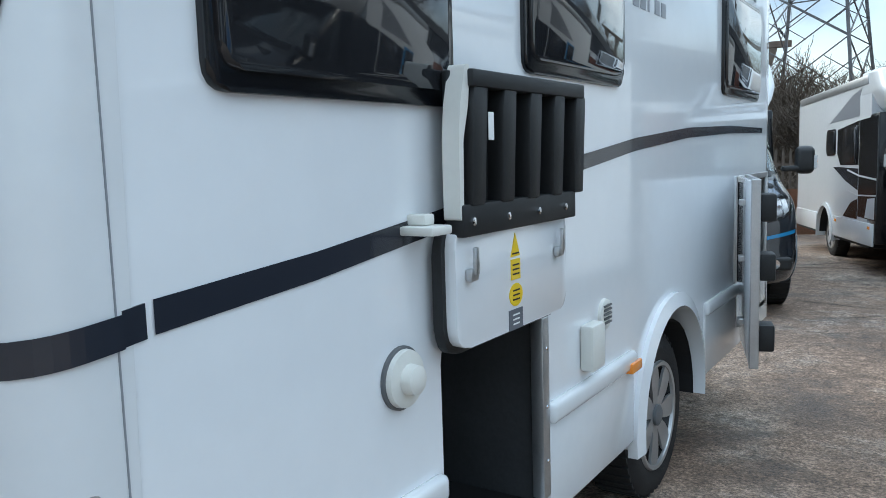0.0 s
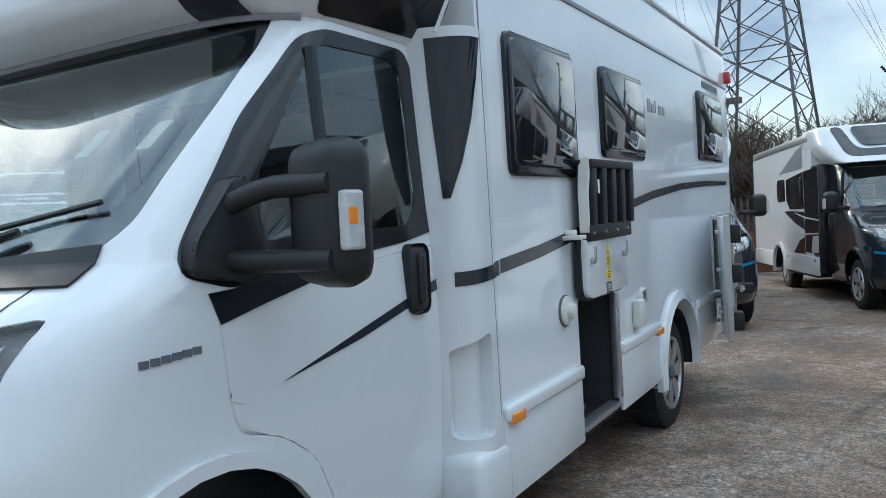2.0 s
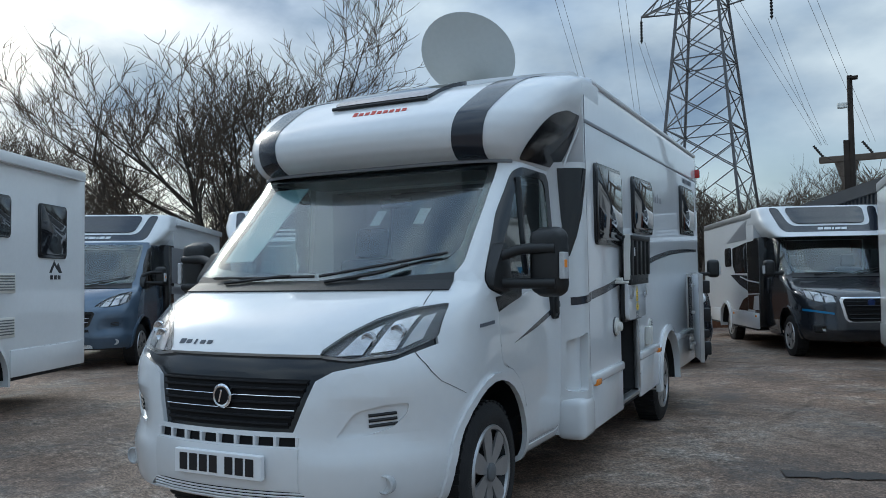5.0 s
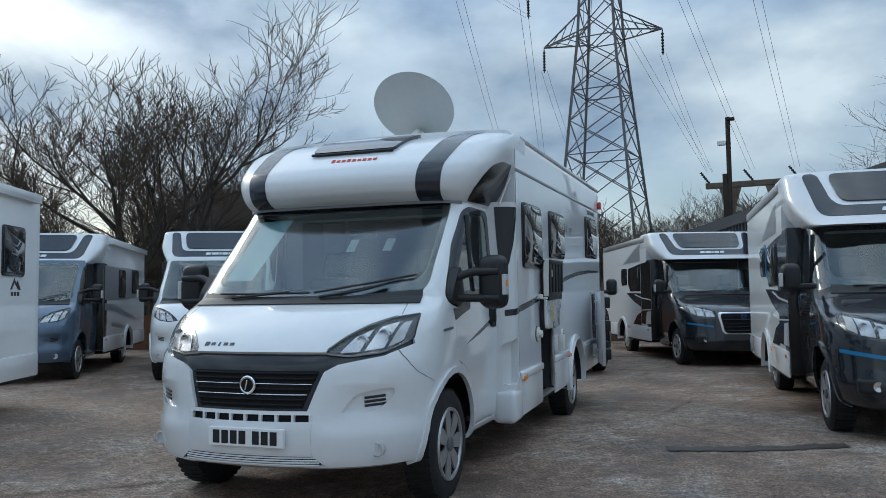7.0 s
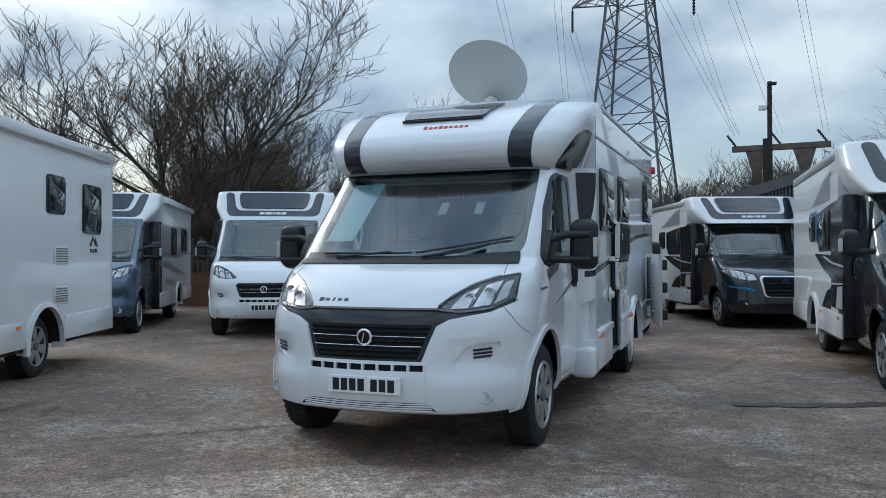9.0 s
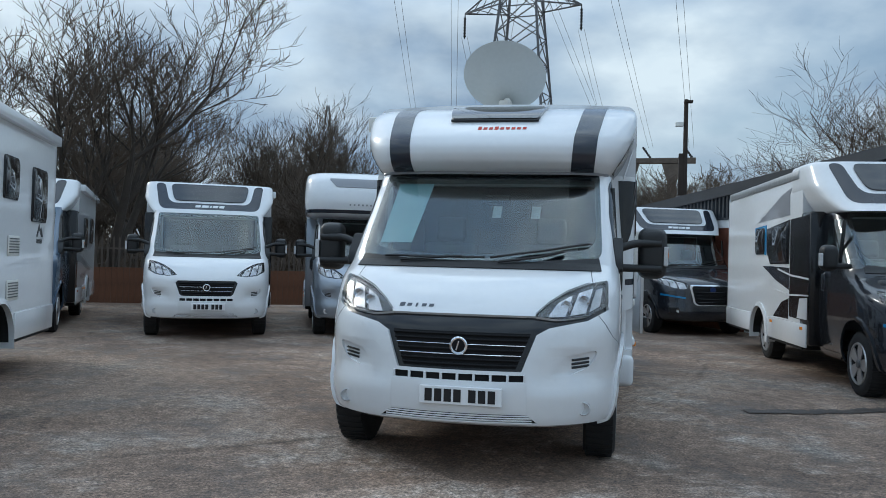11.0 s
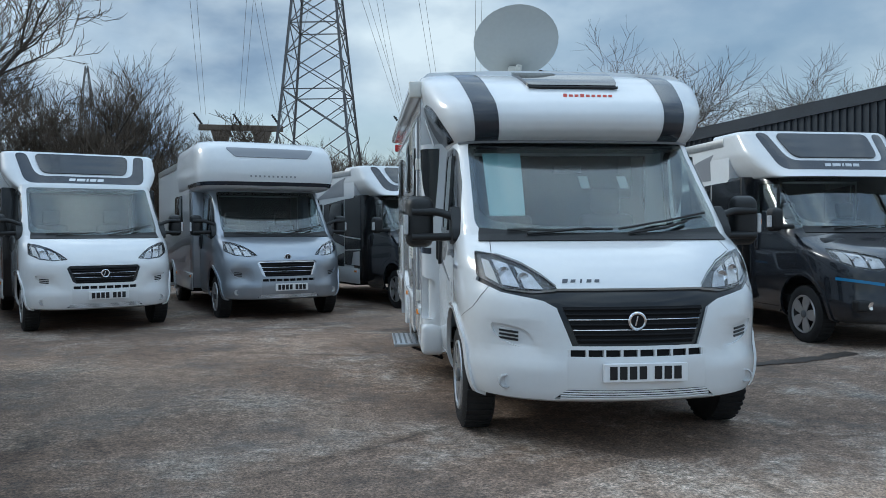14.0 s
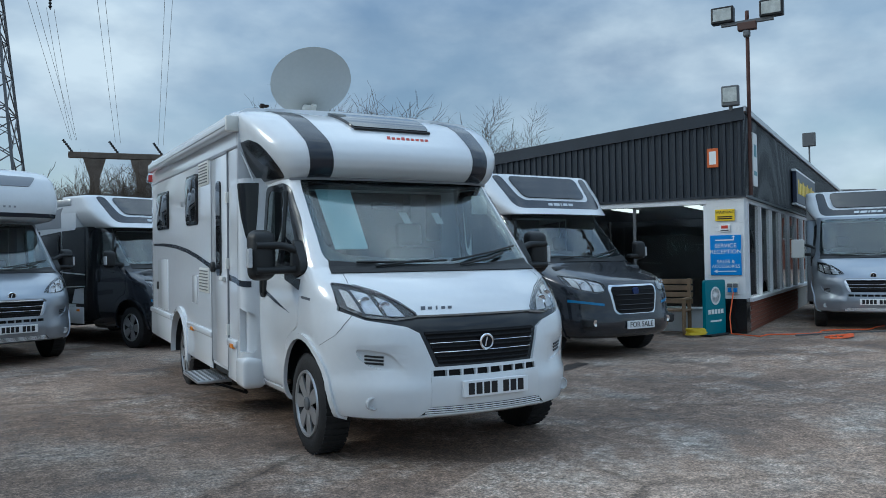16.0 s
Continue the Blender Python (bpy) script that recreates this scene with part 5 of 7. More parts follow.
    bm = prism(rounded([(2.82, 1.28), (2.98, 1.28), (2.98, 2.17), (2.82, 2.17)], 0.07, 4), "x", -hw - 0.03, -hw - 0.008)
    bm.transform(T)
    part("door_window", bm, DARK_GLASS, dr, smooth=40)
    flat_box(dr, T, "handle", (-hw - 0.05, 2.66, 1.24), (-hw - 0.012, 2.78, 1.28), WHITE_PLASTIC, 0.01)
    bm = add_lathe(bmesh.new(), [(0, 0.05), (0.03, 0.05), (0.04, 0.04)], (-hw - 0.012, 3.12, 1.36), "x", 20, turn=-1)
    bm.transform(T)
    part("door_catch", bm, PLASTIC, dr, smooth=40)
    for k in range(3):
        flat_box(dr, T, "hinge", (-hw - 0.03, 2.575, 0.75 + 0.6 * k), (-hw, 2.61, 0.85 + 0.6 * k), WHITE_PLASTIC, 0.004)
    for z0, z1 in ((2.18, 2.42), (1.09, 1.34)):
        vt = flat_box(v, T, "fridge_vent", (-hw - 0.012, 3.40, z0), (-hw + 0.004, 3.84, z1), WHITE_PLASTIC, 0.008, "white slatted fridge vent")
        for k in range(7):
            z = z0 + 0.03 + (z1 - z0 - 0.06) * k / 6
            flat_box(vt, T, "slat", (-hw - 0.018, 3.43, z - 0.006), (-hw - 0.01, 3.81, z + 0.004), PLASTIC_GREY, 0, seg=1)
    flat_box(v, T, "service_flap", (-hw - 0.012, 3.95, 0.95), (-hw + 0.004, 4.22, 1.25), WHITE, 0.012, "white service flap")
    flat_box(v, T, "service_flap", (-hw - 0.010, 5.75, 0.75), (-hw + 0.004, 6.5, 1.40), WHITE, 0.012, "white locker flap")
    flat_box(v, T, "flap_latch", (-hw - 0.03, 6.42, 1.0), (-hw, 6.48, 1.1), PLASTIC, 0.006)
    aw = flat_box(v, T, "awning", (-hw - 0.10, 2.25, 2.56), (-hw + 0.01, 6.7, 2.68), WHITE, 0.03, "white cassette awning", seg=4)
    flat_box(aw, T, "awning_seam", (-hw - 0.104, 2.27, 2.60), (-hw - 0.098, 6.68, 2.606), PLASTIC_GREY, 0, seg=1)
    flat_box(aw, T, "end_cap", (-hw - 0.105, 2.22, 2.55), (-hw + 0.01, 2.27, 2.69), WHITE_PLASTIC, 0.015)
    stp = flat_box(v, T, "entry_step", (-hw - 0.22, 2.92, 0.27), (-hw + 0.10, 3.62, 0.30), ALUMINIUM, 0.004, "folded-out aluminium entry step")
    for k in range(6):
        flat_box(stp, T, "tread_rib", (-hw - 0.21 + 0.05 * k, 2.94, 0.30), (-hw - 0.19 + 0.05 * k, 3.60, 0.304), PLASTIC_GREY, 0, seg=1)
    for y in (2.96, 3.58):
        bm = bmesh.new()
        add_tube(bm, (-hw - 0.05, y, 0.28), (-hw + 0.25, y, 0.16), 0.012)
        add_tube(bm, (-hw + 0.25, y, 0.16), (-hw + 0.1, y, 0.42), 0.012)
        part("step_arm", bm, DARK_STEEL, stp)
    return v, T, hw


main_van, MAIN_T, MAIN_HW = display_motorhome()


def satellite_dish():
    v = root("satellite_dish", pose(-0.10, 3.25, 2.80, 0, 0, 0), "grey oval satellite dish raised on the motorhome roof", "satellite dish")
    m = Matrix.Translation((-0.03, -0.02, 0.50)) @ Matrix.Rotation(radians(-2), 4, "Z") @ Matrix.Rotation(radians(42), 4, "X")
    bm = bmesh.new()
    rings = []
    for r in np.linspace(0.02, 1.0, 9):
        rings.append([bm.verts.new(m @ Vector((0.425 * r * math.cos(a), 0.08 * r * r - 0.08, 0.40 * r * math.sin(a)))) for a in np.linspace(0, 2 * math.pi, 41)[:-1]])
    for a, b in zip(rings, rings[1:]):
        for k in range(40):
            bm.faces.new((a[k], a[(k + 1) % 40], b[(k + 1) % 40], b[k]))
    bm.faces.new(rings[0])
    thicken(bm, 0.012)
    part("reflector", bm, DISH, v, smooth=40)
    bm = box((-0.07, -0.14, -0.42), (0.07, -0.075, -0.22), 0.03, 3)
    bm.transform(m)
    part("bracket", bm, WHITE_PLASTIC, v, smooth=40)
    part("mount", box((-0.14, -0.16, -0.02), (0.14, 0.25, 0.14), 0.03, 3), WHITE_PLASTIC, v, smooth=40)
    bm = bmesh.new()
    add_tube(bm, (0, 0.1, 0.1), (0, -0.02, 0.26), 0.03, n=10)
    part("arm", bm, WHITE_PLASTIC, v)


satellite_dish()
fan = root("roof_dome", MAIN_T @ pose(-0.75, 3.6, 2.765), "low white dome on the motorhome roof", "roof vent")
part("dome", box((-0.2, -0.2, 0), (0.2, 0.2, 0.10), 0.04, 3), WHITE_PLASTIC, fan, smooth=40)


# ---- the other motorhomes ----
def stand(x, y, turn, lx=-0.97):
    """The pose by which a vehicle's front wheel stands at (x, y)."""
    c, s = math.cos(radians(turn)), math.sin(radians(turn))
    ly = 0.95
    return pose(x - (c * lx - s * ly), y - (s * lx + c * ly), 0, 0, 0, turn)


def dark_side(v, T, s, hw, blue=False):
    """The black and grey side films of the dark motorhomes."""
    film_on_side(v, T, s, hw, [(2.16, 0.72), (2.95, 0.74), (2.95, 2.06), (2.16, 2.08)], GLOSS_BLACK, "side_film")
    film_on_side(v, T, s, hw, [(2.98, 1.45), (3.9, 1.45), (4.1, 1.62), (4.1, 1.98), (2.98, 2.06)], GLOSS_BLACK, "side_film")
    film_on_side(v, T, s, hw, [(2.98, 1.10), (3.6, 1.22), (4.3, 1.42), (3.9, 1.42), (2.98, 1.40)], DECAL_DARK, "side_film")
    film_on_side(v, T, s, hw, [(2.98, 2.12), (4.6, 2.10), (4.2, 2.20), (3.4, 2.42), (2.9, 2.50), (3.0, 2.40)], GREY_DECAL, "side_film")
    film_on_side(v, T, s, hw, strip([(2.16, 1.26), (2.9, 1.30), (3.5, 1.38)], 0.025), WHITE, "pin_stripe", 0.007)
    film_on_side(v, T, s, hw, strip([(2.16, 1.05), (3.0, 1.03), (3.6, 1.08)], 0.02), WHITE, "pin_stripe", 0.007)
    film_on_side(v, T, s, hw, [(2.98, 0.70), (3.7, 0.70), (3.3, 0.92), (2.98, 0.98)], GLOSS_BLACK, "side_film")
    film_on_side(v, T, s, hw, [(2.2, 0.74), (2.6, 0.74), (2.5, 1.0), (2.2, 1.02)], WHITE, "side_film", 0.008)
    if blue:
        film_on_side(v, T, s, hw, [(4.12, 1.58), (4.75, 1.70), (4.75, 2.02), (4.12, 2.04)], BLUE_FILM, "side_film", 0.008)


def swish(v, T, s, hw, m=None):
    film_on_side(v, T, s, hw, [(2.3, 1.20), (3.4, 1.16), (4.6, 1.00), (6.0, 0.98), (4.6, 1.12), (3.4, 1.30), (2.3, 1.34)], m or GREY_DECAL, "side_film")
    film_on_side(v, T, s, hw, [(3.0, 0.86), (4.3, 0.78), (4.3, 0.84), (3.0, 0.96)], m or GREY_DECAL, "side_film")


def pillar(v, T, s, hw, m):
    """The trim between cab door and living body."""
    flat_box(v, T, "door_pillar", (s * 0.86, 2.12, 0.42), (s * (hw + 0.001), 2.50, 2.12), m, 0.02)


WIN = [(-1, 3.05, 3.75, 1.46, 2.0), (-1, 4.2, 4.7, 1.6, 2.0)]
WINL = [(1, 3.6, 4.3, 1.45, 2.05), (1, 5.1, 5.9, 1.55, 2.1)]
for place, turn, text, opts in (
        ((1.93, 12.05), 20, "charcoal and white coachbuilt motorhome behind the display one", dict(plate=False)),
        ((-1.10, 9.75), 24, "charcoal and white coachbuilt motorhome beside the silver one", dict()),
        ((3.74, 4.6), 3.5, "charcoal and white coachbuilt motorhome with a sale plate", dict(top=2.74, wheel_y=4.45, length=6.7, plate="sale"))):
    v, T = other_motorhome("motorhome", stand(*place, turn), text, "ford", CHARCOAL, lower=CHARCOAL, sides=WIN, **opts)
    for s in (1, -1):
        dark_side(v, T, s, 1.14, blue=place[0] > 3)
        pillar(v, T, s, 1.14, GLOSS_BLACK)
v, T = other_motorhome("motorhome", stand(-6.58, 7.25, 27), "white coachbuilt motorhome with dark nose band", "fiat", CAB_WHITE, sides=WIN)
for s in (1, -1):
    swish(v, T, s, 1.14)
    pillar(v, T, s, 1.14, GLOSS_BLACK)
v, T = other_motorhome("motorhome", stand(-4.1, 8.6, 21), "silver and white motorhome with a bulging overcab bed", "fiat", SILVER, nose="luton", face="framed", sides=[(-1, 3.3, 4.1, 1.5, 2.1)], top=2.80)
for s in (1, -1):
    swish(v, T, s, 1.14)
    pillar(v, T, s, 1.14, SILVER)
v, T = other_motorhome("motorhome", stand(-8.1, 7.0, 31, 0.97), "blue-grey and white coachbuilt motorhome", "fiat", BLUE_GREY, sides=WINL)
film_on_side(v, T, 1, 1.14, [(2.3, 1.4), (4.6, 1.4), (6.3, 1.5), (6.3, 2.1), (4.9, 2.12), (3.4, 2.08), (2.3, 2.08)], GREY_DECAL, "side_film")
swish(v, T, 1, 1.14)
for s in (1, -1):
    pillar(v, T, s, 1.14, GLOSS_BLACK)
v, T = other_motorhome("motorhome", stand(-3.80, -1.30, 24, 0.97), "white motorhome with side awning and mountain emblem", "fiat", CAB_WHITE, sides=[(1, 4.75, 5.25, 1.90, 2.36), (1, 5.80, 6.42, 1.70, 2.34)], wheel_y=4.75, length=6.95, top=2.86)
loop_mirror(v, 1, y=0.84, z=1.45, x=1.44, w=0.24, h=0.44)
for z in (1.30, 0.82):
    vt = flat_box(v, T, "fridge_vent", (1.14, 4.95, z), (1.155, 5.35, z + 0.22), WHITE_PLASTIC, 0.008)
    for k in range(6):
        flat_box(vt, T, "slat", (1.154, 4.98, z + 0.03 + 0.03 * k), (1.16, 5.32, z + 0.042 + 0.03 * k), PLASTIC_GREY, 0, seg=1)
film_on_side(v, T, 1, 1.14, [(6.05, 1.53), (6.16, 1.68), (6.21, 1.61), (6.25, 1.65), (6.34, 1.53), (6.27, 1.53), (6.16, 1.62), (6.10, 1.53)], INK, "emblem")
for k in range(3):
    film_on_side(v, T, 1, 1.14, strip([(6.07 + 0.085 * k, 1.475), (6.13 + 0.085 * k, 1.475)], 0.05), INK, "emblem_bar")
for s in (1, -1):
    pillar(v, T, s, 1.14, CAB_WHITE)
v, T = other_motorhome("motorhome", stand(10.9, 5.4, -55), "silver and white coachbuilt motorhome beside the showroom", "fiat", SILVER, sides=WIN, face="framed")
for s in (1, -1):
    pillar(v, T, s, 1.14, SILVER)
    part("mirror_cover", box((s * 1.27 - 0.12, 1.02, 1.33), (s * 1.27 + 0.12, 1.07, 1.70), 0.02, 3), WHITE_PLASTIC, v)


# ---- ground ----
def tarmac():
    m = bpy.data.materials.new("worn_tarmac")
    m.use_nodes = True
    n, l = m.node_tree.nodes, m.node_tree.links
    b = n["Principled BSDF"]
    tc = n.new("ShaderNodeTexCoord")

    def noise_of(scale, detail, rough=0.6):
        t = n.new("ShaderNodeTexNoise")
        t.inputs["Scale"].default_value, t.inputs["Detail"].default_value, t.inputs["Roughness"].default_value = scale, detail, rough
        l.new(tc.outputs["Object"], t.inputs["Vector"])
        return t.outputs["Fac"]

    def ramp(src, stops):
        r = n.new("ShaderNodeValToRGB")
        e = r.color_ramp.elements
        e[0].position, e[0].color = stops[0][0], (*stops[0][1], 1)
        e[1].position, e[1].color = stops[-1][0], (*stops[-1][1], 1)
        for p, c in stops[1:-1]:
            e.new(p).color = (*c, 1)
        l.new(src, r.inputs["Fac"])
        return r.outputs["Color"]

    def mix(fac, a, b2, mode="MIX"):
        x = n.new("ShaderNodeMix")
        x.data_type, x.blend_type = "RGBA", mode
        if isinstance(fac, float):
            x.inputs["Factor"].default_value = fac
        else:
            l.new(fac, x.inputs["Factor"])
        l.new(a, x.inputs["A"])
        l.new(b2, x.inputs["B"])
        return x.outputs["Result"]
    patches = ramp(noise_of(0.22, 6, 0.62), [(0.36, (0.15, 0.104, 0.077)), (0.5, (0.262, 0.184, 0.136)), (0.64, (0.41, 0.315, 0.248))])
    stains = ramp(noise_of(1.1, 8, 0.68), [(0.36, (0.36, 0.345, 0.33)), (0.50, (1, 1, 1))])
    specks = ramp(noise_of(55, 4, 0.8), [(0.37, (0.34, 0.34, 0.34)), (0.5, (1.0, 1.0, 1.0)), (0.66, (2.1, 2.06, 2.0))])
    blotch = ramp(noise_of(7, 6, 0.7), [(0.38, (0.72, 0.71, 0.70)), (0.62, (1.16, 1.16, 1.16))])
    cells = n.new("ShaderNodeTexVoronoi")
    cells.feature = "DISTANCE_TO_EDGE"
    cells.inputs["Scale"].default_value = 0.42
    warp = n.new("ShaderNodeMix")
    warp.data_type = "VECTOR"
    warp.inputs["Factor"].default_value = 0.16
    wob = n.new("ShaderNodeTexNoise")
    wob.inputs["Scale"].default_value, wob.inputs["Detail"].default_value = 1.6, 6
    l.new(tc.outputs["Object"], wob.inputs["Vector"])
    l.new(tc.outputs["Object"], warp.inputs["A"])
    l.new(wob.outputs["Color"], warp.inputs["B"])
    l.new(warp.outputs["Result"], cells.inputs["Vector"])
    cracks = ramp(cells.outputs["Distance"], [(0.0, (0.22, 0.21, 0.20)), (0.006, (0.5, 0.48, 0.46)), (0.022, (1, 1, 1))])
    worn = ramp(noise_of(0.9, 9, 0.72), [(0.50, (0, 0, 0)), (0.66, (1, 1, 1))])
    pale = ramp(noise_of(14, 5, 0.7), [(0.35, (0.20, 0.168, 0.142)), (0.65, (0.46, 0.40, 0.345))])
    patches = mix(worn, patches, pale)
    col = mix(0.85, patches, stains, "MULTIPLY")
    grit = ramp(noise_of(22, 5, 0.7), [(0.38, (0.66, 0.65, 0.64)), (0.62, (1.3, 1.3, 1.3))])
    col = mix(0.8, col, grit, "MULTIPLY")
    col = mix(0.9, col, specks, "MULTIPLY")
    col = mix(0.9, col, blotch, "MULTIPLY")
    broken = ramp(noise_of(0.55, 4, 0.6), [(0.50, (0, 0, 0)), (0.62, (0.75, 0.75, 0.75))])
    col = mix(broken, col, cracks, "MULTIPLY")
    # broad stretch of darker colour with a noisy edge, near side of the yard
    apart = n.new("ShaderNodeVectorMath")
    apart.operation = "DISTANCE"
    apart.inputs[1].default_value = (-4.0, 2.2, 0)
    l.new(warp.outputs["Result"], apart.inputs[0])
    edge_noise = n.new("ShaderNodeMath")
    edge_noise.operation = "MULTIPLY_ADD"
    edge_noise.inputs[1].default_value = 3.6
    l.new(noise_of(0.8, 7, 0.65), edge_noise.inputs[0])
    l.new(apart.outputs["Value"], edge_noise.inputs[2])
    darker = ramp(edge_noise.outputs["Value"], [(0.0, (0.60, 0.57, 0.54)), (1.0, (1, 1, 1))])
    near_far = n.new("ShaderNodeMapRange")
    near_far.inputs["From Min"].default_value, near_far.inputs["From Max"].default_value = 3.4, 5.2
    l.new(edge_noise.outputs["Value"], near_far.inputs["Value"])
    l.new(near_far.outputs["Result"], darker.node.inputs["Fac"])
    col = mix(0.9, col, darker, "MULTIPLY")
    l.new(col, b.inputs["Base Color"])
    wet = n.new("ShaderNodeMapRange")
    wet.inputs["From Min"].default_value, wet.inputs["From Max"].default_value = 0.36, 0.5
    wet.inputs["To Min"].default_value, wet.inputs["To Max"].default_value = 0.55, 0.88
    l.new(noise_of(1.1, 8, 0.68), wet.inputs["Value"])
    l.new(wet.outputs["Result"], b.inputs["Roughness"])
    bp = n.new("ShaderNodeBump")
    bp.inputs["Strength"].default_value, bp.inputs["Distance"].default_value = 0.55, 0.012
    l.new(noise_of(70, 4, 0.7), bp.inputs["Height"])
    l.new(bp.outputs["Normal"], b.inputs["Normal"])
    return m


bm = bmesh.new()
size, steps = 46.0, 92
grid = [[bm.verts.new((x, y, 0.018 * noise.noise(Vector((x * 0.35, y * 0.35, 0.3))) if abs(x - 0) < 30 else 0)) for x in np.linspace(-size, size, steps)] for y in np.linspace(-size + 10, size + 10, steps)]
for a, c in zip(grid, grid[1:]):
    for k in range(steps - 1):
        bm.faces.new((a[k], a[k + 1], c[k + 1], c[k]))
edge = grid[0] + [r[-1] for r in grid[1:]] + grid[-1][-2::-1] + [r[0] for r in grid[-2:0:-1]]
far = [bm.verts.new((v.co.x * 28, v.co.y * 28, 0)) for v in edge]
for k in range(len(edge)):
    j = (k + 1) % len(edge)
    bm.faces.new((edge[k], edge[j], far[j], far[k]))
tagged(part("ground", bm, tarmac(), None, "worn brown-grey tarmac yard with damp stains and cracks", smooth=60), category="ground", kind="structure")

# a thin dark strip with ragged edges across the tarmac by the sale motorhome
PATCH = mat("strip_tarmac", (0.075, 0.058, 0.047), 0.6, vary=0.5, scale=3, bump=0.4, bump_scale=80)
bm = bmesh.new()
rng = random.Random(5)
outline = []
for k in range(40):
    t = k / 39
    outline.append((2.3 + 1.5 * t, 2.97 + 0.62 * t + 0.03 * rng.uniform(-1, 1) - 0.05 * math.sin(t * 3.14)))
up = [(x - 0.05, y + 0.20 + 0.05 * rng.uniform(-1, 1)) for x, y in outline]
for k in range(39):
    bm.faces.new([bm.verts.new((x, y, 0.018 * noise.noise(Vector((x * 0.35, y * 0.35, 0.3))) + 0.008)) for x, y in (outline[k], outline[k + 1], up[k + 1], up[k])])
bmesh.ops.remove_doubles(bm, verts=bm.verts[:], dist=1e-4)
tagged(part("dark_strip", bm, PATCH, None, "dark uneven strip across the tarmac"), category="tarmac patch", kind="structure")

# ---- showroom ----
CLAD = mat("dark_cladding", (0.030, 0.036, 0.045), 0.4, vary=0.25, scale=2)
BRICK = mat("red_brick", (0.27, 0.095, 0.058), 0.85, vary=0.5, scale=9, bump=0.4, bump_scale=60)
MORTAR = mat("mortar", (0.36, 0.33, 0.29), 0.9, vary=0.3, scale=12)
PAINT = mat("white_painted_brick", (0.76, 0.77, 0.77), 0.6, vary=0.1, scale=3, bump=0.2, bump_scale=40)
TRIM = mat("white_upvc", (0.78, 0.79, 0.80), 0.3, vary=0.03)
SHOP_GLASS = mat("shop_glass", (0.80, 0.86, 0.86), 0.0, glass=1.0)
SIGN_BLUE = mat("blue_sign", (0.01, 0.22, 0.62), 0.35, vary=0.05)
TEAL = mat("teal_board", (0.0, 0.19, 0.24), 0.35, vary=0.05)
ORANGE = mat("orange_box", (0.62, 0.13, 0.03), 0.5, vary=0.1)
FLOOR = mat("showroom_floor", (0.10, 0.10, 0.10), 0.35, vary=0.2)
ROOM = mat("showroom_wall", (0.20, 0.20, 0.20), 0.7, vary=0.2)
TUBE = mat("light_tube", (1.0, 0.98, 0.92), 0.5, emit=1.2)
TIMBER = mat("weathered_timber", (0.30, 0.20, 0.12), 0.8, vary=0.4, scale=5, bump=0.3, bump_scale=40)

SHOW = pose(8.7, 5.2, 0, 0, 0, 30.5)
b = root("showroom", SHOW, "single-storey showroom with dark ribbed cladding over glass and white brick", "building")
b["kind"] = "structure"
top = lambda y: 4.05 - 0.085 * y
part("cladding", add_prism(bmesh.new(), [(0, 2.5), (14, 2.5), (14, top(14) - 0.02), (0, top(0) - 0.02)], "x", 0.02, 0.12), CLAD, b)
part("cladding", box((0.12, 0.02, 2.5), (24, 0.12, 4.0)), CLAD, b)
part("roof", add_prism(bmesh.new(), [(0, top(0) - 0.03), (14, top(14) - 0.03), (14, top(14)), (0, top(0))], "x", 0.0, 24), CLAD, b)
part("verge", add_prism(bmesh.new(), [(-0.04, top(0) - 0.20), (14, top(14) - 0.22), (14, top(14) + 0.03), (-0.04, top(0) + 0.03)], "x", -0.06, 0.0), CLAD, b)
part("eaves", box((-0.06, -0.07, top(0) - 0.06), (24, -0.02, top(0) + 0.05), 0.01), ALUMINIUM, b)
rib_me = None
for axis, count in (("y", 104), ("x", 184)):
    for k in range(count):
        t = 0.06 + 0.13 * k
        h = (top(t) - 0.2 if axis == "y" else 4.0) - 2.5
        if rib_me is None:
            bm = bmesh.new()
            add_prism(bm, [(-0.055, 0.0), (0.055, 0.0), (0.035, -0.045), (-0.035, -0.045)], "z", 0, 1)
            r = part("cladding_rib", bm, CLAD, b)
            rib_me = r.data
        else:
            r = new("cladding_rib", rib_me)
            r.parent = b
        r.matrix_local = (pose(0.022, t, 2.5, 0, 0, -90) if axis == "y" else pose(t, 0.022, 2.5)) @ Matrix.Diagonal((0.68, 0.8, h, 1))
part("drip_trim", box((-0.045, -0.045, 2.46), (0.1, 14, 2.5)), CLAD, b)
part("drip_trim", box((0.1, -0.045, 2.46), (24, 0.1, 2.5)), CLAD, b)
# gable side: white pier, window front, far brick wall
part("header", box((-0.01, 0.66, 2.36), (0.12, 9.2, 2.46), 0.004, 1), TRIM, b)
pier = part("pier", box((0.0, 0.0, 0.62), (0.12, 0.66, 2.46)), PAINT, b)
part("pier", box((0.12, 0.0, 0.62), (0.34, 0.12, 2.46)), PAINT, b)
for r in range(24):
    z = 0.625 + 0.0765 * r
    for k in range(3):
        y0 = 0.0 + 0.22 * k + (0 if r % 2 else -0.11)
        lo, hi = max(y0 + 0.005, 0.004), min(y0 + 0.215, 0.656)
        if hi - lo > 0.03:
            part("brick", box((-0.006, lo, z), (0.002, hi, z + 0.068)), PAINT, pier)
part("plinth", box((-0.01, -0.01, 0), (0.35, 0.66, 0.62), 0.004, 1), GLOSS_BLACK, b)
part("low_wall", box((0.0, 0.66, 0), (0.12, 9.2, 0.42)), PAINT, b)
part("sill", box((-0.05, 0.66, 0.42), (0.14, 9.2, 0.46), 0.005, 1), TRIM, b)
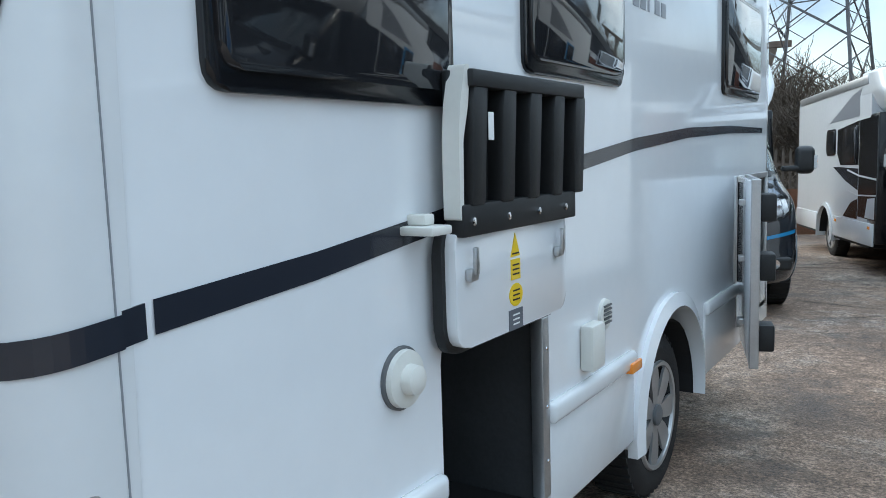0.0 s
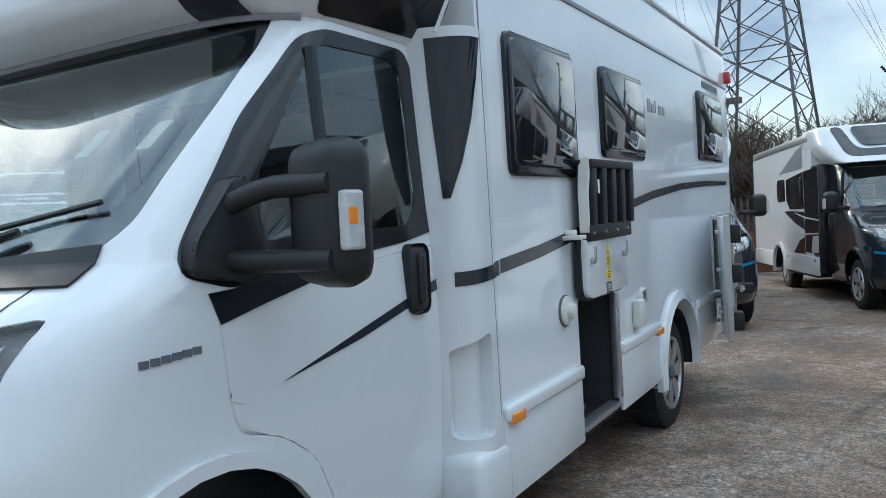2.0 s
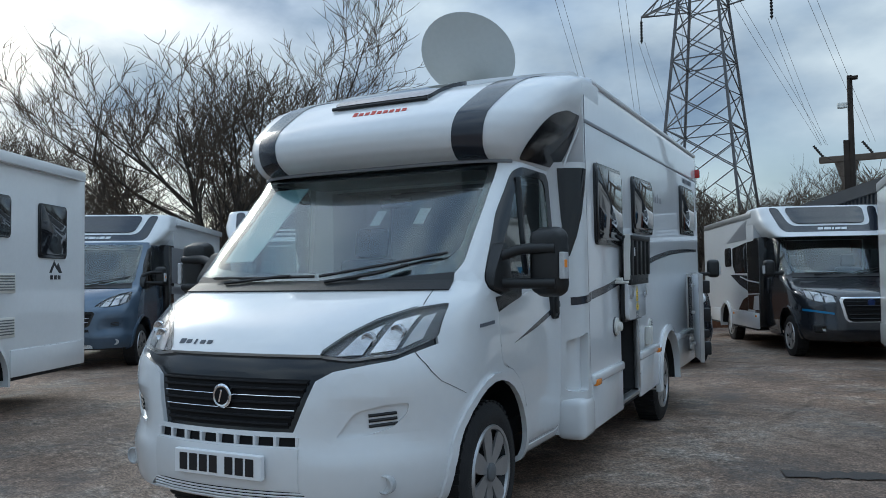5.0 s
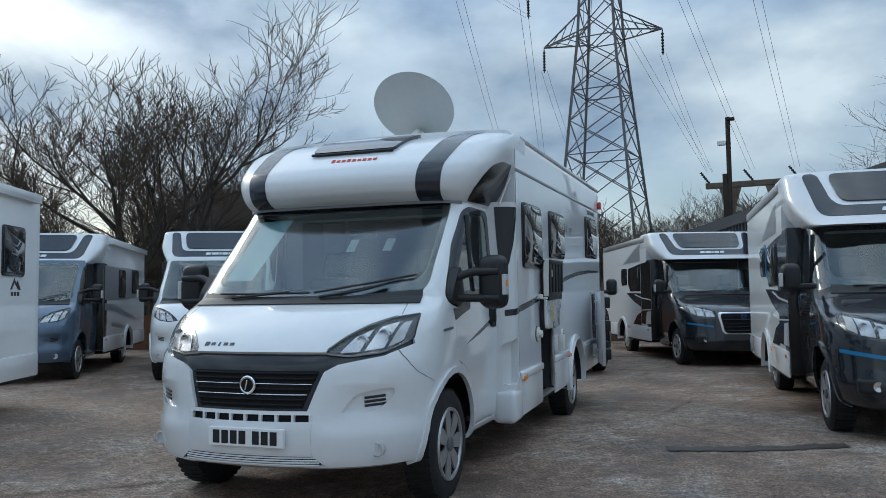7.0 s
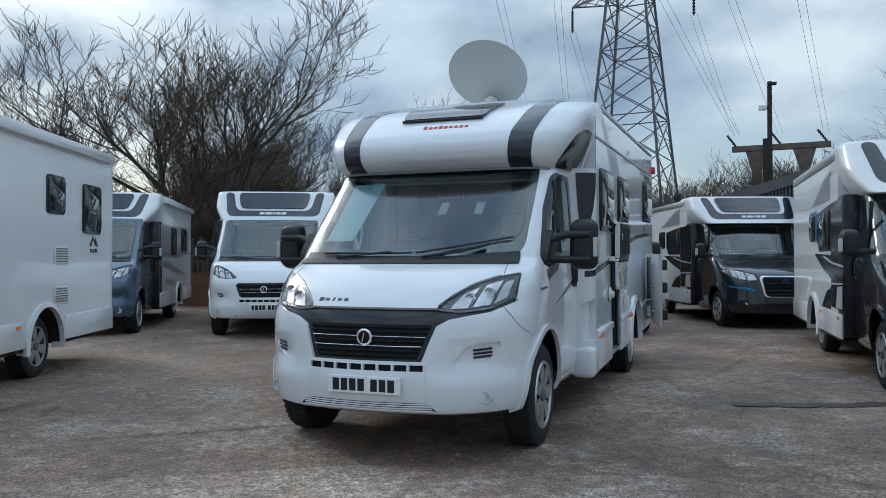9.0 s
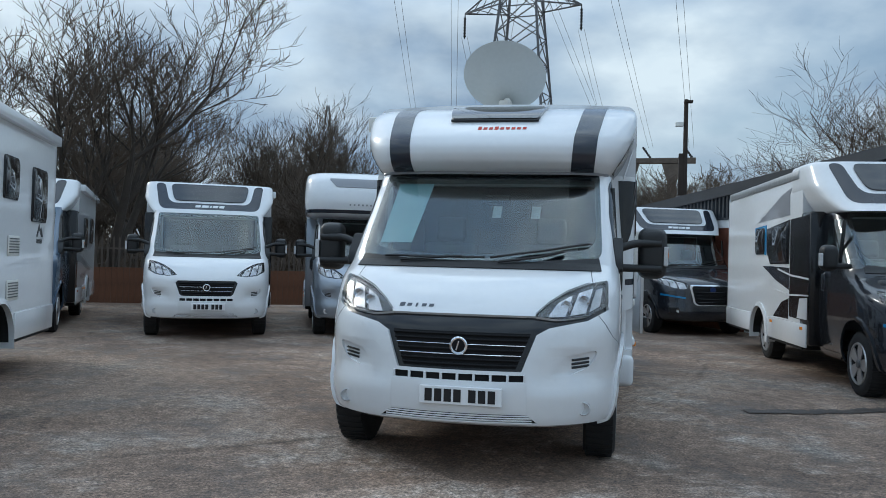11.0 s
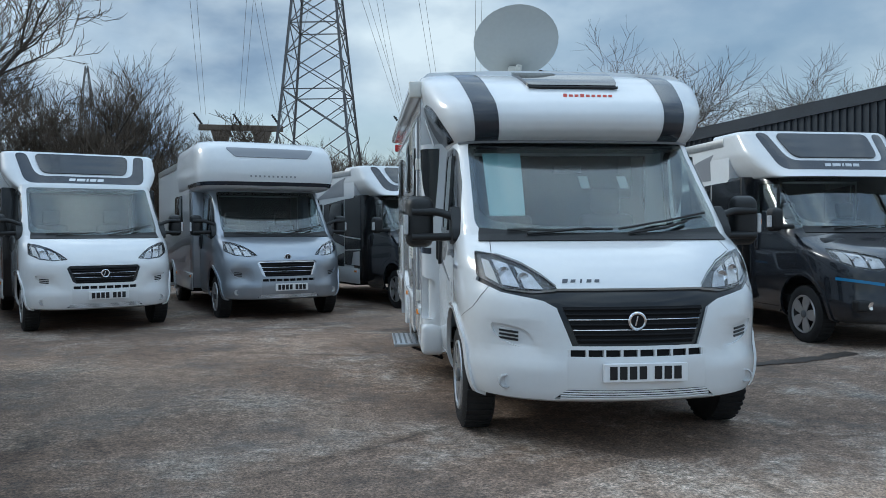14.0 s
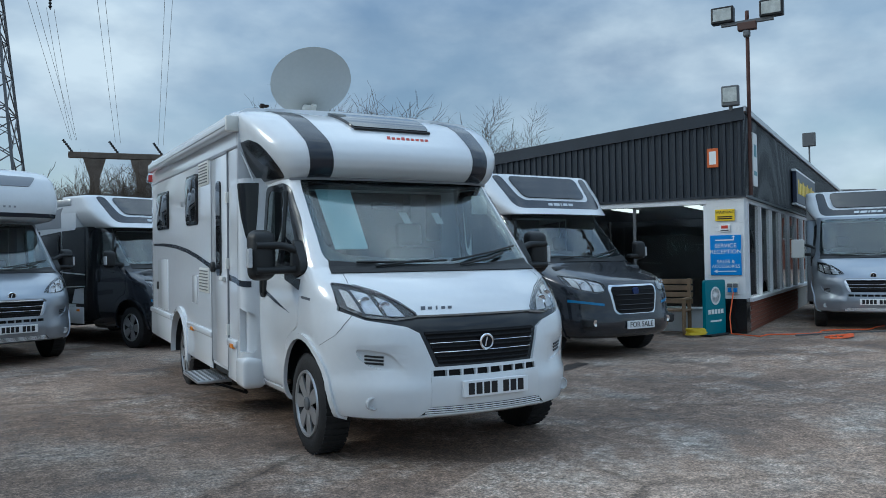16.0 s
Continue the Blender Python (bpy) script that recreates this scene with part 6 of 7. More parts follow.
win = part("shop_window", box((0.02, 0.66, 0.46), (0.10, 0.72, 2.36)), TRIM, b, "large shop window with slim frames")
for y in (2.0, 3.9, 6.0, 9.14):
    part("mullion", box((0.03, y, 0.46), (0.09, y + 0.05, 2.36)), PLASTIC_GREY, win)
for y0, y1 in ((0.72, 2.0), (2.05, 3.9), (3.95, 6.0), (6.05, 9.14)):
    g = part("pane", box((0.055, y0, 0.46), (0.063, y1, 2.36)), SHOP_GLASS, win)
    g.visible_shadow = False
far_wall = part("far_wall", box((0.0, 9.2, 0), (0.12, 14, 2.3)), BRICK, b)
part("white_band", box((-0.02, 9.2, 2.28), (0.12, 14, 2.46), 0.004, 1), TRIM, b)
brick_me = None
for r in range(30):
    for k in range(9):
        z, y = 0.005 + 0.0765 * r, 10.3 + 0.23 * k + (0.115 if r % 2 else 0)
        if brick_me is None:
            o = part("brick", box((-0.012, 0, 0), (0.0, 0.218, 0.066)), BRICK, far_wall)
            brick_me = o.data
        else:
            o = new("brick", brick_me)
            o.parent = far_wall
        o.location = (0, y, z)
# road side: brick base, windows with white frames
base = part("base_wall", box((0.35, 0.0, 0), (24, 0.12, 0.55)), MORTAR, b)
o_me = None
for r in range(7):
    for k in range(30):
        if o_me is None:
            o = part("brick", box((0, -0.012, 0), (0.218, 0.0, 0.066)), BRICK, base)
            o_me = o.data
        else:
            o = new("brick", o_me)
            o.parent = base
        o.location = (0.36 + 0.23 * k + (0.115 if r % 2 else 0), 0, 0.006 + 0.0765 * r)
part("sill", box((0.34, -0.07, 0.55), (12, 0.14, 0.62), 0.005, 1), TRIM, b)
win = part("shop_window", box((0.34, 0.02, 2.38), (12, 0.10, 2.46)), TRIM, b, "row of shop windows with white frames")
for k in range(9):
    x = 0.34 + 1.4 * k
    part("mullion", box((x, -0.01, 0.62), (x + 0.09, 0.10, 2.38), 0.004, 1), TRIM, win)
    if k < 8:
        g = part("pane", box((x + 0.09, 0.045, 0.62), (x + 1.4, 0.053, 2.38)), SHOP_GLASS, win)
        g.visible_shadow = False
part("side_wall", box((12, 0.0, 0.55), (24, 0.12, 2.5)), ROOM, b)
part("back_wall", box((23.9, 0.12, 0), (24, 14, 3.9)), ROOM, b)
part("inner_wall", box((8.0, 0.2, 0), (8.1, 14, 2.8)), ROOM, b)
part("end_wall", box((0.12, 13.9, 0), (24, 14, 2.8)), ROOM, b)
part("inner_floor", box((0.12, 0.12, 0.0), (23.9, 13.9, 0.05)), FLOOR, b)
part("suspended_ceiling", box((0.13, 0.13, 2.47), (8.0, 13.8, 2.495)), ROOM, b)
for k in range(4):
    lamp = part("strip_light", box((1.0, 1.2 + 1.5 * k, 2.40), (2.6, 1.32 + 1.5 * k, 2.465), 0.01), TUBE, b)
for k in range(3):
    part("display_panel", box((3.5, 1.5 + 2.2 * k, 0.05), (3.56, 3.0 + 2.2 * k, 1.9)), LOCKER, b)


def wall_sign(name, y0, y1, z0, z1, material, label, category="sign"):
    s = root(name, SHOW @ pose(-0.012, (y0 + y1) / 2, (z0 + z1) / 2), label, category)
    part("board", box((-0.02, -(y1 - y0) / 2, -(z1 - z0) / 2), (0.0, (y1 - y0) / 2, (z1 - z0) / 2), 0.004, 1), material, s)
    return s


def on_sign(s, name, y0, y1, z0, z1, material):
    part(name, box((-0.0235, min(y0, y1), z0), (-0.019, max(y0, y1), z1)), material, s)


WALL_TURN = lambda y, z: pose(-0.022, y, z, 90, 0, -90)
sg = wall_sign("wall_sign", 0.06, 0.60, 1.05, 1.78, SIGN_BLUE, "blue sign with white lettering on the white brick pier")
words("SERVICE", 0.105, PAPER, WALL_TURN(0.0, 0.17), "lettering", sg)
words("RECEPTION", 0.105, PAPER, WALL_TURN(0.0, 0.06), "lettering", sg)
words("SALES &", 0.09, PAPER, WALL_TURN(0.0, -0.12), "lettering", sg)
words("ACCESSORIES", 0.08, PAPER, WALL_TURN(0.0, -0.205), "lettering", sg)
on_sign(sg, "arrow", -0.14, 0.18, 0.265, 0.285, PAPER)
on_sign(sg, "arrow", -0.15, -0.13, 0.265, 0.335, PAPER)
part("arrow_head", add_prism(bmesh.new(), [(-0.17, 0.325), (-0.11, 0.325), (-0.14, 0.355)], "x", -0.024, -0.019), PAPER, sg)
on_sign(sg, "arrow", -0.18, 0.16, -0.30, -0.285, PAPER)
part("arrow_head", add_prism(bmesh.new(), [(0.15, -0.325), (0.15, -0.26), (0.21, -0.2925)], "x", -0.024, -0.019), PAPER, sg)
sg = wall_sign("warning_sign", 0.16, 0.50, 2.04, 2.25, YELLOW, "yellow warning sign on the white brick pier")
words("WARNING", 0.07, INK, WALL_TURN(0.0, 0.05), "lettering", sg)
for k in range(2):
    on_sign(sg, "text_bar", -0.13, 0.13, -0.04 - 0.035 * k, -0.02 - 0.035 * k, INK)
sg = wall_sign("small_sign", 0.25, 0.43, 1.84, 1.97, PAPER, "small red and white notice on the pier")
on_sign(sg, "red_mark", -0.06, 0.06, -0.005, 0.05, RED_INK)
on_sign(sg, "text_bar", -0.07, 0.07, -0.045, -0.03, INK)
sg = wall_sign("alarm_box", 0.42, 0.62, 3.03, 3.38, ORANGE, "faded orange alarm box high on the cladding", "alarm box")
sg.matrix_world = SHOW @ pose(-0.03, 0.52, 3.2)
on_sign(sg, "cover", -0.06, 0.06, -0.12, 0.12, PAPER)
sk = wall_sign("socket_box", 0.12, 0.32, 0.70, 0.92, WHITE_PLASTIC, "white outdoor sockets with plugs", "socket")
for y in (-0.05, 0.05):
    part("plug", box((-0.09, y - 0.03, -0.07), (-0.02, y + 0.03, 0.01), 0.01), SIGN_BLUE, sk)
    part("socket_hood", box((-0.06, y - 0.04, 0.02), (-0.02, y + 0.04, 0.09), 0.01), PLASTIC_GREY, sk)
# signs on the road side
s2 = root("wall_sign", SHOW @ pose(0.75, -0.06, 3.2), "tall white sign on the cladding", "sign")
part("board", box((-0.22, -0.03, -0.5), (0.22, 0.0, 0.5), 0.004, 1), PAPER, s2)
part("emblem", box((-0.12, -0.034, 0.05), (0.12, -0.03, 0.28), 0.004, 1), TEAL, s2)
part("text_bar", box((-0.15, -0.034, -0.3), (0.15, -0.03, -0.22)), TEAL, s2)
s3 = root("fascia_sign", SHOW @ pose(8.6, -0.10, 3.1), "long navy fascia sign with yellow lettering shapes", "sign")
part("board", box((-2.2, -0.05, -0.4), (2.2, 0.05, 0.4), 0.01, 1), mat("navy_sign", (0.03, 0.04, 0.07), 0.4), s3)
part("border", box((-2.24, -0.04, 0.4), (2.24, 0.06, 0.45)), PAPER, s3)
part("border", box((-2.24, -0.04, -0.45), (2.24, 0.06, -0.4)), PAPER, s3)
for k in range(12):
    part("letter_shape", box((-1.9 + 0.32 * k, -0.056, -0.16), (-1.68 + 0.32 * k, -0.05, 0.14 if k % 3 else 0.2)), YELLOW, s3)

# floodlight mast on the corner
ms = root("floodlight_mast", SHOW @ pose(0.14, -0.10, 2.5), "rusty steel mast with two floodlights on the showroom corner", "floodlight")
part("mast", add_tube(bmesh.new(), (0, 0, 0), (0, 0, 3.35), 0.035, n=10), mat("rusty_steel", (0.10, 0.045, 0.035), 0.7, vary=0.4, scale=8), ms)
part("cross_bar", box((-0.04, -0.45, 3.12), (0.04, 0.45, 3.18)), PLASTIC_GREY, ms)
part("junction", box((-0.07, -0.16, 3.0), (0.07, 0.16, 3.14), 0.01), ms and mat("brown_box", (0.09, 0.05, 0.04), 0.7), ms)
part("camera_dome", box((-0.12, -0.06, 2.86), (0.0, 0.06, 2.98), 0.03, 3), PLASTIC_GREY, ms)
for y in (-0.42, 0.42):
    h = box((-0.09, y - 0.20, 3.18), (0.09, y + 0.20, 3.48), 0.02, m=None)
    fl = part("floodlight", h, PLASTIC, ms)
    part("lens", box((-0.10, y - 0.16, 3.22), (-0.088, y + 0.16, 3.44)), mat("flood_glass", (0.55, 0.58, 0.55), 0.15, vary=0.4, scale=8), fl)
fl = root("floodlight", SHOW @ pose(-0.05, 0.18, 4.08), "grey floodlight on the roof corner", "floodlight")
part("housing", box((-0.08, -0.15, 0.03), (0.05, 0.15, 0.40), 0.02), PLASTIC_GREY, fl)
part("lens", box((-0.09, -0.12, 0.10), (-0.079, 0.12, 0.36)), bpy.data.materials["flood_glass"], fl)
part("bracket", box((-0.03, -0.03, -0.05), (0.03, 0.03, 0.05)), PLASTIC_GREY, fl)

far_mast = root("floodlight_mast", SHOW @ pose(17.0, 0.6, 3.95), "thin grey mast with one floodlight on the showroom roof", "floodlight")
part("mast", add_tube(bmesh.new(), (0, 0, 0), (0, 0, 1.5), 0.03, n=8), PLASTIC_GREY, far_mast)
part("housing", box((-0.12, -0.22, 1.45), (0.10, 0.22, 1.95), 0.02), PLASTIC_GREY, far_mast)
# A-board, bench and cables by the pier
ab = root("advertising_board", pose(8.02, 5.32, 0, 0, 0, 12), "teal advertising board standing on the tarmac", "sign board")
part("panel", prism(rounded([(-0.33, 0.02), (0.33, 0.02), (0.33, 0.98), (-0.33, 0.98)], 0.06, 4), "y", -0.03, 0.03), TEAL, ab)
part("emblem", add_lathe(bmesh.new(), [(0, 0.16), (-0.004, 0.16), (-0.004, 0.13), (0, 0.13)], (0, -0.03, 0.70), "y", 28), PAPER, ab)
part("emblem_wing", prism([(-0.10, 0.70), (0.0, 0.66), (0.11, 0.73), (0.02, 0.74), (-0.02, 0.79)], "y", -0.034, -0.03), PAPER, ab)
for k in range(5):
    part("name_shape", box((-0.25 + 0.105 * k, -0.034, 0.38), (-0.17 + 0.105 * k, -0.03, 0.46)), PAPER, ab)
part("text_bar", box((-0.18, -0.034, 0.24), (0.18, -0.03, 0.27)), PAPER, ab)
part("foot", box((-0.30, -0.12, 0), (0.30, 0.12, 0.03), 0.01), PLASTIC, ab)
be = root("bench", pose(7.45, 6.35, 0, 0, 0, -58), "weathered wooden slatted garden bench", "bench")
for k in range(4):
    part("seat_slat", box((-0.75, -0.28 + 0.12 * k, 0.42), (0.75, -0.18 + 0.12 * k, 0.45), 0.005, 1), TIMBER, be)
for k in range(4):
    part("back_slat", box((-0.75, 0.20, 0.54 + 0.12 * k), (0.75, 0.23, 0.63 + 0.12 * k), 0.005, 1), TIMBER, be)
for x in (-0.72, 0.66):
    part("leg", box((x, -0.28, 0), (x + 0.06, -0.22, 0.62), 0.005, 1), TIMBER, be)
    part("leg", box((x, 0.17, 0), (x + 0.06, 0.23, 1.0), 0.005, 1), TIMBER, be)
    part("arm_rest", box((x - 0.01, -0.30, 0.62), (x + 0.07, 0.22, 0.66), 0.005, 1), TIMBER, be)


def cable(name, pts, r, material, label):
    o = part(name, add_path(bmesh.new(), pts, r, 6), material, None, label, smooth=60)
    return tagged(o, label, "cable")


ORANGE_CABLE = mat("orange_cable", (0.85, 0.13, 0.03), 0.5)
YELLOW_CABLE = mat("yellow_hose", (0.75, 0.55, 0.03), 0.5)
rng = random.Random(3)
pts = [(SHOW @ Vector((-0.09, 0.2, 0.75)))[:], (SHOW @ Vector((-0.2, 0.25, 0.3)))[:], (SHOW @ Vector((-0.35, 0.2, 0.02)))[:]]
pts += [(8.25 + 0.30 * k + 0.10 * math.sin(k * 1.9), 4.55 - 0.02 * k + 0.16 * math.sin(k * 1.3), 0.025) for k in range(12)]
cable("extension_cable", pts, 0.012, ORANGE_CABLE, "orange extension cable trailing from the wall socket")
cable("coiled_cable", [(9.2 + 0.35 * math.cos(a) + 0.01 * a, 3.75 + 0.16 * math.sin(a * 1.07), 0.02 + 0.004 * (k % 3)) for k, a in enumerate(np.linspace(0, 26, 90))], 0.012, ORANGE_CABLE, "loose coil of orange cable on the tarmac")
cable("coiled_hose", [(7.62 + 0.22 * math.cos(a) * (1 + 0.1 * math.sin(a * 0.7)), 5.35 + 0.13 * math.sin(a), 0.03 + 0.0016 * k) for k, a in enumerate(np.linspace(0, 30, 70))], 0.013, YELLOW_CABLE, "coil of yellow hose on the tarmac")
cable("ground_hose", [(8.9 + 0.5 * k, 4.35 - 0.12 * k + 0.05 * math.sin(k), 0.02) for k in range(14)], 0.014, PLASTIC_GREY, "grey hose lying on the tarmac")

# ---- pylon, gantries and lines ----
STEEL = mat("weathered_galvanised_steel", (0.17, 0.17, 0.175), 0.6, metal=0.4, vary=0.35, scale=0.6)
CONCRETE = mat("old_concrete", (0.16, 0.13, 0.105), 0.9, vary=0.4, scale=1.5)


def pylon(name, m, label):
    p = root(name, m, label, "pylon", "power pylons")
    wid = lambda z: float(np.interp(z, [0, 8, 20, 30, 36], [6.6, 4.9, 2.7, 1.7, 0.4]))
    corner = lambda i, z: Vector((wid(z) / 2 * (1 if i in (0, 1) else -1), wid(z) / 2 * (1 if i in (0, 3) else -1), z))
    zs = [0, 4.6, 8.4, 11.4, 13.9, 16.1, 18.1, 20.0, 22.2, 24.4, 26.4, 28.4, 30.5, 33.0, 36.0]
    for i in range(4):
        part("leg", add_path(bmesh.new(), [corner(i, z) for z in zs], 0.115, 4), STEEL, p)
    for i in range(4):
        j = (i + 1) % 4
        def member(nm, a, c, r):
            part(nm, add_tube(bmesh.new(), a, c, r, n=4), STEEL, p)
        for k, (a, c) in enumerate(zip(zs, zs[1:])):
            member("brace", corner(i, a), corner(j, c), 0.05)
            member("brace", corner(j, a), corner(i, c), 0.05)
            if k % 2 == 1 or k < 2:
                member("cross_member", corner(i, a), corner(j, a), 0.05)
            if k < 3:
                mid = (corner(i, a) + corner(j, c) + corner(j, a) + corner(i, c)) / 4
                for q in (i, j):
                    member("strut", mid.lerp(corner(q, a), 0.5), corner(q, (a + c) / 2), 0.035)
                    member("strut", mid.lerp(corner(q, c), 0.5), corner(q, (a + c) / 2), 0.035)
    for z, reach in ((20.2, 4.4), (24.6, 5.6), (28.8, 4.2)):
        for s in (1, -1):
            bm = bmesh.new()
            tip = Vector((s * reach, 0, z - 0.1))
            for y in (1, -1):
                w = wid(z) / 2
                add_tube(bm, (s * w, y * w, z), tip, 0.06, n=4)
                add_tube(bm, (s * w, y * w, z + 1.5), tip, 0.06, n=4)
                for t in (0.25, 0.5, 0.75):
                    lo, hi = Vector((s * w, y * w, z)).lerp(tip, t), Vector((s * w, y * w, z + 1.5)).lerp(tip, t - 0.2)
                    add_tube(bm, lo, hi, 0.035, n=4)
            for t in (0.0, 0.3, 0.6):
                add_tube(bm, Vector((s * wid(z) / 2, wid(z) / 2, z)).lerp(tip, t), Vector((s * wid(z) / 2, -wid(z) / 2, z)).lerp(tip, t + 0.3), 0.035, n=4)
            arm = part("cross_arm", bm, STEEL, p)
            ins = bmesh.new()
            add_lathe(ins, [(-1.9, 0.03)] + [(-1.8 + 0.11 * k, 0.12 if k % 2 else 0.05) for k in range(15)] + [(0, 0.03)], tip, "z", 8)
            part("insulator", ins, PLASTIC, arm)
    return p


PY = Vector((-4.9, 53.0, 0))
near_pylon = pylon("pylon", pose(*PY, 0, 0, -8), "grey lattice steel power pylon behind the yard")
tagged(copy_thing(near_pylon, pose(-43.5, 120, -2, 0, 0, 30) @ Matrix.Diagonal((0.8, 0.8, 0.8, 1))), "far small lattice steel power pylon")


def gantry(x, y, z, length, turn):
    g = root("line_gantry", pose(x, y, 0, 0, 0, turn), "dark concrete line gantry on two posts", "gantry", "line gantries")
    part("beam", box((-length / 2, -0.25, z - 0.55), (length / 2, 0.25, z), 0.05), CONCRETE, g)
    for s in (-1, 1):
        bm = bmesh.new()
        add_prism(bm, [(-0.42, 0), (0.42, 0), (0.42, z - 2.4), (0.95, z - 0.6), (-0.95, z - 0.6), (-0.42, z - 2.4)], "y", -0.35, 0.35)
        bm.transform(Matrix.Translation((s * length * 0.24, 0, 0)))
        part("post", bm, CONCRETE, g)
    for s in (-0.46, 0.0, 0.46):
        bm = add_lathe(bmesh.new(), [(0.12 * k, 0.14 if k % 2 else 0.07) for k in range(12)], (s * length, 0.0, z), "z", 8)
        bm.transform(Matrix.Translation((s * length, 0, z)) @ Matrix.Rotation(radians(-35), 4, "Y") @ Matrix.Translation((-s * length, 0, -z)))
        part("insulator", bm, PLASTIC, g)


gantry(5.9, 74, 11.9, 8.4, -6)
gantry(-13.6, 74, 11.9, 8.0, 6)


def line(a, c, sag, pair=0.22):
    o = root("power_line", Matrix.Identity(4), "twin overhead power line conductors", "power line", "overhead power lines")
    a, c = Vector(a), Vector(c)
    for d in (-pair, pair):
        pts = [a.lerp(c, t) + Vector((d, 0, -sag * 4 * t * (1 - t))) for t in np.linspace(0, 1, 14)]
        part("conductor", add_path(bmesh.new(), pts, 0.012, 4), PLASTIC_GREY, o)


R = Matrix.Rotation(radians(-8), 4, "Z")
tip = lambda x, z: PY + (R @ Vector((x, 0, 0))) + Vector((0, 0, z))
line(tip(4.4, 18.3), (2.2, 74, 12.9), 0.4)
line(tip(-4.4, 18.3), (-9.9, 74, 12.9), 0.4)
for k, gx in enumerate((2.1, 5.9, 9.7)):
    line((gx, 74, 12.9), (-19 + 3.8 * k, -75, 42), 2.0)
for k, gx in enumerate((-17.2, -13.6, -9.9)):
    line((gx, 74, 12.9), (9 + 3.8 * k, -75, 42), 2.0)
line(tip(-5.6, 22.7), (-60, -75, 45), 3.0)

# timber pole with a camera, behind the sale motorhome
po = root("timber_pole", pose(3.05, 16.2, 0), "dark timber pole with a small security camera", "pole")
WOOD_DARK = mat("dark_pole_timber", (0.045, 0.032, 0.024), 0.85, vary=0.4, scale=4)
part("pole", add_tube(bmesh.new(), (0, 0, 0), (0, 0, 5.7), 0.075, 0.055, n=10), WOOD_DARK, po)
part("camera", box((-0.26, -0.08, 5.0), (-0.06, 0.04, 5.12), 0.02, 2), WHITE_PLASTIC, po)
part("top_bracket", box((-0.05, -0.10, 5.62), (0.16, 0.10, 5.67)), WOOD_DARK, po)
part("floodlight", box((-0.22, -0.2, 2.9), (0.06, -0.02, 3.2), 0.03), PLASTIC_GREY, po)
part("side_batten", box((-0.16, -0.05, 2.4), (-0.05, 0.05, 4.3)), WOOD_DARK, po)

# ---- fence behind the motorhomes ----
FENCE_WOOD = mat("brown_fence_board", (0.17, 0.075, 0.04), 0.8, vary=0.45, scale=3, bump=0.3, bump_scale=40)
FENCE_MESH = mat("rusty_mesh", (0.10, 0.08, 0.065), 0.8, vary=0.3)
fe = root("fence", pose(-24, 8.6, 0, 0, 0, 24.5), "brown board fence with steel palisade above it", "fence")
fe["kind"] = "structure"
board_me = rail_me = None
for k in range(230):
    if board_me is None:
        o = part("board", box((0, 0, 0), (0.145, 0.02, 0.95)), FENCE_WOOD, fe)
        board_me = o.data
    else:
        o = new("board", board_me)
        o.parent = fe
    o.location = (0.15 * k, 0.004 * (k % 3), 0.02)
for k in range(240):
    if rail_me is None:
        bm = bmesh.new()
        add_prism(bm, [(0, 0), (0.05, 0), (0.05, 1.7), (0.025, 1.8), (0, 1.7)], "y", 0.12, 0.13)
        o = part("pale", bm, FENCE_MESH, fe)
        rail_me = o.data
    else:
        o = new("pale", rail_me)
        o.parent = fe
    o.location = (0.145 * k, 0, 0.02)
for z in (0.5, 1.45):
    part("rail", box((0, 0.13, z), (35, 0.17, z + 0.05)), FENCE_MESH, fe)

# ---- bare winter trees and scrub ----
BARK = mat("winter_bark", (0.062, 0.05, 0.04), 0.9, vary=0.4, scale=3, bump=0.4, bump_scale=30)
TWIG = mat("bare_twig", (0.10, 0.075, 0.055), 0.9, vary=0.3, scale=2)


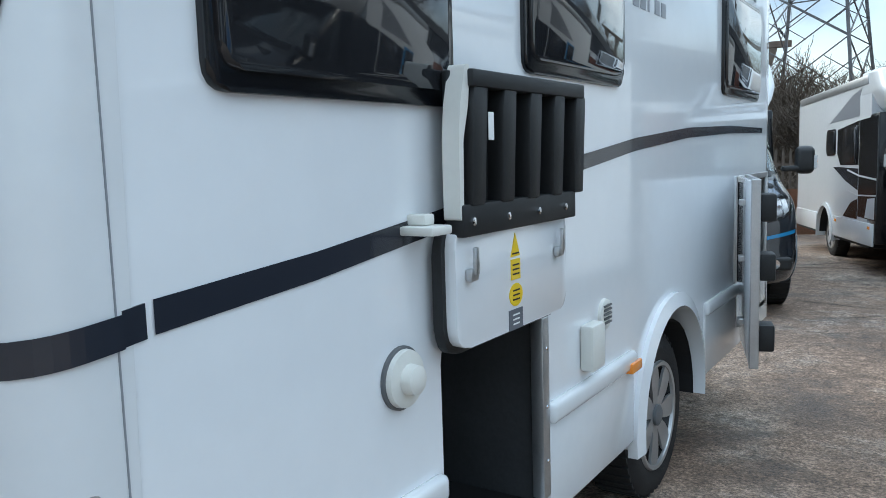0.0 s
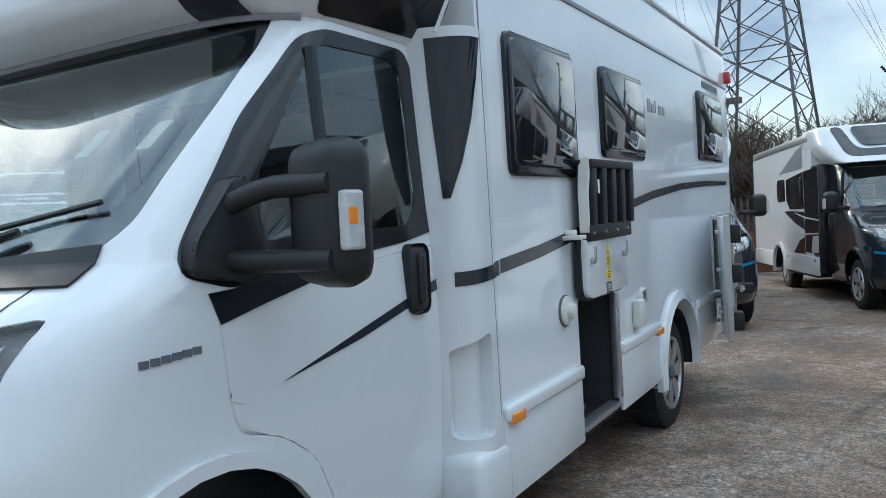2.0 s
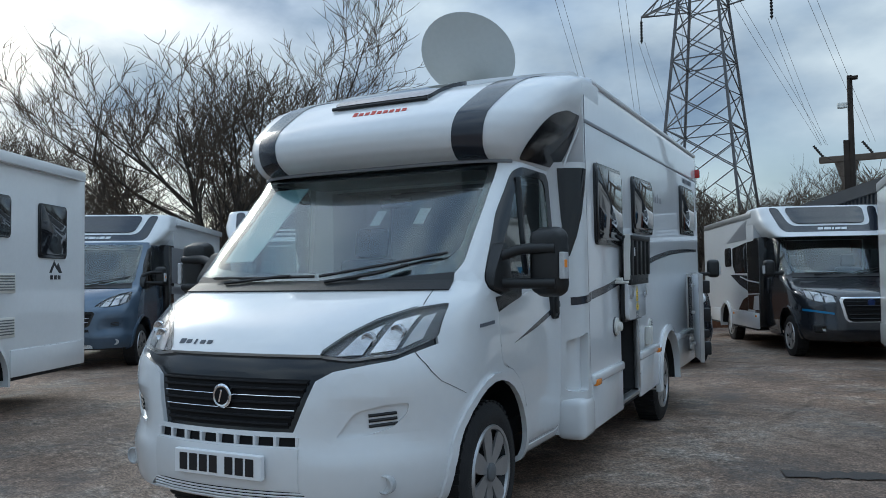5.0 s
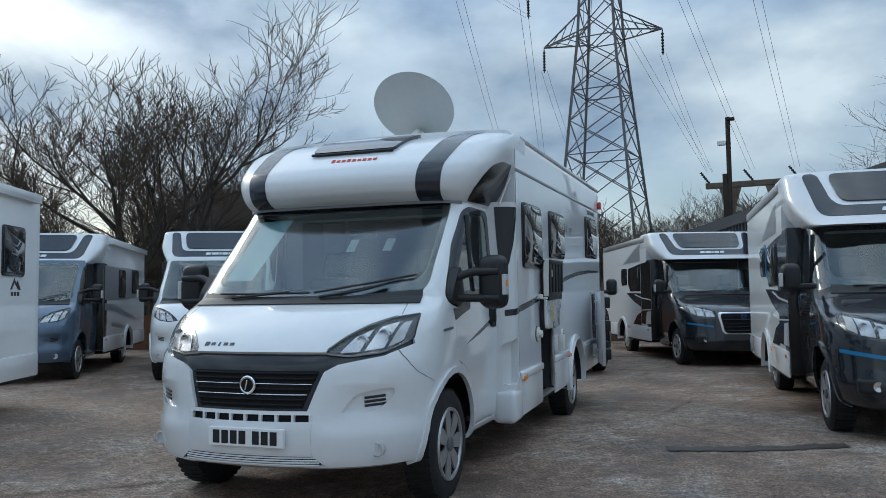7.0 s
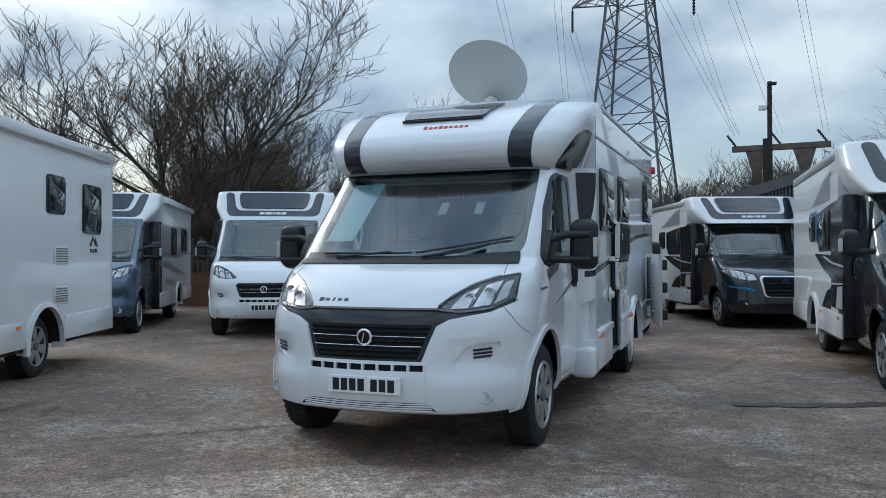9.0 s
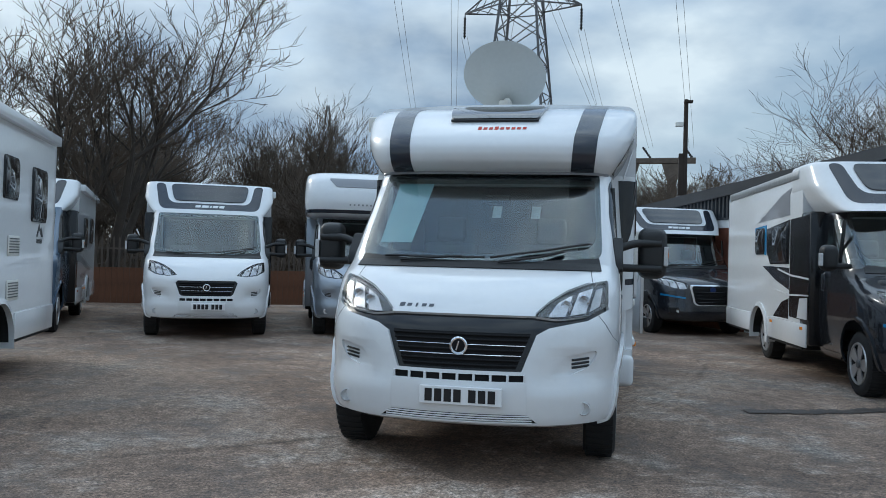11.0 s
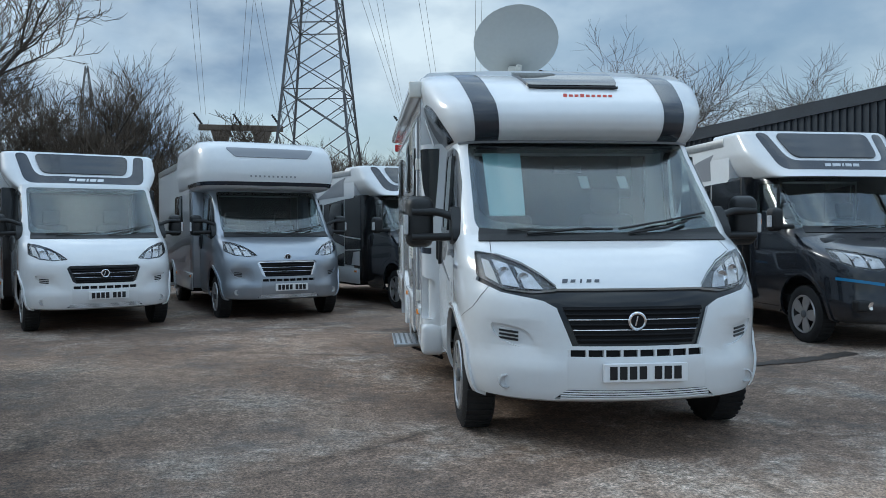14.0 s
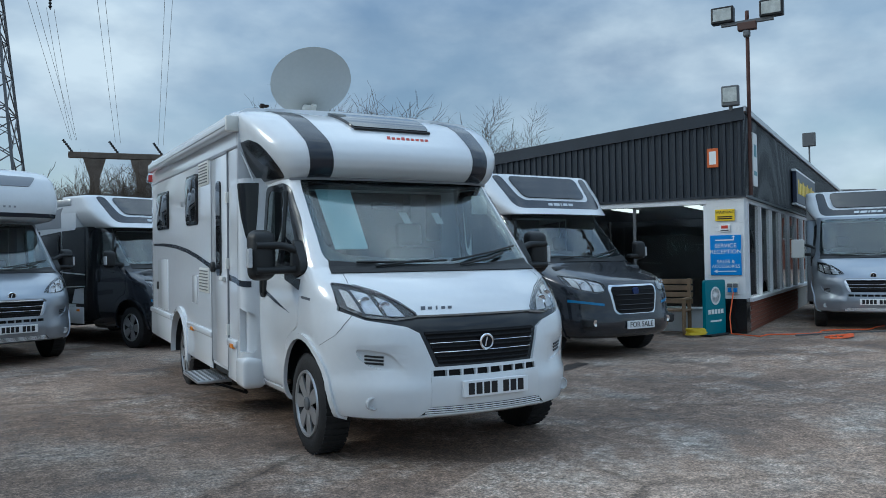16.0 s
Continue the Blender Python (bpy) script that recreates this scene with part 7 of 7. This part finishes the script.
def grow(seed, height, spread, stems=1, upright=0.5, twigs=1.0, low=0.2, droop=0.0, reach=(0.5, 0.78), wide=1.0):
    """Limbs and twigs of a bare tree, as two meshes' worth of tapered tubes."""
    rg = random.Random(seed)
    limbs, fine = bmesh.new(), bmesh.new()

    def branch(p, d, length, r, level):
        steps = 4 if level < 3 else 3
        pts = [p.copy()]
        rs = [r]
        for k in range(steps):
            d = (d + Vector((rg.uniform(-1, 1), rg.uniform(-1, 1), rg.uniform(-0.6, 0.9))) * (0.11 + 0.035 * level) + Vector((0, 0, upright * 0.10 - droop * 0.06 * level))).normalized()
            p = p + d * length / steps
            pts.append(p.copy())
            rs.append(r * (1 - 0.55 * (k + 1) / steps))
        target = limbs if level < 3 else fine
        n = 7 if level == 0 else 5 if level < 3 else 3
        for a, c, ra, rb in zip(pts, pts[1:], rs, rs[1:]):
            add_tube(target, a, c, ra, rb, n=n, caps=False)
        if level >= 5:
            return
        count = (5, 5, 5, 4, 3)[level]
        count = max(2, int(round(count * (twigs if level >= 3 else 1))))
        for k in range(count):
            t = rg.uniform(low if level == 0 else 0.25, 1.0) if k else 1.0
            i = min(int(t * steps), steps - 1)
            q = pts[i].lerp(pts[i + 1], t * steps - i)
            around = rg.uniform(0, 2 * math.pi)
            side = d.orthogonal().normalized()
            side.rotate(Matrix.Rotation(around, 3, d))
            tilt = rg.uniform(0.35, 0.95) * spread
            nd = (d * math.cos(tilt) + side * math.sin(tilt)).normalized()
            branch(q, nd, length * rg.uniform(*reach), max(rs[i] * rg.uniform(0.5, 0.7), 0.011), level + 1)
    for s in range(stems):
        a = 2 * math.pi * s / max(stems, 1) + rg.uniform(-0.4, 0.4)
        lean = 0.0 if stems == 1 else rg.uniform(0.12, 0.38)
        branch(Vector((0.25 * math.cos(a) * (stems > 1), 0.25 * math.sin(a) * (stems > 1), -0.1)), Vector((math.cos(a) * lean, math.sin(a) * lean, 1)).normalized(), height * 0.42 * rg.uniform(0.85, 1.1), height * (0.022 if stems == 1 else 0.0185), 0)
    k = height / max(w.co.z for w in fine.verts)
    for mesh in (limbs, fine):
        for w in mesh.verts:
            w.co *= k
            grown = min(1.0, max(0.0, w.co.z / (0.45 * height)))
            w.co.x *= 1 + (wide - 1) * grown
            w.co.y *= 1 + (wide - 1) * grown
    return limbs, fine


def tree(m, label, **kw):
    t = root("tree", m, label, "tree", "bare winter trees")
    limbs, fine = grow(**kw)
    part("trunk", limbs, BARK, t, smooth=60)
    tagged(part("crown", fine, TWIG, t, "fine bare twigs"), kind="stuff")
    return t


big = tree(pose(-12.8, 14.8, 0), "large spreading bare tree behind the fence", seed=11, height=10.9, spread=0.80, stems=4, upright=0.75, twigs=0.9, low=0.40, reach=(0.52, 0.74), wide=1.35)
tall = tree(pose(-13.0, 33, 0), "tall upright bare tree with many stems", seed=23, height=10.0, spread=0.6, stems=5, upright=0.8, twigs=0.9, wide=1.2)
mid = tree(pose(16, 40, 0), "bare rounded tree beyond the showroom", seed=37, height=13.2, spread=0.95, stems=2, upright=0.25, twigs=0.95, reach=(0.58, 0.84), wide=1.35)
scrub = tree(pose(-5.5, 26, 0), "bare scrubby sapling behind the fence", seed=52, height=4.4, spread=0.8, stems=5, upright=0.7, twigs=0.75, low=0.1, wide=1.3)
rng = random.Random(9)
for src, spots in ((big, ((-24, 16, 1.0), (-22.5, 30, 0.9), (-17, 24, 0.75), (-8.5, 25, 0.6))),
                   (tall, ((-18, 38, 1.0), (-9.5, 38, 0.8), (-4.8, 42, 0.75), (-25, 36, 1.1), (8, 44, 0.85), (12.5, 43, 0.8), (3, 47, 0.8), (16.5, 47, 0.85), (-1, 46, 0.75), (21, 44, 0.8), (6, 52, 0.9))),
                   (mid, ((25, 46, 1.0), (20.5, 38, 0.8), (33, 50, 0.95), (9.5, 62, 0.75))),
                   (scrub, ((-9.0, 24, 1.1), (-13, 22, 1.0), (-1.5, 30, 1.3), (1.6, 31, 1.2), (4.5, 30, 1.3), (7.5, 32, 1.4), (11, 34, 1.3), (-17.5, 20, 1.1), (-7.0, 31, 1.5), (-3.2, 36, 1.4), (14, 38, 1.5), (9.2, 27, 1.0), (18, 44, 1.6), (-12, 29, 1.4), (-22, 24, 1.4), (6.0, 40, 1.6), (1.0, 44, 1.7), (-30, 26, 1.5)))):
    for x, y, k in spots:
        copy_thing(src, pose(x, y, 0, 0, 0, rng.uniform(0, 360)) @ Matrix.Diagonal((k, k, k * rng.uniform(0.9, 1.1), 1)))

# a brambly bank that closes the view under the trees
SCRUB = mat("dead_scrub", (0.10, 0.075, 0.05), 0.95, vary=0.6, scale=1.5, bump=0.8, bump_scale=12)
bm = bmesh.new()
rng = random.Random(4)
for k in range(5200):
    t = rng.random()
    p = Vector((-42 + 66 * t, 5 + 27.5 * t + rng.uniform(0, 5), rng.uniform(0.0, 1.2)))
    q = p + Vector((rng.gauss(0, 0.6), rng.gauss(0, 0.6), rng.uniform(0.1, 1.1)))
    add_tube(bm, p, q, 0.02, 0.006, n=3, caps=False)
tagged(part("brambles", bm, TWIG, None, "tangle of dead brown brambles along the fence"), category="undergrowth", kind="stuff")
bm = bmesh.new()
rows = []
for i in range(70):
    t = i / 69
    base = Vector((-60 + 100 * t, 4 + 41 * t, 0))
    h = 2.0 + 0.9 * noise.noise(Vector((i * 0.37, 0, 0)))
    rows.append([bm.verts.new(base + Vector((0, dy, z)) + Vector((0, 0.4 * noise.noise(Vector((i * 0.8, dy, z))), 0))) for dy, z in ((0, -0.1), (0.8, h * 0.6), (1.6, h), (4, h * 0.9), (9, -0.1))])
for a, c in zip(rows, rows[1:]):
    for k in range(4):
        bm.faces.new((a[k], a[k + 1], c[k + 1], c[k]))
bm.transform(Matrix.Translation((0, 4.5, 0)))
tagged(part("scrub_bank", bm, SCRUB, None, "brown scrub-covered bank behind the fence", smooth=60), category="bank", kind="structure")


# ---- far houses beyond the showroom ----
def house(x, y, turn, label):
    h = root("house", pose(x, y, 0, 0, 0, turn), label, "house", "far terraced houses")
    part("wall", box((-5, -4, 0), (5, 4, 5.0)), BRICK, h)
    r = part("roof", add_prism(bmesh.new(), [(-4.3, 4.95), (4.3, 4.95), (0, 7.3)], "x", -5.2, 5.2), mat("slate", (0.07, 0.065, 0.065), 0.7, vary=0.3, scale=3), h)
    part("chimney", box((-3.9, -0.5, 6.5), (-3.0, 0.5, 8.4)), BRICK, r)
    for k in range(3):
        part("chimney_pot", add_tube(bmesh.new(), (-3.7 + 0.25 * k, 0, 8.4), (-3.7 + 0.25 * k, 0, 8.8), 0.1, 0.08), BRICK, r)
    for xx in (-3, 0.5, 3):
        w = part("window", box((xx - 0.5, -4.05, 3.0), (xx + 0.5, -3.98, 4.2)), DARK_GLASS, h)
        part("sill", box((xx - 0.6, -4.12, 2.92), (xx + 0.6, -4.0, 3.0)), PAINT, w)


house(62, 42, -30, "far red brick terraced house with slate roof")
house(72, 36.5, -30, "far red brick terraced house beside another")
house(55, 50, -30, "far red brick terraced house with chimney")
